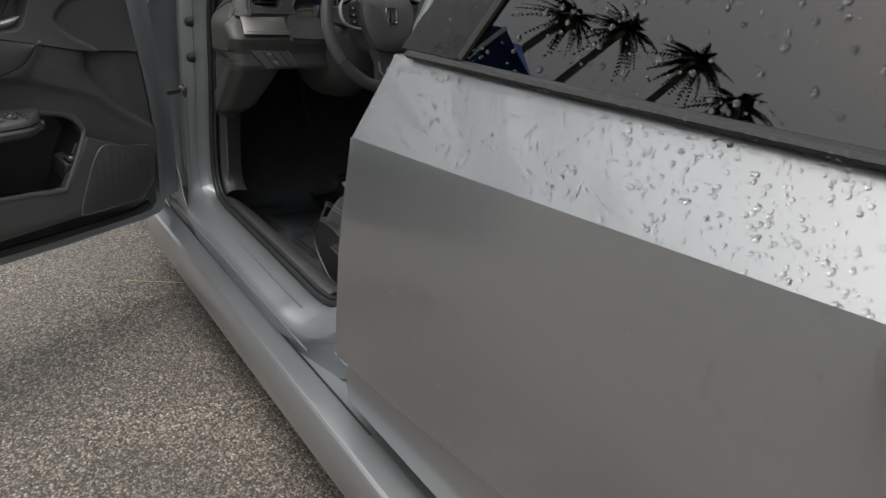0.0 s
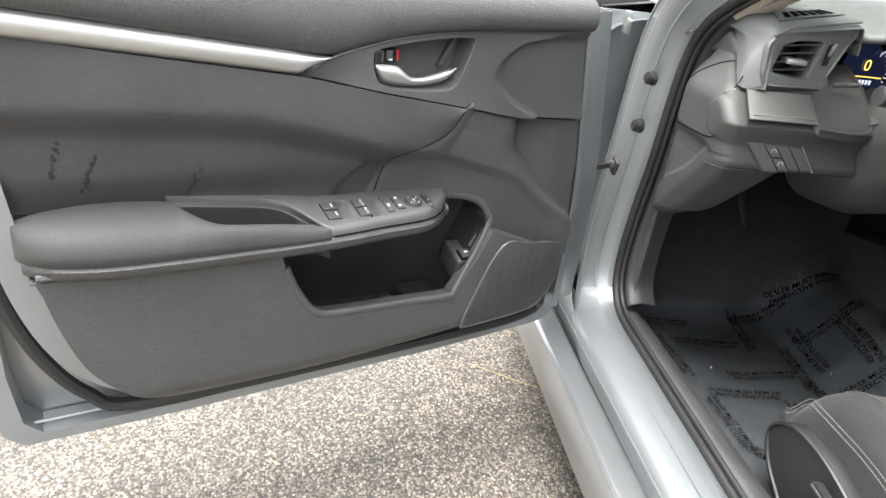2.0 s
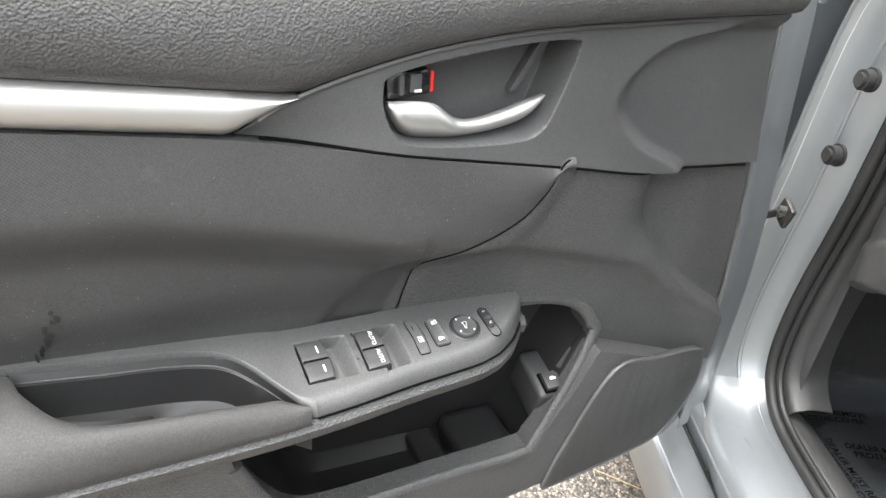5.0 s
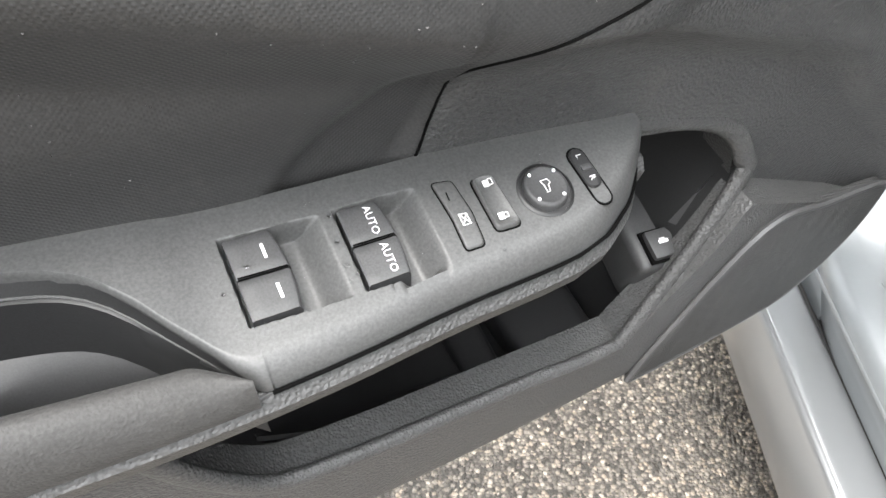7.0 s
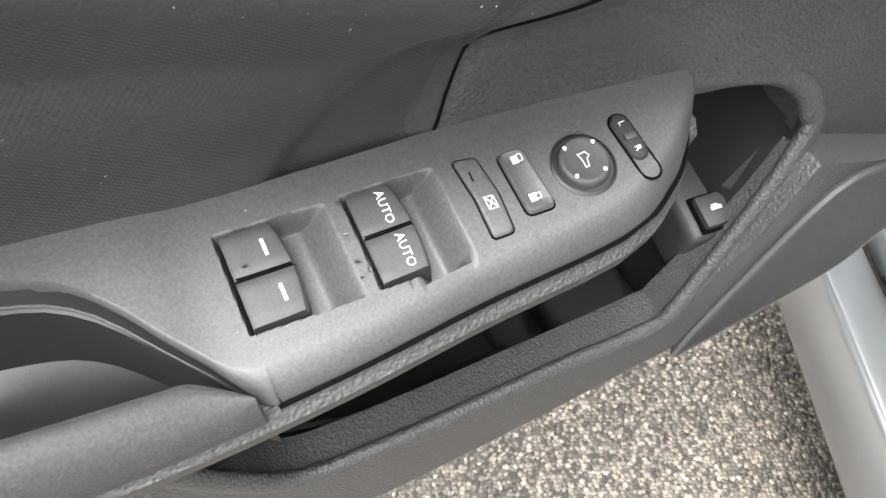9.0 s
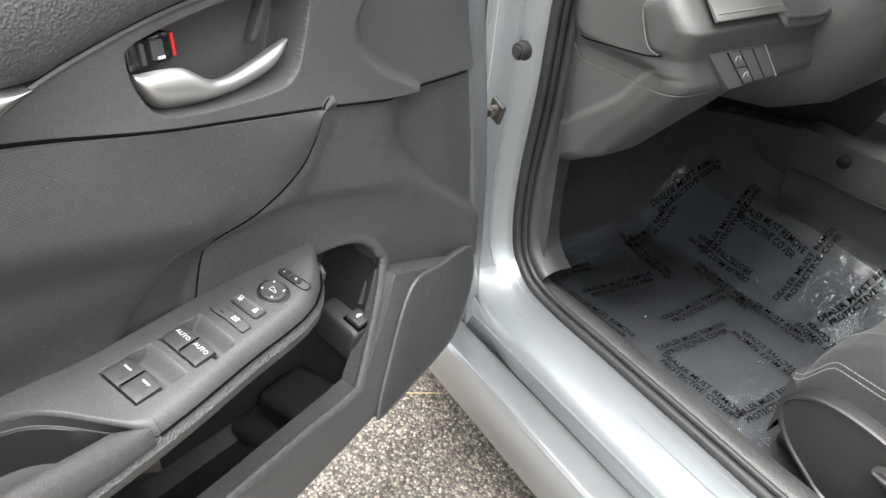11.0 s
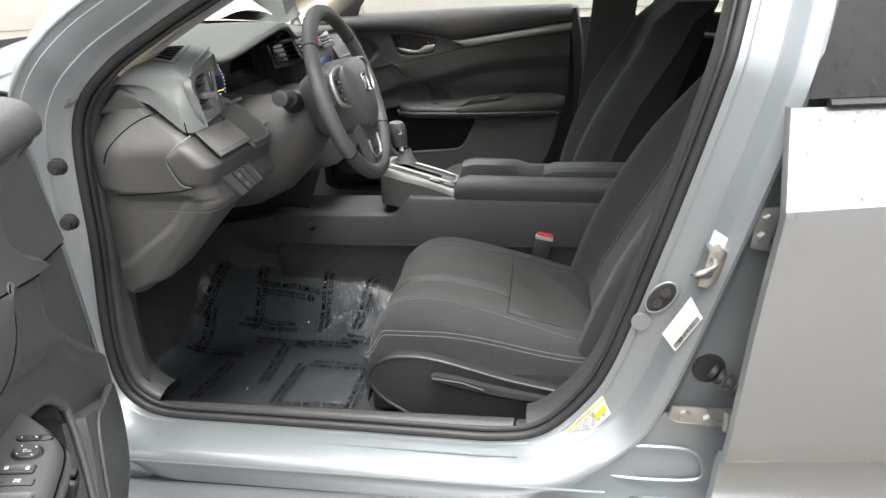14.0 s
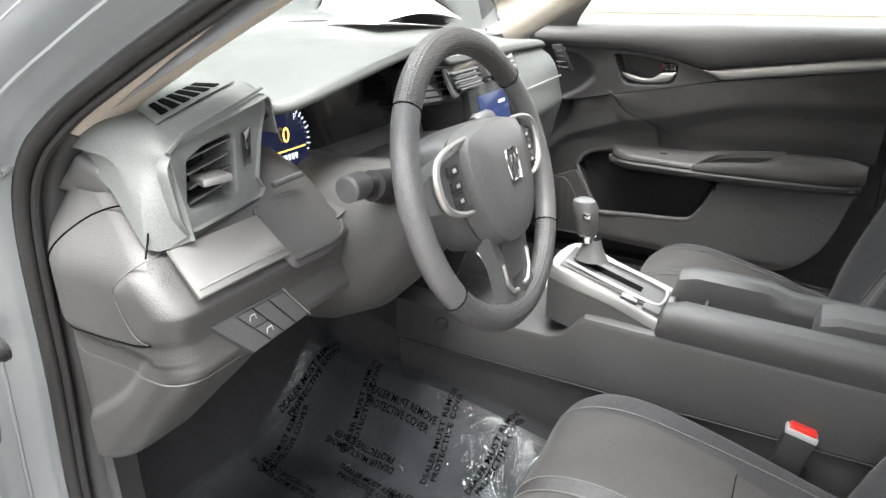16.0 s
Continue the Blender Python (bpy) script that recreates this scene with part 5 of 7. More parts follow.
fdoor = thing("front_door", "open front car door with black grained trim and silver edge", "car door", pose(-.02, .07, 0, 0, 0, -68))
front_door(fdoor, True)
pdoor = thing("passenger_door", "closed passenger door with black trim and a silver strip", "car door", Matrix.Translation((-.17, 1.803, 0)) @ Matrix.Diagonal((1, -1, 1, 1)))
front_door(pdoor, False)


# ---- cabin floor ----
def floor_z(x, y):
    z = 0.228 + 0.10 * smoothstep(.60, .80, y) * smoothstep(0.75, 0.1, x) + 0.42 * smoothstep(-.02, -.50, x) ** 1.15
    return z


part("floor_carpet", loft([[(x, y, floor_z(x, y)) for y in np.linspace(.20, 1.02, 30)] for x in np.linspace(-.55, 1.5, 60)]), M_CARPET, car, "black cabin carpet")
part("passenger_floor", loft([[(x, y, .21 + .42 * smoothstep(-.02, -.50, x)) for y in (1.0, 1.3, 1.66)] for x in np.linspace(-.55, 2.2, 24)]), M_CARPET, car)
part("rear_floor", loft([[(x, y, .215) for y in (.20, .6, 1.0)] for x in (1.5, 2.2)]), M_CARPET, car)
part("kick_panel", loft([[(x, .205 + .02 * smoothstep(-.1, -.5, x), z) for z in np.linspace(.22, .80, 8)] for x in np.linspace(-.60, .04, 10)]), M_CARPET, car)
part("bulkhead", loft([[(-.55, y, z) for z in np.linspace(.2, 1.03, 5)] for y in np.linspace(.1, 1.75, 5)]), M_CARPET, car)
part("rear_bulkhead", loft([[(2.35 + .2 * (z > 1), y, z) for z in (.2, .6, .95, 1.3)] for y in np.linspace(.1, 1.75, 5)]), M_CARPET, car)
part("left_closing", loft([[(x, .12, z) for z in (.2, .6, .93)] for x in (1.25, 1.8, 2.5)]), M_PLASTIC, car)

mat_ob = tagged(part("floor_mat", thick(loft([[(x, y, floor_z(x, y) + .006) for y in np.linspace(.285, .78, 22)] for x in np.linspace(-.112, .62, 32)]), .005), M_MAT), "dark ribbed floor mat under clear plastic", "floor mat")


def film_z(x, y):
    w = .006 * abs(noise.noise(Vector((x * 9, y * 7, 1)))) + .014 * max(0, noise.noise(Vector((x * 6 + y * 8, y * 3, 4)))) * smoothstep(.45, .7, y)
    lift = .030 * smoothstep(.70, .80, y) + .010 * smoothstep(-.085, -.125, x)
    return floor_z(x, y) + .0135 + w + lift


film = tagged(part("protective_film", loft([[(x + .015 * noise.noise(Vector((y * 5, 0, 7))), y, film_z(x, y)) for y in np.linspace(.275, .832, 92)] for x in np.linspace(-.116, .60, 116)]), M_FILM), "crumpled clear protective film printed with black words", "plastic film")
film.visible_shadow = False
TEXT = "DEALER MUST REMOVE\nPROTECTIVE COVER"


def film_words(cx, cy, deg, size=.0165):
    ob = words(TEXT, size, Matrix.Translation((cx, cy, 0)) @ Matrix.Rotation(radians(deg), 4, "Z"), M_INK, film, bold=.0002)
    for v in ob.data.vertices:
        v.co.z = film_z(v.co.x, v.co.y) + .003
    return ob


for cx, cy, deg in ((.16, .60, -8), (.05, .42, 82), (.245, .42, 86), (.42, .41, 88), (.35, .505, 176), (.00, .545, 172), (-.06, .62, 100), (-.08, .74, 78), (.06, .73, 98), (.14, .74, -4), (.25, .73, 96), (.10, .31, 4), (.40, .62, 170), (.33, .33, 2), (.36, .74, 80), (.18, .50, 90), (-.04, .33, 84), (.47, .50, 92), (.28, .60, 0), (.10, .66, 175)):
    film_words(cx, cy, deg)
# creases in the film; over-reflective ribbons stand in for their white glints
rng = random.Random(9)
spots = [(.02, .775, .05), (.035, .77, .03), (-.095, .36, .06), (-.105, .32, .05)] + [(rng.uniform(.12, .46), rng.uniform(.66, .79), rng.uniform(.015, .05)) for _ in range(34)] + [(rng.uniform(-.10, .1), rng.uniform(.28, .34), rng.uniform(.01, .03)) for _ in range(8)] + [(rng.uniform(-.09, .4), rng.uniform(.36, .66), rng.uniform(.01, .03)) for _ in range(10)]
for x, y, l in spots:
    a, w, ben = rng.uniform(0, 6.28), rng.uniform(.001, .0028), rng.uniform(-.4, .4)
    row0, row1 = [], []
    for t in np.linspace(0, 1, 7):
        px_, py_ = x + math.cos(a + ben * t) * l * t, min(.80, y + math.sin(a + ben * t) * l * t)
        h = film_z(px_, py_) + .003 + .010 * math.sin(math.pi * t) * min(1, l / .04)
        ww = w * math.sin(math.pi * (t * .9 + .05))
        row0.append((px_ - math.sin(a) * ww, py_ + math.cos(a) * ww, h))
        row1.append((px_ + math.sin(a) * ww, py_ - math.cos(a) * ww, h + ww * rng.uniform(.2, 1.2)))
    part("film_crease", loft([row0, row1]), M_FOLD, film)

# footrest and pedals
part("footrest", thick(loft([[(-.10 - .22 * f, y, .245 + .17 * f) for y in np.linspace(.245, .335, 6)] for f in np.linspace(0, 1, 8)]), .012), M_RUBBER, car, "ribbed black footrest")
pedals = thing("brake_pedal", "black rubber brake pedal with a cross-hatched pad", "pedal")
pm = Matrix.Translation((-.25, .648, .392)) @ Matrix.Rotation(radians(-35), 4, "Y")
pd = part("pad", box((0, 0, 0), (.012, .12, .068), .006, None), M_RUBBER, pedals)
pd.matrix_local = pm
bm = bmesh.new()
for i in range(7):
    for j in range(4):
        box((.007, -.048 + i * .016, -.024 + j * .016), (.003, .010, .010), 0, Matrix.Rotation(radians(45), 4, "X"), bm=bm)
q = part("studs", bm, M_RUBBER, pd)
part("arm", tube([(-.255, .65, .40), (-.30, .63, .50), (-.36, .62, .68)], .010, 8), M_DARKSTEEL, pedals)
acc = thing("accelerator_pedal", "tall ribbed black accelerator pedal", "pedal")
q = part("pad", box((0, 0, 0), (.012, .06, .125), .006), M_RUBBER, acc)
q.matrix_local = Matrix.Translation((-.27, .795, .40)) @ Matrix.Rotation(radians(-28), 4, "Y")
part("arm", tube([(-.28, .795, .43), (-.34, .79, .55), (-.40, .78, .70)], .008, 8), M_DARKSTEEL, acc)
rel = thing("hood_release", "black hood release lever with a white symbol", "lever")
part("lever", box((-.012, .216, .502), (.05, .022, .032), .006), M_SMOOTH, rel)
part("symbol", box((-.008, .204, .508), (.017, .0012, .006), .0005), M_PRINT, rel)

# ---- dashboard ----
dash = thing("dashboard", "dark grey soft-touch dashboard with round-edged vents", "dashboard")
rear_x = lin([(.15, .05), (.20, .09), (.30, .105), (.384, .11), (.398, .205), (.42, .222), (.45, .234), (.50, .243), (.60, .250), (.70, .242), (.77, .225), (.85, .212), (1.0, .205), (1.1, .195), (1.25, .18), (1.45, .15), (1.58, .10), (1.64, .05)])
rear_z = table([(.15, .965), (.20, 1.005), (.25, 1.022), (.33, 1.030), (.375, 1.030), (.398, 1.006), (.454, 1.017), (.50, 1.027), (.549, 1.036), (.60, 1.044), (.658, 1.049), (.72, 1.046), (.78, 1.032), (.83, 1.016), (.95, 1.012), (1.1, 1.008), (1.3, 1.0), (1.5, .985), (1.64, .96)])
far_x = lambda y: -.42 + .25 * ((y - .93) / .75) ** 2
rows = []
for y in np.concatenate((np.linspace(.155, .37, 12), np.linspace(.38, .46, 16), np.linspace(.475, 1.64, 60))):
    xe, ze, xf = rear_x(y), rear_z(y), far_x(y)
    zf = 1.045 - .05 * ((y - .93) / .75) ** 2
    p = curve([(xf, zf), (xf + (xe - xf) * .35, zf - .004), (xf + (xe - xf) * .7, ze + .004), (xe - .025, ze + .003), (xe, ze - .004), (xe - .002, ze - .014), (xe - .03, ze - .016)], 4)
    rows.append([(x, y, z) for x, z in p])
part("dash_top", thick(loft(rows), .003), M_DASH_LIT, dash, "black soft dash top coloured grey-green for windscreen light")

# left vent pod
bez_x = lambda y, z: .4655 - .2506 * y - .1672 * z
BEZ_OUT = [(.2096, .9934), (.1945, .9802), (.1955, .9291), (.2021, .9145), (.219, .9125), (.3572, .9087), (.3440, .9300), (.3770, .9859), (.3990, 1.0080), (.3970, 1.0190), (.2355, 1.0008)]
BEZ_IN = [(.2322, .9788), (.2609, .9859), (.3110, .9878), (.3164, .9809), (.2979, .9280), (.2854, .9257), (.2230, .9321), (.2171, .9406)]


def polar(poly, c, n=56):
    """Points of a polygon met by n even rays from c."""
    out = []
    for k in range(n):
        a = 2 * math.pi * k / n
        d, best = np.array((math.cos(a), math.sin(a))), 0.0
        for p, q in zip(poly, poly[1:] + poly[:1]):
            p, e = np.array(p) - c, np.array(q) - np.array(p)
            det = d[0] * -e[1] + d[1] * e[0]
            if abs(det) > 1e-9:
                r, m = (p[0] * -e[1] + p[1] * e[0]) / det, (d[0] * p[1] - d[1] * p[0]) / det
                if r > 0 and -1e-6 <= m <= 1 + 1e-6:
                    best = max(best, r)
        out.append(tuple(np.array(c) + d * best))
    return out


bc = (.268, .957)
o_r, i_r = polar(BEZ_OUT, bc), polar(BEZ_IN, bc)
grow = lambda ring_, k: [(bc[0] + (y - bc[0]) * k, bc[1] + (z - bc[1]) * k) for y, z in ring_]
at_bez = lambda ring_, d: [(bez_x(y, z) + d, y, z) for y, z in ring_]
pod = part("vent_bezel", loft([at_bez(o_r, -.012), at_bez(o_r, -.001), at_bez(grow(o_r, .975), .0015), at_bez(grow(o_r, .94), .0), at_bez(grow(o_r, .93), -.002), at_bez(grow(i_r, 1.06), -.002), at_bez(grow(i_r, 1.0), -.005), at_bez(grow(i_r, .96), -.05)], ring=True), M_POD_LIT, dash, "matt vent bezel paled for windscreen light", smooth=45)
iz = at_bez(i_r, 0)
pod_y = lin([(.0, .215), (.10, .203), (.155, .190), (.20, .175), (.241, .163), (.30, .163)])
pod_lo = lin([(.0, .968), (.10, .966), (.155, .950), (.20, .922), (.241, .896), (.30, .896)])
rows = []
for f in np.linspace(0, 1, 26):
    back_off = .235 * f ** 1.2
    x0 = .249 - back_off
    yl, zl = pod_y(x0), pod_lo(x0)
    sw = smoothstep(0, .028, back_off)
    dz = .014 * smoothstep(0, .035, back_off) + .07 * min(.09, max(0, back_off - .03)) - .03 * smoothstep(.14, .22, back_off)
    top = curve([(.266 - back_off * .95, .2065 + (yl - .2065) * sw, .908 + (zl - .908) * sw), (.259 - back_off, .2062 + (yl + .010 - .2062) * sw, (zl + (.94 - .896) * (1 - .6 * f)) * sw + .945 * (1 - sw)), (.2505 - back_off, .2060 + (-.010 + .004 * f) * sw, .975 + (-.003 + .012 * f) * sw + dz * .3), (.2485 - back_off, .207, .990 + dz * .7), (.243 - back_off, .228, .9975 + dz), (.230 - back_off, .300, 1.0065 + dz), (.212 - back_off, .375, 1.0145 + dz), (.204 - back_off, .392, 1.0150 + dz), (.203 - back_off, .399, 1.008 + dz), (.206 - back_off, .402, .97)], 4)
    rows.append(top)
part("vent_pod", thick(loft(rows), .002), M_POD_LIT, dash, "raised dash end round the vent")
part("pod_face", loft([[(.2625, .2025, .914), (.247, .27, .911), (.226, .357, .9085)], [(.241, .166, .893), (.235, .25, .896), (.216, .35, .898)]]), M_POD_LIT, dash)
part("vent_throat", prism([(x - .052, y, z) for x, y, z in iz], (-.004, 0, 0)), M_PIANO, pod)
for k in range(4):
    z = .9375 + k * .0135
    y0, y1 = .2225 + .0035 * k, .2965 + .0055 * k
    part("slat", prism([(bez_x(y0, z) - .004, y0, z), (bez_x(y1, z) - .004, y1, z + .004), (bez_x(y1, z) - .034, y1, z - .004), (bez_x(y0, z) - .034, y0, z - .008)], (0, 0, .0022), .0008), M_SMOOTH, pod)
part("slat_tab", box((bez_x(.262, .955) + .002, .258, .955), (.030, .034, .0085), .003, Matrix.Rotation(radians(-14), 4, "Z")), M_SATIN, pod, "silver slat tab")
part("thumb_slot", prism([(bez_x(y, z), y, z) for y, z in ((.3300, .9843), (.3490, .9887), (.3346, .9506), (.3214, .9510))], (.0012, .0003, 0), .0004), M_PIANO, pod)
part("thumb_wheel", disc((bez_x(.337, .968) - .016, .333, .968), (.2, .98, 0), .0185, .006, 20, .002), M_POD_LIT, pod)
part("pod_hem", tube([(x + .001, y, z + .003) for x, y, z in at_bez([(.2030, .9900), (.2355, 1.0028), (.3000, 1.0105), (.3900, 1.0215)], 0)], .0022, 8), M_POD_LIT, dash)
# windscreen vent
pod_base = lambda y: (float(np.interp(y, (.207, .228, .30, .375), (.2475, .243, .230, .212))), float(np.interp(y, (.207, .228, .30, .375, .392), (.988, .9975, 1.0065, 1.0145, 1.015))))


def on_pod(x, y, h):
    xb, zb = pod_base(y)
    b = xb - x
    return (x, y, zb + .014 * smoothstep(0, .035, b) + .07 * min(.09, max(0, b - .03)) + h)


GA, GB, GC, GD = (np.array(p) for p in ((.200, .240), (.165, .362), (.138, .345), (.163, .252)))


def grille_at(f, g, h):
    q = (GA * (1 - f) + GB * f) * (1 - g) + (GD * (1 - f) + GC * f) * g
    return on_pod(float(q[0]), float(q[1]), h)


dv = part("side_defroster", thick(loft([[grille_at(f, g, .0030) for g in np.linspace(-.25, 1.2, 8)] for f in np.linspace(-.08, 1.08, 16)]), .001), M_POD_LIT, dash, "slotted side defroster vent")
for k in range(6):
    f = .04 + k * .163
    part("slot", thick(loft([[grille_at(f + e + .05 * g, g, .0042) for e in np.linspace(0, .105, 4)] for g in np.linspace(.02, .98, 6)]), .0008), M_INK, dv)
# end cap and corner
part("corner_trim", prism([(x, .196, z) for x, z in [(0.115, 0.98), (0.149, 0.969), (0.168, 0.944), (0.152, 0.93), (0.065, 0.934)]], (0, .05, 0), .010, 3), M_KNEE, dash)

# driver's end: one skin that runs along the side, round the corner and across under the vents
KNEE = [(.60, .09), (.618, .115), (.638, .155), (.648, .168), (.70, .215), (.735, .248), (.762, .272), (.775, .284), (.783, .286), (.812, .280), (.825, .283), (.840, .289), (.850, .292), (.858, .286), (.893, .251), (.905, .238), (.945, .165)]
knee_x = lin(KNEE)
END_CAP = curve([(0.255, 0.903), (0.229, 0.886), (0.211, 0.866), (0.218, 0.841), (0.231, 0.821), (0.25, 0.816)] + [(.33, .812), (.33, .90)], 4, closed=True)
ARC_OUT = [(0.27, 0.812), (0.263, 0.788), (0.239, 0.752), (0.192, 0.715), (0.12, 0.67), (0.054, 0.628)]
ARC_IN = [(0.234, 0.805), (0.227, 0.777), (0.199, 0.74), (0.145, 0.7), (0.061, 0.647)]
LOW_FIELD = curve(ARC_IN + [(-.05, ARC_IN[-1][1]), (-.05, .796)], 4, closed=True)


def side_y(x, z):
    y = .147 + .060 * smoothstep(.13, .0, x) + .045 * smoothstep(.865, .955, z) ** 1.2
    y -= .004 * smoothstep(0, .008, inside(x, z, END_CAP))
    y += .006 * smoothstep(0, .014, inside(x, z, LOW_FIELD)) + .003 * smoothstep(.796, .790, z)
    return y


def skin(z, last, wrap):
    X, r = knee_x(z), lin([(.60, .02), (.66, .035), (.80, .034), (.90, .022)])(z)
    left = lin([(.60, .05), (.64, .05), (.70, .03), (.945, .02)])(z)
    y0 = side_y(X - r, z)
    p = [(x, side_y(x, z), z) for x in np.linspace(left, X - r, 56)]
    p += [(X - r + r * math.sin(a), y0 + r - r * math.cos(a), z) for a in np.linspace(.15, math.pi / 2, 9)]
    for y in np.linspace(y0 + r + .004, last, 26):
        p.append((X - .09 * smoothstep(.41, .50, y) * smoothstep(.74, .86, z), y, z))
    if wrap:
        p += [(X - .02 + .02 * math.cos(a), last + .02 * math.sin(a), z) for a in np.linspace(.2, math.pi / 2, 6)] + [(X - .12, last + .024, z + .01)]
    return p


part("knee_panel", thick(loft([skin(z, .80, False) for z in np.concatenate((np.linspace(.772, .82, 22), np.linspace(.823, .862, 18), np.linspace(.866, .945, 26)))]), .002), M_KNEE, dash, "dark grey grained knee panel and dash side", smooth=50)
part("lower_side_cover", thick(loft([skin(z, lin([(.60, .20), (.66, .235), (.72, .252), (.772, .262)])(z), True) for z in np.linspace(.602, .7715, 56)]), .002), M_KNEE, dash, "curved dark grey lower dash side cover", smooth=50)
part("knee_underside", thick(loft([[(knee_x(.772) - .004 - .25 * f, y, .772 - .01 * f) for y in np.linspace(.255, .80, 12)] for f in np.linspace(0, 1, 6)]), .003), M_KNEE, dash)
on_side = lambda p, d=.0003: [(x, side_y(x, z) - d, z) for x, z in curve(p, 6)]
part("cover_seam", tube(on_side([(0.096, 0.799), (0.142, 0.804), (0.191, 0.808), (0.229, 0.811), (0.253, 0.817)]), .0011, 6), M_INK, dash)
part("arc_seam", tube([(x, y - .0004, z) for x, y, z in on_side([q for q in ARC_OUT if q[0] < knee_x(q[1]) - .034] or ARC_OUT[2:])], .0011, 6), M_INK, dash)
# Satin tube on the end cap's seam paints the thin highlight seen there.
part("end_cap_seam", tube(on_side([(0.255, 0.903), (0.229, 0.886), (0.211, 0.866), (0.218, 0.841), (0.231, 0.821), (0.25, 0.816)]), .0008, 6), M_DARKSATIN, dash)
part("bulge_seam", tube(on_side([(0.082, 0.856), (0.108, 0.889), (0.147, 0.922), (0.189, 0.938), (0.215, 0.935), (0.238, 0.924), (0.25, 0.903)], .0008), .0010, 6), M_INK, dash)
# satin ledge panel and cubby
lx = lambda z: 1.156 - z
q = [(lx(.9020), .181, .9020), (lx(.8625), .176, .8625), (lx(.8625), .3045, .8625), (lx(.9020), .3000, .9020)]
lp2 = part("ledge_panel", prism(q, (.0025, 0, .0025), .001), M_DARKSATIN, dash, "dark satin metal-look ledge panel")
part("ledge_edge", tube([(x + .002, y, z + .002) for x, y, z in (q[0], q[1], q[2])], .0016, 8), M_DARKSATIN, lp2, "dull silver edge")
part("ledge_line", tube([(lx(.868) + .0035, y, .868 + .0035) for y in (.182, .24, .298)], .0008, 6), M_SATIN, lp2)
rim_c = curve([(.294, .306, .8630), (.296, .330, .8560), (.293, .375, .8530), (.286, .408, .8545), (.268, .425, .866), (.245, .418, .885), (.236, .395, .905), (.236, .330, .905), (.250, .308, .902)], 4, closed=True)
cc = np.array((.262, .362, .868))
ring_at = lambda k, dz: [tuple(cc + (np.array(p_) - cc) * k + np.array((0, 0, dz))) for p_ in rim_c]
cb = part("cubby", loft([ring_at(1.05, -.012), ring_at(1.05, -.001), ring_at(1.0, .001), ring_at(.94, -.002), ring_at(.86, -.018), ring_at(.6, -.024), ring_at(.05, -.024)], ring=True, cap=True), M_SMOOTH, dash, "small black tray beside the column", smooth=60)
part("cubby_lip", tube(ring_at(1.02, -.001)[:20], .0035, 8), M_KNEE, cb)
part("cubby_pen", tube([(.236, .352, .921), (.246, .392, .926)], .004, 8), M_SMOOTH, cb)
# switch panel
sx = lambda z: .4738 - .25 * z
swq = [(sx(.8180), .193, .8180), (sx(.7700), .236, .7700), (sx(.7740), .3275, .7740), (sx(.8155), .2990, .8155)]
sp2 = part("switch_panel", prism(swq, (.0135, 0, .004), .0025), M_SMOOTH, dash, "small black switch panel with four keys")
a, b, c, d = (np.array(p) + np.array((.0138, 0, .0042)) for p in swq)
for f0, f1, g0, g1 in ((.30, .50, .06, .48), (.30, .50, .52, .94), (.52, .73, .06, .94), (.75, .96, .06, .94)):
    cor = [(a * (1 - f) + d * f) * (1 - g) + (b * (1 - f) + c * f) * g for f, g in ((f0, g0), (f0, g1), (f1, g1), (f1, g0))]
    bt = part("button", prism([tuple(v) for v in cor], (.0022, 0, .0006), .0009), M_SMOOTH, sp2)
    part("button_gap", tube([tuple(v + np.array((.0008, 0, .0002))) for v in cor], .0006, 5, closed=True), M_INK, bt)
    if f1 < .52:
        m = sum(cor) / 4 + np.array((.0024, 0, .0007))
        part("symbol", tube([tuple(m + np.array((0, dy, dz))) for dy, dz in ((-.005, -.002), (-.003, .004), (.003, .004), (.005, -.002))], .0007, 5), M_GREYPRINT, bt)
        part("symbol", box(tuple(m + np.array((0, 0, -.0035))), (.0008, .006, .0018), .0002), M_GREYPRINT, bt)
part("bright_edge", tube([tuple(d + np.array((.0005, 0, .001))), tuple(c + np.array((.0005, .001, 0)))], .0009, 6), M_SATIN, sp2)

# instrument cluster under the hood
part("cluster_face", loft([[(.150, y, .865), (.135, y, .93), (.128, y, 1.0)] for y in np.linspace(.37, .80, 10)]), M_PIANO, dash, "dark instrument cluster")
part("cluster_hood", loft([[(rear_x(y) - .006, y, rear_z(y) - .016), (.19, y, rear_z(y) - .022), (.13, y, rear_z(y) - .028)] for y in np.linspace(.38, .80, 24)]), M_PIANO, dash)
part("cluster_sill", thick(loft([[(.275 - .02 * smoothstep(.45, .6, y), y, .862 + .03 * smoothstep(.40, .5, y)), (.20, y, .875 + .02 * smoothstep(.40, .5, y)), (.14, y, .885)] for y in np.linspace(.40, .80, 12)]), .003), M_SMOOTH, dash)
Cc, Rr = np.array((.152, .468, .938)), .048
cl = part("speed_dial", disc(tuple(Cc), (1, 0, .12), Rr, .004, 40), M_DISPLAY, dash, "dark blue lit dial")
for k in range(17, 28):
    an = radians(-40 + k * 260 / 27)
    part("dial_tick", box((Cc[0] + .006, Cc[1] - Rr * .95 * math.cos(an), Cc[2] + Rr * .95 * math.sin(an)), (.001, .0016, .007 if k % 3 == 0 else .004), 0, Matrix.Rotation(-an + math.pi / 2, 4, "X")), M_WHITEGLOW, cl)
face = Matrix.Translation((Cc[0] + .0065, Cc[1], Cc[2])) @ Matrix(((0, 0, 1, 0), (1, 0, 0, 0), (0, 1, 0, 0), (0, 0, 0, 1)))
words("0", .030, face @ pose(0.000, .010, 0), M_AMBER, cl, "lit_digit")
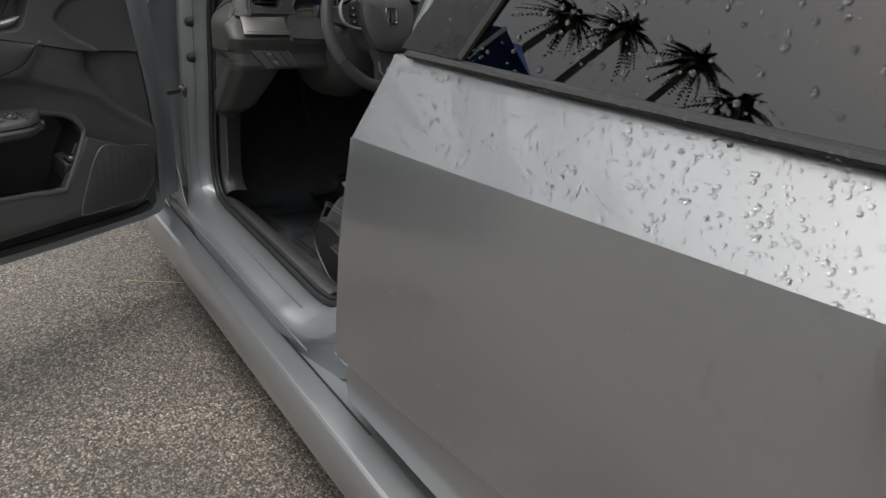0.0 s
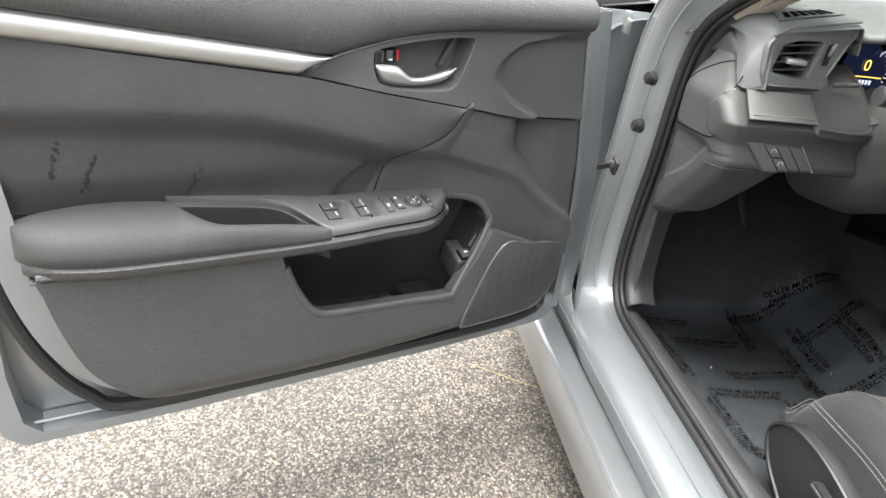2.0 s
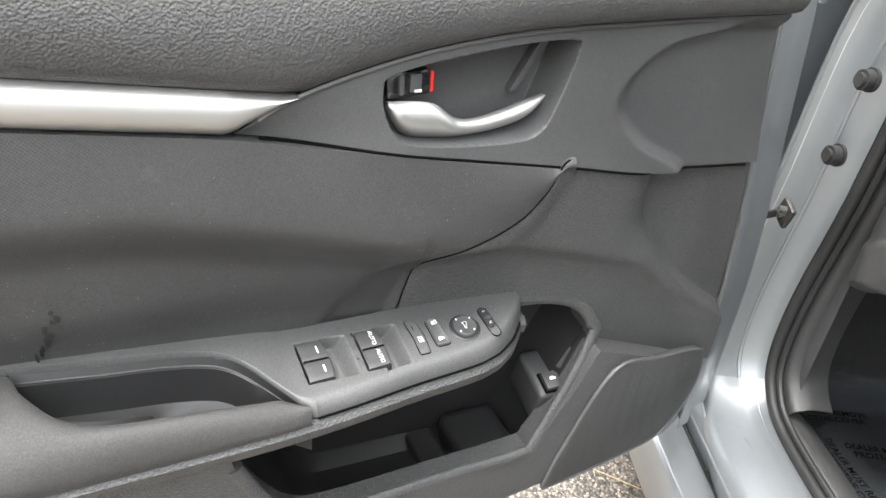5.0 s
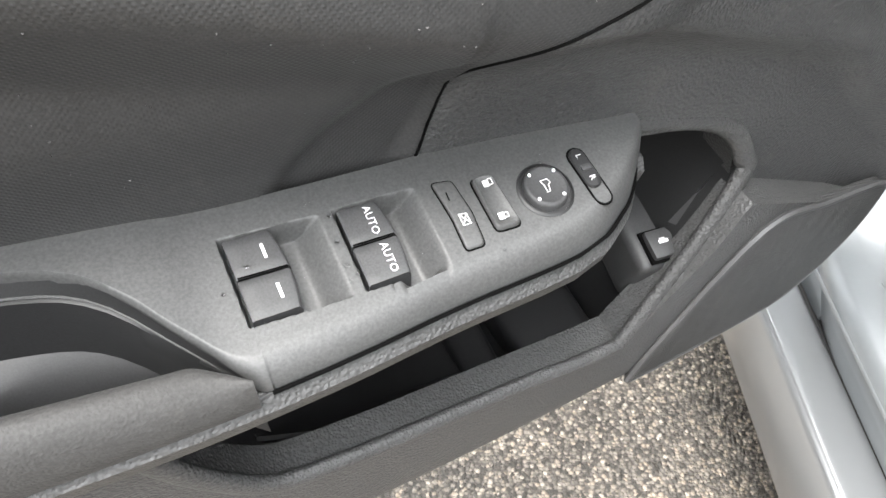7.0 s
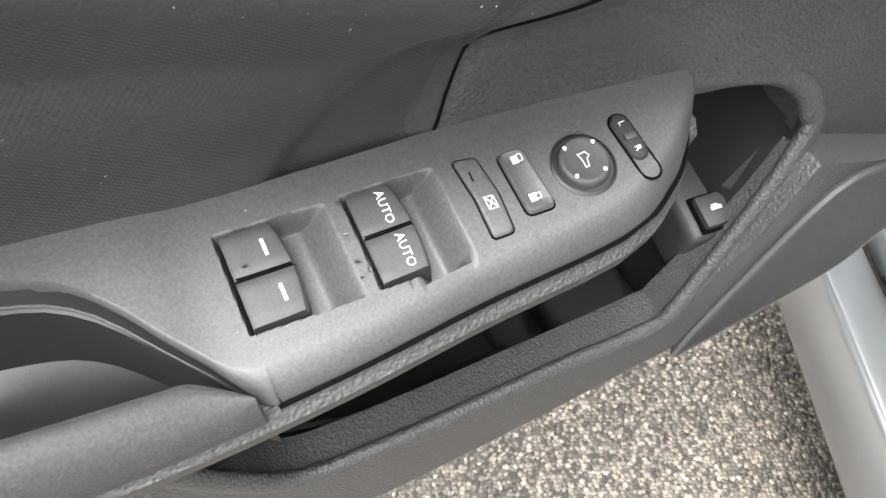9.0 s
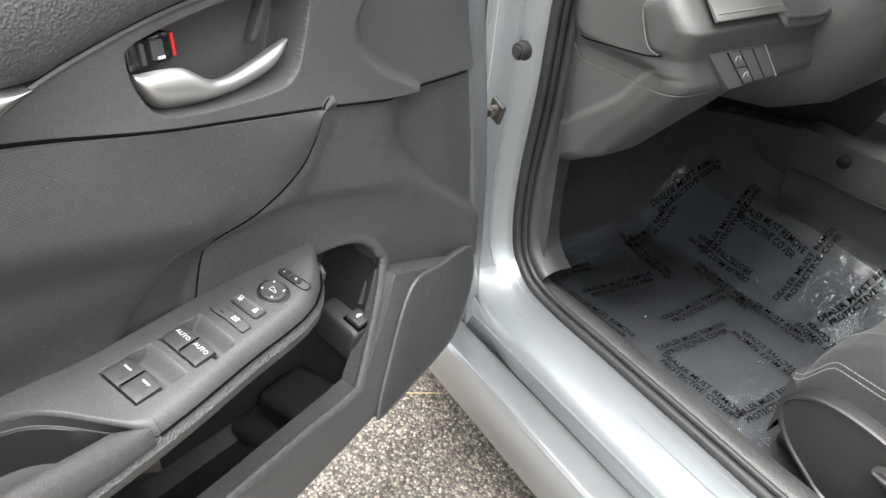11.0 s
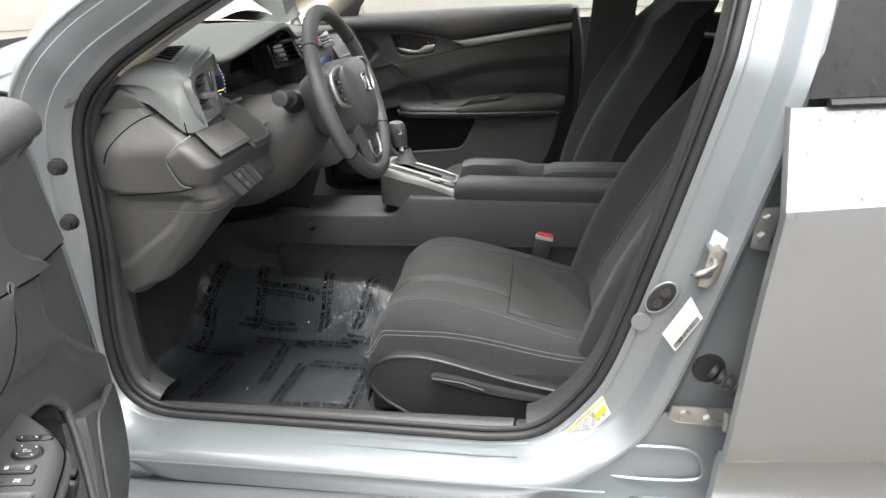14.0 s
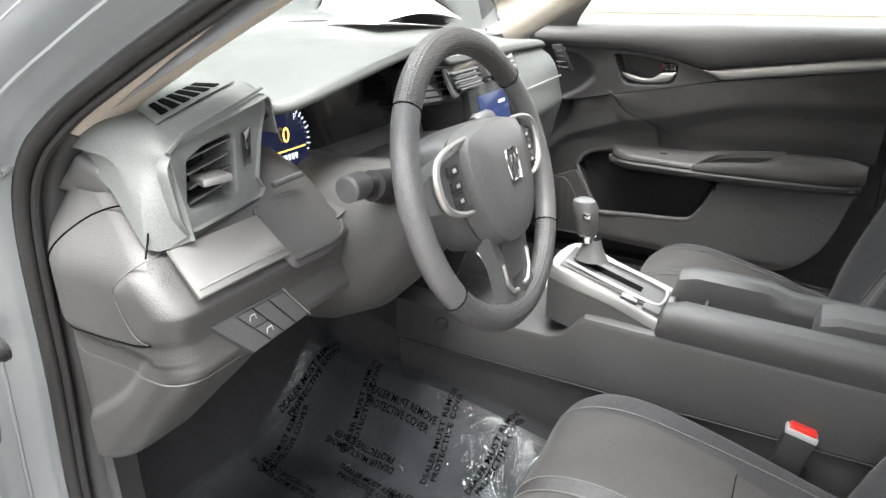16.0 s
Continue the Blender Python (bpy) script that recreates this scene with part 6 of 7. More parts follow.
words("P", .012, face @ pose(.020, .032, 0), M_WHITEGLOW, cl, "lit_digit")
for k in range(6):
    part("lit_bar", box((Cc[0] + .0065, Cc[1] - .018 + k * .007, Cc[2] - .020), (.001, .0045, .008), 0), M_WHITEGLOW, cl)
part("lit_rule", box((Cc[0] + .0065, Cc[1], Cc[2] - .010), (.001, .075, .0015), 0), M_AMBER, cl)
part("warning_lamp", box((.155, .545, 1.0), (.002, .006, .005), 0), M_GREENGLOW, dash)
part("warning_lamp", box((.155, .532, 1.003), (.002, .004, .004), 0), M_REDGLOW, dash)

part("cluster_cheek", prism([(-.10, .801, .86), (.172, .801, .86), (.160, .801, .985), (.205, .801, 1.012), (-.10, .801, 1.022)], (0, .006, 0), .001), M_DEEP, dash)
side_vent = part("driver_vent", thick(loft([[(.158 + .062 * f - .012 * g, .802 + .052 * f, .936 + .052 * g + .006 * f) for g in np.linspace(0, 1, 4)] for f in np.linspace(0, 1, 5)]), .004), M_PIANO, dash, "black centre vent beside the cluster")
part("vent_frame", tube([(.160, .800, .934), (.146, .800, .988), (.208, .852, .996), (.222, .852, .942)], .0034, 8, closed=True), M_SMOOTH, side_vent)
for k in range(4):
    part("slat", prism([(.163 - .0026 * k, .800, .944 + k * .0115), (.218 - .0026 * k, .846, .950 + k * .0115), (.212 - .0026 * k, .854, .951 + k * .0115), (.157 - .0026 * k, .808, .945 + k * .0115)], (0, 0, .0022)), M_SMOOTH, side_vent)

# steering column and stalks
part("column_shroud", loft([[(x, .520 + ry * math.cos(a), zc + rz * math.sin(a)) for a in np.linspace(0, 2 * math.pi, 25)[:-1]] for x, ry, rz, zc in ((.10, .115, .130, .785), (.20, .110, .122, .79), (.28, .104, .105, .81), (.33, .092, .085, .838), (.362, .075, .066, .86), (.378, .056, .048, .87))], ring=True, cap=True), M_KNEE, dash, "black steering column shroud")
for name, y0, y1, y2, z1 in (("indicator_stalk", .47, .385, .352, .928), ("wiper_stalk", .58, .68, .715, .940)):
    st = part(name, tube([(.335, y0, .895), (.338, (y0 + y1) / 2, .915), (.34, y1, z1)], .010, 10), M_RUBBER, dash, "black column stalk")
    part("end_knob", tube([(.339, y1, z1 - .002), (.340, y1 + (y2 - y1) * .15, z1), (.342, y1 + (y2 - y1) * .95, z1 + .002), (.342, y2, z1 + .002)], [.014, .0165, .0155, .012], 14), M_SMOOTH, st)
part("stalk_boot", tube([(.33, .455, .905), (.336, .42, .915), (.338, .405, .92)], [.022, .020, .0185], 14), M_RUBBER, dash)

# centre stack
part("centre_vent_panel", thick(loft([[(rear_x(y) - .004, y, 1.000), (rear_x(y) + .012, y, .965), (rear_x(y) + .020, y, .955)] for y in np.linspace(.80, 1.10, 8)]), .004), M_SMOOTH, dash)
for y0 in (.865, 1.03):
    vb = part("centre_vent", prism([(.206, y0 - .058, .998), (.206, y0 + .058, .998), (.226, y0 + .050, .962), (.226, y0 - .050, .962)], (.010, 0, .004), .002), M_PIANO, dash)
    for k in range(4):
        part("slat", box((.222 + k * .0048, y0, .991 - k * .0085), (.016, .10 - k * .004, .0018), .0005, Matrix.Rotation(radians(12), 4, "Y")), M_SMOOTH, vb)
hz_b = part("hazard_button", box((.226, .947, .984), (.016, .032, .034), .004, Matrix.Rotation(radians(-28), 4, "Y")), M_SMOOTH, dash)
part("red_triangle", box((.236, .947, .988), (.001, .009, .008), 0, Matrix.Rotation(radians(-28), 4, "Y")), M_RED, hz_b)
STK = Matrix.Translation((.228, .985, .905)) @ Matrix.Rotation(radians(-12), 4, "Y")
def stk(name, c, s, m, bev=.002, parent=None, label_=""):
    bm = box(c, s, bev)
    bm.transform(STK)
    return part(name, bm, m, parent or dash, label_)
hu = stk("head_unit", (0, 0, 0), (.02, .230, .105), M_SMOOTH, .004, None, "grey head unit with a lit blue screen")
stk("screen", (.0112, -.020, -.004), (.002, .125, .074), M_SCREEN, .0006, hu, "lit blue screen")
stk("screen_text", (.0126, .012, .012), (.0006, .030, .006), M_WHITEGLOW, 0, hu)
stk("screen_text", (.0126, -.060, -.002), (.0006, .016, .012), M_WHITEGLOW, 0, hu)
for k in range(2):
    stk("key", (.012, .062, .020 - k * .026), (.004, .022, .018), M_SMOOTH, .001, hu)
for k in range(6):
    stk("key", (.012, -.066 + k * .019, -.046), (.003, .015, .004), M_SMOOTH, .0008, hu)
stk("volume_knob", (.014, .092, -.012), (.012, .020, .020), M_CHROME, .006, hu)
cu2 = stk("climate_panel", (.018, 0, -.095), (.02, .230, .060), M_SMOOTH, .004, None, "climate panel with silver knobs")
for y in (-.085, .085):
    bm = disc((.026, y, -.090), (1, 0, 0), .020, .014, 28, .003)
    bm.transform(STK)
    kn2 = part("climate_knob", bm, M_SMOOTH, cu2)
    bm = tube([(.030, y + .0205 * math.cos(a), -.090 + .0205 * math.sin(a)) for a in np.linspace(0, 2 * math.pi, 29)[:-1]], .0022, 6, closed=True, up=(1, 0, 0))
    bm.transform(STK)
    part("knob_ring", bm, M_CHROME, kn2)
for k in range(5):
    stk("climate_button", (.030, -.050 + k * .025, -.114), (.005, .018, .008), M_SMOOTH, .001, cu2)
stk("silver_rule", (.030, 0, -.126), (.004, .22, .003), M_CHROME, .001, cu2)
stk("stack_body", (-.05, 0, -.10), (.10, .25, .30), M_PLASTIC, .02)
# passenger side
rows = []
for y in np.linspace(1.085, 1.62, 26):
    xe, ze = rear_x(y), rear_z(y)
    f = (y - 1.085) / .535
    rows.append([(x, y, z) for x, z in curve([(xe - .01, ze - .015), (xe + .03, ze - .05), (xe + .065 - .02 * f, ze - .12), (xe + .068 - .02 * f, ze - .145), (xe + .045, ze - .175), (xe + .02, ze - .26), (xe - .06, ze - .33), (xe - .2, ze - .36)], 3)])
part("passenger_panel", thick(loft(rows), .003), M_DASH_LIT, dash, "passenger dash panel paled for windscreen light")
part("panel_line", tube([(rear_x(y) + .053 - .012 * (y - 1.085), y, rear_z(y) - .082) for y in np.linspace(1.10, 1.60, 14)], .0016, 6), M_SATIN, dash)
pv2 = part("end_vent", prism([(.155, 1.56, .972), (.10, 1.64, .962), (.14, 1.635, .895), (.19, 1.565, .905)], (.006, -.004, .003), .003), M_SMOOTH, dash)
for k in range(4):
    part("slat", prism([(.165 + k * .006, 1.572, .960 - k * .014), (.118 + k * .006, 1.628, .953 - k * .014), (.110 + k * .006, 1.622, .948 - k * .014), (.157 + k * .006, 1.566, .955 - k * .014)], (.002, 0, .003)), M_PIANO, pv2)
pp = tagged(part("paper_sheet", thick(loft([[(-.10 - .15 * f, 1.08 + .40 * g, 1.050 + .012 * math.sin(3 * g) - .035 * (g - .3) ** 2) for g in np.linspace(0, 1, 8)] for f in np.linspace(0, 1, 5)]), .0008), M_PAPER), "white sheet of paper on the dash top", "paper")

# ---- steering wheel ----
WM = Matrix(((0, -.292, .956, .436), (1, 0, 0, .512), (0, .956, .292, .912), (0, 0, 0, 1)))
wheel = thing("steering_wheel", "black leather steering wheel with silver spoke trim", "steering wheel", WM)
RW = .170


def rim(a0, a1, mat_, name, lab):
    an = np.linspace(radians(a0), radians(a1), max(6, int(abs(a1 - a0) / 5)))
    rows = []
    for a in an:
        c = Vector((RW * math.sin(a), RW * math.cos(a), .0))
        o = Vector((math.sin(a), math.cos(a), 0))
        rows.append([c + o * (.0165 * math.cos(t)) + Vector((0, 0, .0145)) * math.sin(t) for t in np.linspace(0, 2 * math.pi, 17)[:-1]])
    return part(name, loft(rows, ring=True), mat_, wheel, lab)


rim(-50, 50, M_PERF, "rim_top", "perforated leather rim section")
rim(50, 125, M_LEATHER, "rim_side", "smooth leather rim section")
rim(125, 235, M_PERF, "rim_bottom", "perforated leather rim section")
rim(235, 310, M_LEATHER, "rim_side", "smooth leather rim section")
for a in (50, 125, 235, 310):
    an = radians(a)
    c, o = Vector((RW * math.sin(an), RW * math.cos(an), 0)), Vector((math.sin(an), math.cos(an), 0))
    part("rim_seam", tube([c + o * (.0168 * math.cos(t)) + Vector((0, 0, .0148)) * math.sin(t) for t in np.linspace(0, 2 * math.pi, 17)[:-1]], .0009, 5, closed=True, up=tuple(o)), M_INK, wheel)
hubo = [(-.078, .050), (-.060, .066), (0, .072), (.060, .066), (.078, .050), (.080, .010), (.066, -.040), (.040, -.072), (0, -.080), (-.040, -.072), (-.066, -.040), (-.080, .010)]
hub_c = curve(hubo, 4, closed=True)
part("airbag_cover", loft([[(x * s, y * s, z) for x, y in hub_c] for s, z in ((1.0, -.05), (1.0, .012), (.95, .026), (.80, .034), (.5, .038), (.15, .039))], ring=True, cap=True), M_LEATHER, wheel, "grained airbag cover")
part("rear_shroud", loft([[(x * s * 1.1, y * s, z) for x, y in hub_c] for s, z in ((.85, -.075), (1.0, -.05), (1.03, -.01), (.98, .0))], ring=True, cap=True), M_SMOOTH, wheel)
lg = [(-.0150, .017), (.0, .0185), (.0150, .017), (.0125, -.015), (.0, -.0165), (-.0125, -.015)]
em = part("emblem", tube([(x, y + .012, .0405) for x, y in curve(lg, 4, closed=True)], .0016, 6, closed=True, up=(0, 0, 1)), M_CHROME, wheel, "chrome emblem")
part("emblem_bar", box((-.0055, .012, .0405), (.0042, .027, .003), .001, Matrix.Rotation(radians(-8), 4, "Z")), M_CHROME, em)
part("emblem_bar", box((.0055, .012, .0405), (.0042, .027, .003), .001, Matrix.Rotation(radians(8), 4, "Z")), M_CHROME, em)
for s in (-1, 1):
    sp3 = part("side_spoke", loft([[(s * x, y, z) for x, y, z in r] for r in ([(.070, .052, -.012), (.070, .052, .016), (.070, -.012, .016), (.070, -.012, -.012)], [(.115, .046, -.012), (.115, .046, .014), (.115, -.008, .014), (.115, -.008, -.012)], [(.158, .030, -.008), (.158, .030, .006), (.158, .0, .006), (.158, .0, -.008)])], ring=True, cap=True), M_SMOOTH, wheel, "black spoke with buttons")
    part("spoke_trim", tube([(s * x, y, z) for x, y, z in curve([(.062, .062, .020), (.105, .058, .019), (.132, .046, .017), (.138, .022, .016), (.130, -.002, .016), (.108, -.014, .018), (.084, -.018, .019)], 5)], [.0022 + .0028 * math.sin(math.pi * i / 30) for i in range(31)], 8), M_SATIN, sp3, "satin silver spoke trim")
    for k in range(3):
        part("spoke_button", box((s * .102, .034 - k * .017, .017), (.022, .012, .004), .0015), M_RUBBER, sp3)
        part("button_mark", box((s * .102, .034 - k * .017, .0194), (.007, .004, .0005), 0), M_GREYPRINT, sp3)
    part("lower_spoke", loft([[(s * x, y, z) for x, y, z in r] for r in ([(.058, -.045, -.01), (.040, -.062, -.01), (.040, -.062, .012), (.058, -.045, .012)], [(.040, -.105, -.01), (.020, -.110, -.01), (.020, -.110, .010), (.040, -.105, .010)], [(.045, -.150, -.008), (.012, -.158, -.008), (.012, -.158, .006), (.045, -.150, .006)])], ring=True, cap=True), M_LEATHER, wheel)
    part("spoke_insert", tube([(s * .036, -.100, .011), (s * .034, -.125, .010), (s * .022, -.140, .009), (s * .010, -.142, .009)], .0030, 6), M_SATIN, wheel, "silver lower spoke insert")
part("lower_cover", prism([(-.030, -.078, .004), (.030, -.078, .004), (.026, -.125, .002), (-.026, -.125, .002)], (0, 0, .008), .003), M_SMOOTH, wheel)

# ---- centre console ----
cons = thing("centre_console", "black centre console with padded sides and a silver shift surround", "centre console")
top_edge = lin([(.10, .528), (.16, .524), (.43, .524), (.475, .577), (.60, .573), (1.1, .563)])
YL, YR = .842, 1.03
rows = []
for x in np.linspace(.08, 1.25, 60):
    t = top_edge(x)
    rows.append([(x, YL + .010, .20), (x, YL + .004, .40), (x, YL + .002, .43), (x, YL - .006, .44), (x, YL - .004, t - .012), (x, YL, t - .003), (x, YL + .008, t), (x, YL + .05, t), (x, YR - .05, t), (x, YR - .008, t), (x, YR, t - .003), (x, YR + .004, .44), (x, YR - .01, .2)])
part("console_body", loft(rows), M_CONSOLE, cons, "grained black console side")
part("console_seam", tube([(x, YL - .0085, .438) for x in np.linspace(.08, 1.0, 8)], .0015, 5), M_RUBBER, cons)
part("front_riser", thick(loft([[(.10 - .25 * f, y, .52 - .04 * f) for y in (YL + .01, YR)] for f in np.linspace(0, 1, 4)]), .004), M_CONSOLE, cons)
# Wall set back and coloured black to stand for the shaded open cavity.
part("console_flank", prism([(.10, YL + .06, .50), (.16, YL + .06, .51), (.27, YL + .07, .78), (.20, YL + .07, .80), (-.2, YL + .07, .80), (-.2, YL + .06, .45)], (0, .012, 0), .004), M_DEEP, cons)
part("tray", box((.27, .936, .515), (.24, .14, .012), .004), M_PIANO, cons)
part("socket", disc((.19, YL - .006, .585 - .09), (.3, -1, 0), .014, .010, 16, .002), M_PIANO, cons)
# shift surround
sh = curve([(.40, .868), (.52, .868), (.605, .862), (.615, .88), (.612, .99), (.60, 1.008), (.50, 1.006), (.40, 1.004)], 4, closed=True)
rows = [[(x, y, .560) for x, y in sh], [(x, y, .640 - .06 * (x - .40)) for x, y in sh], [(.51 + (x - .51) * .96, .936 + (y - .936) * .93, .650 - .06 * (x - .40)) for x, y in sh], [(.51 + (x - .51) * .5, .936 + (y - .936) * .5, .650 - .06 * (x - .40)) for x, y in sh]]
rows[3] = [(.51 + (x - .51) * .90, .936 + (y - .936) * .72, .648 - .06 * (x - .40)) for x, y in sh]
ss = part("shift_surround", loft(rows, ring=True, cap=True), M_DARKSATIN, cons, "satin grey shift surround")
sside = part("surround_side", loft([[(x, y - .010 if y < .9 else y + .004, .552) for x, y in sh], [(x, y - .006 if y < .9 else y + .003, .632 - .06 * (x - .40)) for x, y in sh]], ring=True), M_CONSOLE, cons)
part("shift_gate", prism([(.412, .887, .6482), (.60, .889, .6370), (.60, .983, .6370), (.412, .985, .6482)], (0, 0, .003), .001), M_SMOOTH, ss)
part("gate_slot", prism([(.425, .925, .6508), (.555, .925, .6430), (.555, .945, .6430), (.425, .945, .6508)], (0, 0, .0006)), M_INK, ss)
part("silver_rail", tube(curve([(.42, .900, .6535), (.50, .896, .650), (.58, .898, .6455), (.596, .915, .6435), (.596, .96, .6435), (.58, .976, .6455), (.50, .978, .650), (.42, .974, .6535)], 4), .0032, 6), M_SATIN, ss)
part("brake_switch", box((.585, .885, .6415), (.030, .026, .008), .002), M_SMOOTH, ss)
part("brake_switch", box((.545, .885, .6440), (.030, .026, .006), .002), M_PIANO, ss)
for ob in (ss, sside, *ss.children):
    for vtx in ob.data.vertices:
        vtx.co.z -= .26 * max(0, vtx.co.x - .42)
lev = thing("gear_lever", "black leather gear lever with a chrome collar", "gear lever")
part("boot", loft([[(.455 + r * math.cos(a), .937 + r * .8 * math.sin(a), z) for a in np.linspace(0, 2 * math.pi, 17)[:-1]] for r, z in ((.032, .650), (.026, .660), (.020, .675), (.016, .69))], ring=True), M_LEATHER, lev)
part("collar", disc((.447, .937, .685), (-.1, 0, 1), .0175, .012, 20, .002), M_CHROME, lev, "chrome collar")
part("knob", loft([[(.445 - .15 * (z - .69) + rx * math.cos(a), .937 + ry * math.sin(a), z) for a in np.linspace(0, 2 * math.pi, 25)[:-1]] for rx, ry, z in ((.014, .014, .694), (.020, .019, .705), (.0235, .021, .735), (.0235, .021, .752), (.020, .018, .762), (.012, .011, .766))], ring=True, cap=True), M_SMOOTH, lev)
part("shift_button", box((.447, .917, .738), (.014, .006, .012), .002), M_CHROME, lev)


def pad(name, pts, w0, w1, lab):
    rows = []
    for x, y, t, b in pts:
        rows.append([(x, y + w0, b), (x, y + w0 - .004, (t + b) / 2), (x, y + w0, t - .010), (x, y + w0 + .010, t - .001), (x, y + (w0 + w1) / 2, t), (x, y + w1 - .010, t - .001), (x, y + w1, t - .010), (x, y + w1, b)])
    return part(name, loft(rows, ring=True, cap=True), M_CONSOLE, cons, lab)


pad("left_pad", [(.602, .862, .600, .575), (.610, .862, .618, .572), (.64, .862, .627, .57), (.80, .862, .622, .566), (1.0, .862, .618, .562), (1.2, .862, .615, .56)], -.022, .035, "padded black console side rail")
pad("right_pad", [(.60, 1.0, .600, .575), (.61, 1.0, .632, .572), (.64, 1.0, .640, .57), (.76, 1.0, .636, .566), (.80, 1.0, .622, .566), (1.2, 1.0, .615, .56)], -.02, .032, "padded black console side rail")
pad("armrest_lid", [(.835, .94, .612, .57), (.842, .94, .632, .57), (.87, .94, .640, .57), (1.0, .94, .640, .57), (1.2, .94, .632, .56)], -.040, .038, "padded black armrest lid")
part("cup_well", box((.72, .937, .560), (.22, .08, .02), .004), M_PIANO, cons)
part("well_rib", box((.665, .937, .580), (.004, .075, .03), .001), M_SMOOTH, cons)

# ---- seats ----
cush_top = table([(.468, .385), (.476, .425), (.49, .452), (.515, .474), (.56, .490), (.62, .492), (.70, .476), (.80, .448), (.90, .418), (.98, .40)])


def seat_top(x, y):
    """Height of the cushion at (x, y), y from the seat's middle."""
    e = abs(y) / .245
    roll = .035 * smoothstep(.80, 1.0, e) ** 1.4 + .055 * smoothstep(.93, 1.0, e) ** 2
    dish = -.014 * (1 - smoothstep(.35, .75, e)) - .030 * (1 - smoothstep(.25, .55, e)) * smoothstep(.74, .84, x)
    fr = -.02 * smoothstep(.6, 1, e) * smoothstep(.56, .47, x)
    return cush_top(x) - roll + dish + fr


LEAN = {"back": .56}
back_x = lambda z: .955 + LEAN["back"] * (z - .40)


def back_at(y, z):
    e = abs(y) / .25
    bol = (.040 + .040 * math.sin(math.pi * min(1, max(0, (z - .38) / .55)))) * smoothstep(.45, .80, e) * (1 - .4 * smoothstep(.75, 1.05, z))
    edge = -.10 * smoothstep(.82, 1.0, e) ** 1.6
    return (back_x(z) - bol - edge, y, z)


def stitch(parent, path, off=(0, 0, .0015), name="stitching"):
    """A seam of short thread stitches along path."""
    bm = bmesh.new()
    p = [Vector(q) for q in path]
    L, step = 0.0, .0052
    nxt = 0.0
    for a, b in zip(p, p[1:]):
        d = (b - a)
        l = d.length
        while nxt < L + l:
            c = a + d * ((nxt - L) / l) + Vector(off)
            u = d.normalized()
            s = u.cross(Vector((0, 0, 1)))
            s = s.normalized() if s.length > .01 else Vector((0, 1, 0))
            w = Vector((u.y * s.z - u.z * s.y, u.z * s.x - u.x * s.z, u.x * s.y - u.y * s.x))
            vs = [bm.verts.new(c + u * (e * .0019) + s * (f * .0006) + w * g * .0005) for e in (-1, 1) for f in (-1, 1) for g in (-1, 1)]
            for q in ((0, 1, 3, 2), (4, 6, 7, 5), (0, 4, 5, 1), (2, 3, 7, 6), (0, 2, 6, 4), (1, 5, 7, 3)):
                bm.faces.new([vs[i] for i in q])
            nxt += step
        L += l
    return part(name, bm, M_THREAD, parent, smooth=0)


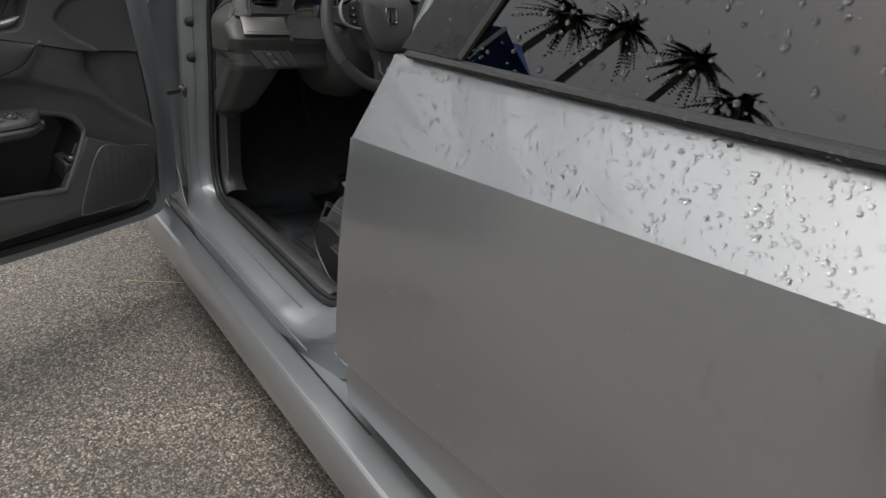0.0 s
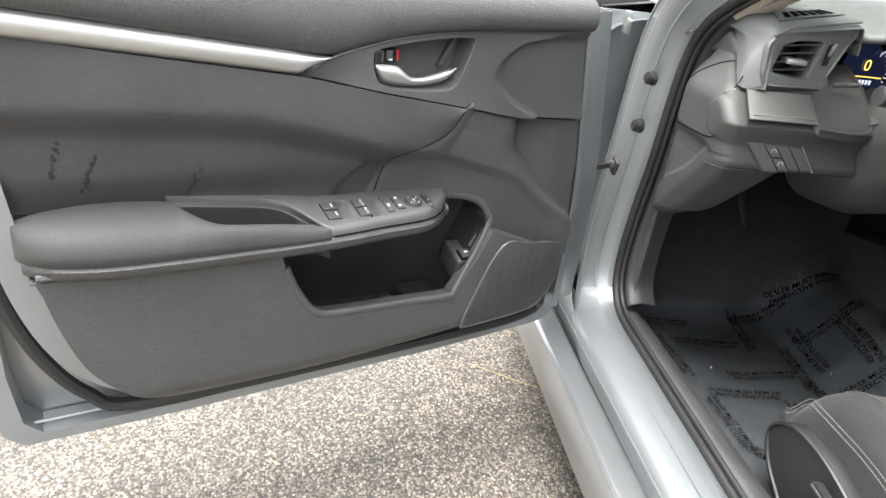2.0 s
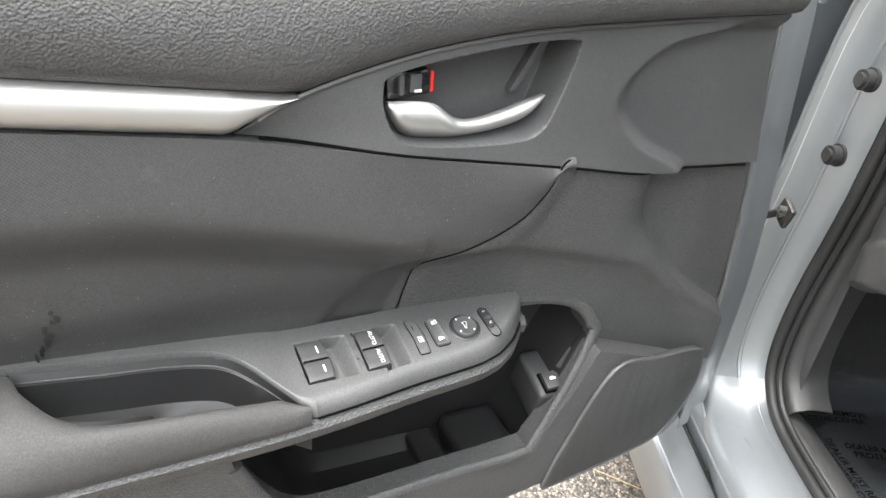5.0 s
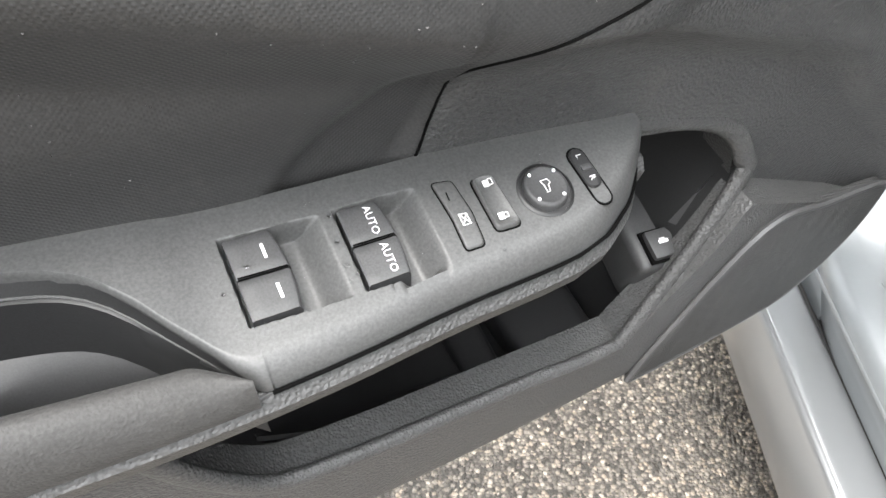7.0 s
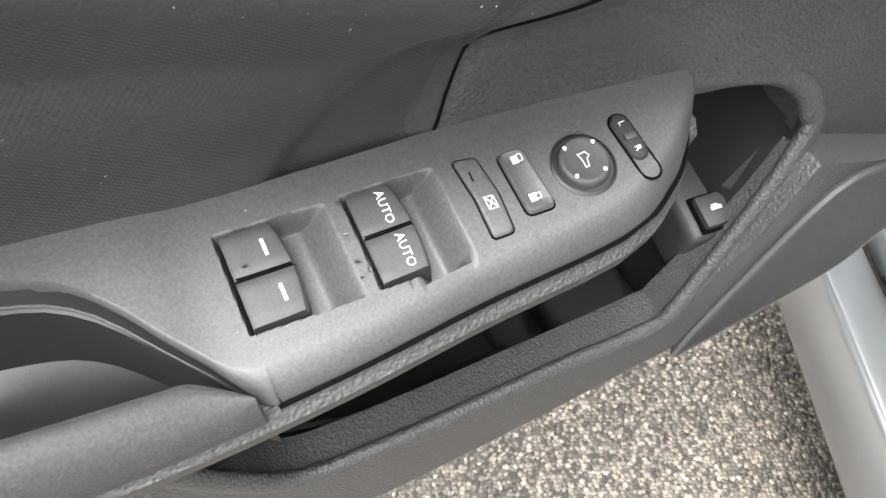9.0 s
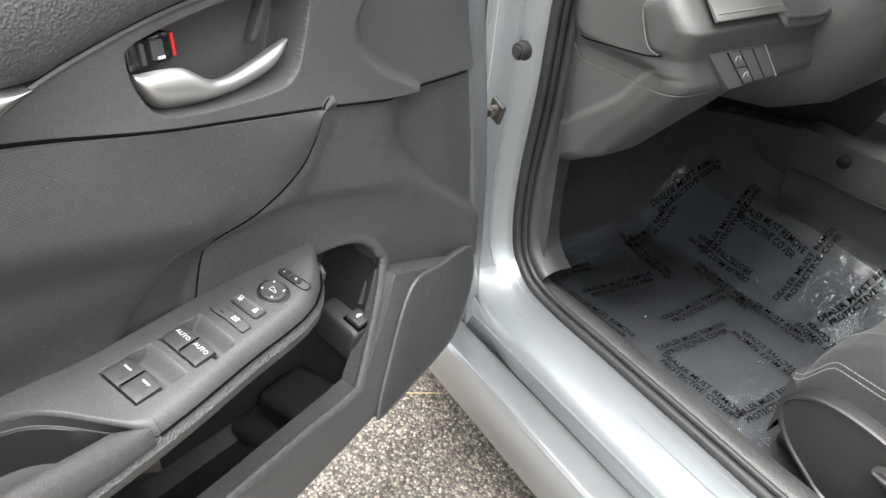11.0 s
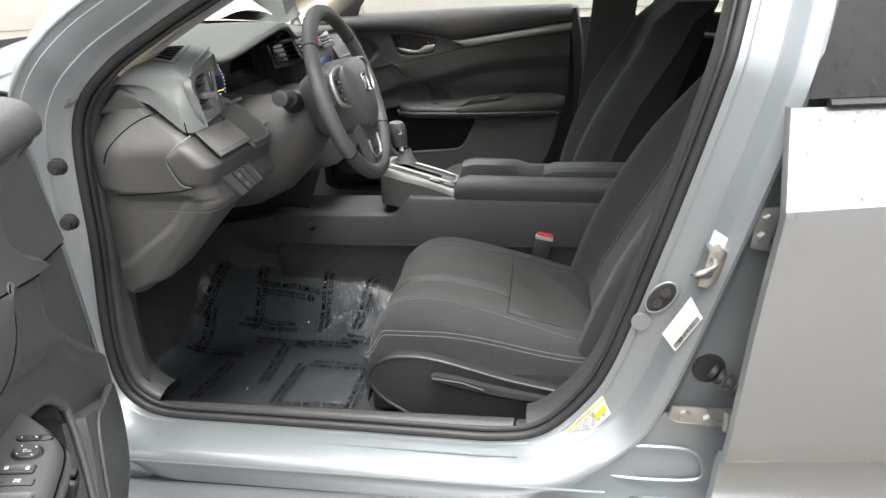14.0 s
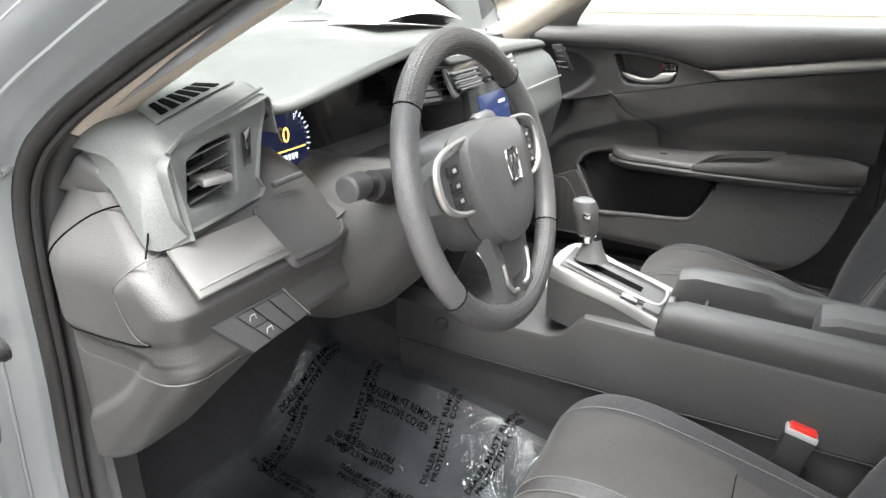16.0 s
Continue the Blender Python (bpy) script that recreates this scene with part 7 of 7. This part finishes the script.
def seat(name, lab):
    st = thing(name, lab, "car seat", pose(0, .556, 0))
    ys = np.concatenate((np.linspace(-.245, -.17, 14), np.linspace(-.16, .16, 22), np.linspace(.17, .245, 14)))
    xs = np.concatenate((np.linspace(.468, .52, 14), np.linspace(.53, .98, 36)))
    rows = []
    for x in xs:
        b = .335 + .03 * smoothstep(.50, .468, x)
        rows.append([(x + .012, -.235, b), (x, -.246, b + .03)] + [(x, y, seat_top(x, y)) for y in ys] + [(x, .246, b + .03), (x + .012, .235, b)])
    cs = part("seat_cushion", loft(rows, ring=True, cap=True), M_FABRIC, st, "black woven seat cushion")
    S = lambda x, y, h=.001: (x, y, seat_top(x, y) + h)
    # centre panels and dotted band
    part("rear_panel", thick(loft([[S(x, y, .0015) for y in np.linspace(-1, 1, 18) * (.138 * math.sqrt(max(.02, 1 - ((x - .768) / .205) ** 2)))] for x in np.linspace(.768, .972, 30)]), .0008), M_FABRIC2, cs, "smoother dark grey seat panel")
    part("dotted_band", thick(loft([[S(x, y, .0012) for y in np.linspace(-.045, -.012, 6)] for x in np.linspace(.474, .766, 34)]), .0008), M_PERF, cs, "dotted seat band")
    part("centre_panel", thick(loft([[S(x, y, .0010) for y in np.linspace(-.16, -.046, 8)] for x in np.linspace(.476, .766, 34)]), .0008), M_FABRIC2, cs)
    part("centre_panel", thick(loft([[S(x, y, .0010) for y in np.linspace(-.011, .15, 10)] for x in np.linspace(.476, .766, 34)]), .0008), M_FABRIC2, cs)
    X = np.linspace(.474, .766, 50)
    stitch(cs, [S(x, -.0445, .001) for x in X])
    stitch(cs, [S(x, -.0125, .001) for x in X])
    stitch(cs, [S(x, -.165 - .02 * smoothstep(.6, .95, x), .001) for x in np.linspace(.485, .96, 70)])
    stitch(cs, [S(x, .160 + .02 * smoothstep(.6, .95, x), .001) for x in np.linspace(.485, .96, 70)])
    stitch(cs, [(x, -.2465, .395 + .055 * smoothstep(.475, .52, x) - .05 * smoothstep(.62, .95, x)) for x in np.linspace(.475, .95, 70)], (0, -.001, 0))
    stitch(cs, [(x, -.2465, .405 + .055 * smoothstep(.475, .52, x) - .05 * smoothstep(.62, .95, x)) for x in np.linspace(.475, .95, 70)], (0, -.001, 0))
    part("panel_seam", tube([S(.767, y, .0012) for y in np.linspace(-.138, .138, 20)], .0008, 5), M_INK, cs)
    # backrest
    zs = np.linspace(.40, 1.04, 40)
    yb = np.concatenate((np.linspace(-.25, -.17, 12), np.linspace(-.155, .155, 16), np.linspace(.17, .25, 12)))
    rows = []
    for z in zs:
        nar = 1 - .16 * smoothstep(.78, 1.06, z)
        rows.append([(back_at(y, z)[0] + .035 * smoothstep(.98, 1.04, z), y * nar, z) for y in yb] + [(back_x(z) + .12, .23 * nar, z), (back_x(z) + .14, 0, z), (back_x(z) + .12, -.23 * nar, z)])
    bk = part("backrest", loft(rows, ring=True, cap=True), M_FABRIC, st, "black woven seat backrest with bolsters")
    B = lambda y, z, h=.002: (back_at(y, z)[0] - h + .035 * smoothstep(.98, 1.04, z), y * (1 - .16 * smoothstep(.78, 1.06, z)), z)
    part("back_panel", thick(loft([[B(y, z, .002) for y in np.linspace(-.115, .115, 12)] for z in np.linspace(.44, .74, 16)]), .001), M_FABRIC2, bk, "smoother dark grey back panel")
    stitch(bk, [B(-.200, z) for z in np.linspace(.46, 1.02, 80)], (-.001, -.001, 0))
    stitch(bk, [B(-.125, z) for z in np.linspace(.46, 1.0, 80)], (-.001, 0, 0))
    stitch(bk, [B(.125, z) for z in np.linspace(.46, 1.0, 80)], (-.001, 0, 0))
    stitch(bk, [B(.200, z) for z in np.linspace(.46, 1.02, 80)], (-.001, .001, 0))
    part("panel_seam", tube([B(y, .745) for y in np.linspace(-.115, .115, 12)], .0014, 5), M_INK, bk)
    # headrest
    hx0 = back_x(1.10)
    hr_ = part("headrest", loft([[(hx0 + .02 + .045 * s * math.cos(a), .13 * s2 * math.sin(a), z) for a in np.linspace(0, 2 * math.pi, 25)[:-1]] for s, s2, z in ((.5, .6, 1.055), (.9, .92, 1.07), (1.05, 1.0, 1.12), (1.05, .98, 1.19), (.9, .88, 1.235), (.4, .5, 1.25))], ring=True, cap=True), M_FABRIC, st)
    for s in (-.05, .05):
        part("headrest_post", disc((hx0 + .02, s, 1.0), (0, 0, 1), .006, .08, 10), M_CHROME, hr_)
    # outer side shield with the height lever
    sh = curve([(.488, .378), (.515, .402), (.56, .412), (.63, .406), (.77, .366), (.885, .342), (.95, .335), (.96, .29), (.90, .265), (.77, .262), (.60, .262), (.545, .285), (.505, .315), (.484, .350)], 4, closed=True)
    rows = [[(x, -.235, z) for x, z in sh], [(x, -.262, z) for x, z in sh], [(.70 + (x - .70) * .985, -.270, .335 + (z - .335) * .94) for x, z in sh], [(.70 + (x - .70) * .8, -.270, .335 + (z - .335) * .6) for x, z in sh]]
    sd = part("side_shield", loft(rows, ring=True, cap=True), M_SHIELD, st, "satin black seat side shield")
    part("shield_edge", tube([(x, -.270, z) for x, z in sh], .004, 6, closed=True, up=(0, 1, 0)), M_SHIELD, sd)
    lv = part("height_lever", loft([[(x, -.274 - d, z + q) for d, q in ((0, .012 * w), (.012, .010 * w), (.014, -.004 * w), (.006, -.014 * w), (0, -.012 * w))] for x, z, w in ((.618, .374, .3), (.628, .372, .9), (.68, .360, 1.1), (.74, .346, 1.0), (.80, .336, .8), (.865, .330, .3))], ring=True, cap=True), M_SHIELD, st, "long black seat height lever")
    # Paler tube draws the highlight along the black lever's upper edge.
    part("lever_edge", tube([(.621, -.287, .374), (.68, -.290, .369), (.726, -.289, .352)], .0022, 6), M_SMOOTH, lv)
    for y in (-.19, .19):
        part("seat_rail", box((.75, y, .262), (.56, .04, .05), .006), M_DARKSTEEL, st)
    part("seat_underside", box((.74, 0, .315), (.46, .40, .05), .01), M_RUBBER, st)
    return st


dseat = seat("driver_seat", "black cloth driver seat with grey stitching and side shield")
LEAN["back"] = .40
pseat = seat("front_passenger_seat", "black cloth passenger seat with grey stitching")
pseat.matrix_world = Matrix.Translation((-.03, 1.312, 0)) @ Matrix.Diagonal((1, -1, 1, 1))
bck = thing("seat_belt_buckle", "black seat belt buckle with a red release button", "buckle")
BM = Matrix.Translation((.846, .826, .472)) @ Matrix.Rotation(radians(12), 4, "Y") @ Matrix.Rotation(radians(-6), 4, "X")
def bkl(name, c, s, m, bev):
    bm = box(c, s, bev)
    bm.transform(BM)
    return part(name, bm, m, bck)
bkl("housing", (0, 0, -.045), (.046, .024, .080), M_RUBBER, .006)
bkl("collar", (0, 0, -.004), (.048, .026, .010), M_GREYPRINT, .003)
bkl("release_button", (0, 0, .003), (.040, .018, .010), M_RED, .003)
part("stalk", tube([(.855, .826, .40), (.87, .826, .34), (.89, .82, .26)], .010, 8), M_RUBBER, bck)
part("tongue_clip", box((.885, .80, .365), (.03, .02, .012), .003), M_STEEL, bck)

# rear bench and the passenger side behind
bench = thing("rear_bench", "dark cloth rear bench seat", "car seat")
part("cushion", loft([[(x, y, z + .02 * math.cos((y - .936) * 6)) for x, z in curve([(1.62, .25), (1.62, .42), (1.68, .47), (1.9, .44), (2.1, .42)], 4)] for y in np.linspace(.22, 1.65, 16)]), M_FABRIC, bench)
part("backrest", loft([[(x, y, z) for x, z in curve([(2.05, .40), (2.10, .55), (2.2, .80), (2.27, .95), (2.33, .96)], 4)] for y in np.linspace(.22, 1.65, 16)]), M_FABRIC, bench)
prd = thing("passenger_rear_door", "closed passenger-side rear door trim", "car door")
part("lower_trim", loft([[(x, 1.70 + .03 * math.sin(z * 4), z) for z in np.linspace(.25, .97, 10)] for x in np.linspace(1.06, 2.4, 8)]), M_PLASTIC, prd)
part("release_handle", tube(curve([(1.50, 1.69, .905), (1.44, 1.675, .897), (1.36, 1.68, .908)], 5), .009, 8), M_SATIN, prd, "satin silver release handle")
part("red_mark", box((1.515, 1.70, .915), (.012, .01, .016), .002), M_RED, prd)
part("trim_strip", tube([(x, 1.69, .93 + .03 * (x - 1.6)) for x in np.linspace(1.58, 2.3, 8)], .012, 8), M_SATIN, prd)
part("armrest", box((1.75, 1.66, .68), (.6, .08, .05), .02), M_SOFT, prd)
rg = part("window_glass", loft([[(x, 1.70 - .17 * f, .99 + .33 * f) for x in (1.08, 1.6, 2.2)] for f in (0, .5, 1)]), M_GLASS, prd)
rg.visible_shadow = False
pw = part("passenger_window", loft([[(x, 1.74 - .20 * f, .99 + .34 * f) for x in np.linspace(.05 + .5 * f, 1.02, 6)] for f in np.linspace(0, 1, 5)]), M_GLASS, car)
pw.visible_shadow = False
part("far_pillar", thick(loft([[(x + .10 * f, 1.665 - .13 * f, .30 + 1.02 * f) for x in (.925, .99, 1.07)] for f in np.linspace(0, 1, 8)]), .02), M_PLASTIC, car, "dark far centre pillar")
part("far_pillar_trim", thick(loft([[(x + .10 * f, 1.66 - .15 * f, .95 + .37 * f) for x in (1.0, 1.03, 1.06)] for f in np.linspace(0, 1, 5)]), .02), M_BEIGE, car, "beige belt pillar trim")
part("far_a_pillar", tube([(-.02, 1.62, .99), (.25, 1.58, 1.14), (.6, 1.50, 1.32)], .035, 10), M_BEIGE, car)
part("far_mirror_patch", prism([(-.02, 1.70, 1.0), (.14, 1.70, 1.0), (.16, 1.69, 1.04), (.20, 1.67, 1.09)], (0, .02, 0), .004), M_PLASTIC, car)
part("far_roof_rail", tube([(.6, 1.52, 1.33), (1.1, 1.50, 1.36), (1.8, 1.50, 1.34), (2.4, 1.52, 1.24)], .03, 10), M_BEIGE, car)
pm2 = thing("passenger_wing_mirror", "dark wing mirror outside the passenger window", "wing mirror")
part("housing", box((.02, 1.95, 1.03), (.12, .22, .13), .045, seg=4), M_PIANO, pm2)
part("mirror_glass", box((.082, 1.95, 1.03), (.004, .18, .10), .002), M_CHROME, pm2)
part("foot", box((.03, 1.81, .99), (.05, .12, .05), .015), M_PIANO, pm2)
part("right_flank", loft([[(x, y, z) for y, z in ((1.84, .2), (1.88, .5), (1.87, .8), (1.80, .97))] for x in (-1.2, .4, 2.5)]), M_PAINT, car)


# ---- surroundings ----
M_BARK = material("palm_bark", (0.16, 0.13, 0.10), 0.9, vary=0.3, vary_scale=20, bump=0.6, bump_scale=60, bump_dist=0.01)
M_FROND = material("palm_frond", (0.05, 0.085, 0.035), 0.6, vary=0.3, vary_scale=6)
M_LEAF = material("hedge_leaf", (0.05, 0.07, 0.035), 0.7, vary=0.35, vary_scale=3)
M_WALL = material("stucco_wall", (0.34, 0.30, 0.26), 0.9, vary=0.12, vary_scale=1.5, bump=0.4, bump_scale=80, bump_dist=0.003)
M_CANOPY = material("blue_canvas", (0.03, 0.10, 0.34), 0.8, vary=0.1)
M_CONCRETE = material("pale_concrete", (0.45, 0.43, 0.40), 0.9, vary=0.1, vary_scale=2)


def palm(x, y, h, seed):
    r = random.Random(seed)
    ob = thing("palm_tree", "tall palm tree with drooping fronds", "palm tree", pose(x, y, 0), "palms beyond the car park")
    lean = r.uniform(-.3, .3)
    part("trunk", tube([(lean * f * f, 0, h * f) for f in np.linspace(0, 1, 9)], [.24 - .09 * f for f in np.linspace(0, 1, 9)], 10), M_BARK, ob)
    bm = bmesh.new()
    for k in range(56):
        a, el, L = r.uniform(0, 2 * math.pi), r.uniform(-.5, 1.1), r.uniform(1.3, 2.0)
        p = []
        for f in np.linspace(0, 1, 8):
            rad = L * f * math.cos(el * (1 - .3 * f))
            p.append(Vector((lean + rad * math.cos(a), rad * math.sin(a), h + L * f * math.sin(el) - 1.1 * f * f)))
        side = Vector((-math.sin(a), math.cos(a), 0))
        for i in range(1, 8):
            for s in (-1, 1):
                for q in range(2):
                    c = p[i - 1].lerp(p[i], q / 2)
                    d = (p[i] - p[i - 1]).normalized()
                    tip = c + (side * s * .8 + d * .7 + Vector((0, 0, -.35))).normalized() * (.42 * (1.15 - i / 8))
                    vs = [bm.verts.new(c), bm.verts.new(c + d * .13), bm.verts.new(tip)]
                    bm.faces.new(vs)
    part("crown", bm, M_FROND, ob, smooth=0)
    return ob


for k, (x, y, h) in enumerate(((-18.8, -12.3, 16.6), (-17.5, -13.9, 18.2), (-15.8, -16.0, 19.2), (-14.1, -17.9, 19.0), (6.0, -16.0, 8.0), (11.0, -15.0, 7.0))):
    palm(x, y, h, 20 + k)


# Unseen backdrop, added to darken the horizon that the door paint reflects.
def hedge():
    r = random.Random(5)
    bm = bmesh.new()
    for _ in range(9000):
        x, y = r.uniform(-34, 30), -17 + r.uniform(-.8, .8)
        top = 3.0 + .8 * noise.noise(Vector((x * .35, 0, 3))) + .5 * noise.noise(Vector((x * 1.3, 0, 9)))
        z = r.random() ** .7 * top
        s = r.uniform(.16, .34)
        a, b = r.uniform(0, 6.28), r.uniform(-1, 1)
        u, v = Vector((math.cos(a), math.sin(a), b)).normalized() * s, Vector((-math.sin(a) * .3, math.cos(a) * .3, 1)).normalized() * s
        c = Vector((x, y, z))
        bm.faces.new([bm.verts.new(c + q) for q in (-u, v, u, -v)])
    return bm


tagged(part("hedge", hedge(), M_LEAF, smooth=0), "unseen dark hedge added to darken reflections in the door", "hedge", kind="stuff")
# Building out of view, added behind the hedge to darken the paint's reflections.
bld = thing("low_building", "unseen low tan stucco building with dark windows, added to darken reflections", "building")
part("wall", box((-2, -24, 2.4), (44, 6, 4.8), .05), M_WALL, bld)
part("roof", box((-2, -24, 4.95), (45, 7, .35), .05), M_CONCRETE, bld)
for k in range(12):
    part("window", box((-20 + k * 3.4, -20.98, 2.0), (1.9, .08, 1.8), .02), M_PIANO, bld)
cnp = thing("canopy", "blue canvas canopy on steel posts", "canopy")
part("cover", loft([[(-9.3 + 2.4 * f, -6.9 + 2.4 * g, 6.2 + .9 * (1 - abs(2 * f - 1)) * (1 - abs(2 * g - 1))) for g in (0, .25, .5, .75, 1)] for f in (0, .25, .5, .75, 1)]), M_CANOPY, cnp)
for x in (-9.3, -6.9):
    for y in (-6.9, -4.5):
        part("post", disc((x, y, 0), (0, 0, 1), .04, 6.2, 8), M_STEEL, cnp)
wl = tagged(part("yard_wall", box((2, 22, 1.5), (60, .3, 3.0), .03), M_CONCRETE), "long pale concrete yard wall", "wall", kind="structure")


def parked(x, y, turn, paint):
    ob = thing("parked_car", "parked car in the yard beyond", "car", pose(x, y, 0, 0, 0, turn), "cars parked in the yard")
    body = curve([(-2.2, .35), (-2.25, .65), (-2.0, .85), (-1.2, .95), (-.5, 1.38), (.7, 1.42), (1.5, 1.02), (2.1, .92), (2.25, .6), (2.2, .3)], 4)
    part("body", loft([[(a, s * (.9 - .10 * max(0, b - .9)), b) for a, b in body] for s in (-1, 1)], cap=True), paint, ob)
    part("window", loft([[(a, s * .86, b) for a, b in ((-1.0, 1.0), (-.45, 1.32), (.65, 1.36), (1.3, 1.02))] for s in (-1.02, 1.02)], cap=True), M_PIANO, ob)
    for wx in (-1.35, 1.4):
        for wy in (-.82, .82):
            wh = part("wheel", disc((wx, wy - .1, .31), (0, 1, 0), .31, .2, 20, .03), M_RUBBER, ob)
            part("rim", disc((wx, wy - .11, .31), (0, 1, 0), .2, .22, 16), M_SATIN, wh)
    part("tail_lamp", box((2.2, .6, .75), (.06, .4, .14), .02), M_RED, ob)
    return ob


M_WHITEPAINT = material("white_paint", (0.75, 0.75, 0.74), 0.3, coat=0.8, vary=0.04)
M_DARKPAINT = material("dark_paint", (0.03, 0.035, 0.045), 0.3, coat=0.8, vary=0.1)
parked(-7.5, 3.5, 80, M_WHITEPAINT)
parked(-9.8, 6.5, 85, M_DARKPAINT)
parked(-4.5, 10.0, 92, M_WHITEPAINT)

# ---- rain ----
drops("rain_drops", 1900, on_rows(upper, 16, 22), (0.0008, 0.0030), 3, "clear rain drops beaded on the silver rear door shoulder")
drops("rain_specks", 1400, on_rows(upper, 4, 15), (0.0008, 0.0024), 5, "fine rain specks on the silver rear door skin")
glass_rows = [[win(s, f, -.0005) for f in np.linspace(0, .9, 8)] for s in np.linspace(.03, .9, 12)]
drops("window_drops", 1000, on_rows(glass_rows, 0, 7), (0.0010, 0.0042), 6, "rain drops on the dark rear window")
rock_rows = [[(x, y, z) for y, z in prof_rocker] for x in np.linspace(-.1, 1.1, 12)]
drops("rocker_drops", 160, on_rows(rock_rows, 12, 18), (0.0008, 0.0030), 8, "rain drops along the silver rocker cover")

DM = pose(-.02, .07, 0, 0, 0, -68)
DR = DM.to_3x3()


def on_door(f):
    def at(a, b):
        p, n, d = f(a, b)
        return DM @ Vector(p), DR @ Vector(n), DR @ Vector(d)
    return at


drops("armrest_drops", 60, on_door(lambda a, b: ((.475 + .22 * a, .104 + .052 * b, arm_top(.475 + .22 * a) - .25 * (.052 * b - .004) + .0003), (0, .24, .97), (1, 0, 0))), (0.0005, 0.0016), 11, "scattered rain drops on the black armrest")
drops("belt_pad_drops", 260, on_door(lambda a, b: ((.25 + .83 * a, .1245 + .003 * math.sin(math.pi * b), .968 + .022 * b), (0, .97, .24), (0, .24, -.97))), (0.0004, 0.0013), 12, "fine rain drops on the black belt pad")
garnish_rows = [[win(s, f, -.0085) for f in np.linspace(0, .9, 6)] for s in (.025, .07, .11, .15)]
drops("garnish_drops", 320, on_rows(garnish_rows, 0, 5), (0.0010, 0.0036), 13, "rain drops on the black window pillar garnish")
mould_rows = [[(x, y - .006, z - .006), (x, y - .006, z + .004)] for x, y, z in blt[:13]]
drops("moulding_drops", 320, on_rows(mould_rows, 0, 1), (0.0008, 0.0026), 14, "rain drops along the black belt moulding")


def dust():
    r = random.Random(8)
    bm = bmesh.new()
    for _ in range(260):
        u, w = r.uniform(.46, 1.06), r.uniform(.715, .86)
        if w > (bezel_lo(u) if u < .72 else chrome_lo(u)) - .006 or (u < .61 and w < seam(u) + .004):
            continue
        v = INSERT["surface"](u, w) + .0031 - .012 * smoothstep(.93, 1.1, u)
        s, l, a = r.uniform(.00012, .0003), r.uniform(1, 4), r.uniform(0, 3.14)
        c = Vector((u, v, w))
        e1, e2 = Vector((math.cos(a), 0, math.sin(a))) * s * l, Vector((-math.sin(a), 0, math.cos(a))) * s
        q = [bm.verts.new(DM @ (c + p)) for p in (-e1, e2, e1, -e2)] + [bm.verts.new(DM @ (c + Vector((0, .0006, 0))))]
        for i in range(4):
            bm.faces.new([q[i], q[(i + 1) % 4], q[4]])
    return bm


tagged(part("lint", dust(), M_THREAD, smooth=0), "pale lint and dust specks on the cloth door insert", "dust", kind="stuff")

M_STRAW = material("dry_straw", (0.42, 0.33, 0.17), 0.8, vary=0.2)
for (x0, y0), (x1, y1) in (((0.676, -0.003), (0.669, 0.064)), ((-0.171, -0.100), (-0.069, 0.069)), ((0.182, -0.605), (0.201, -0.582))):
    mid = ((x0 + x1) / 2 + .004, (y0 + y1) / 2 - .003)
    tagged(part("straw", tube([(x0, y0, .004), (*mid, .0065), (x1, y1, .004)], .0012, 5), M_STRAW), "dry yellow straw lying on the asphalt", "straw", "straws on the ground")
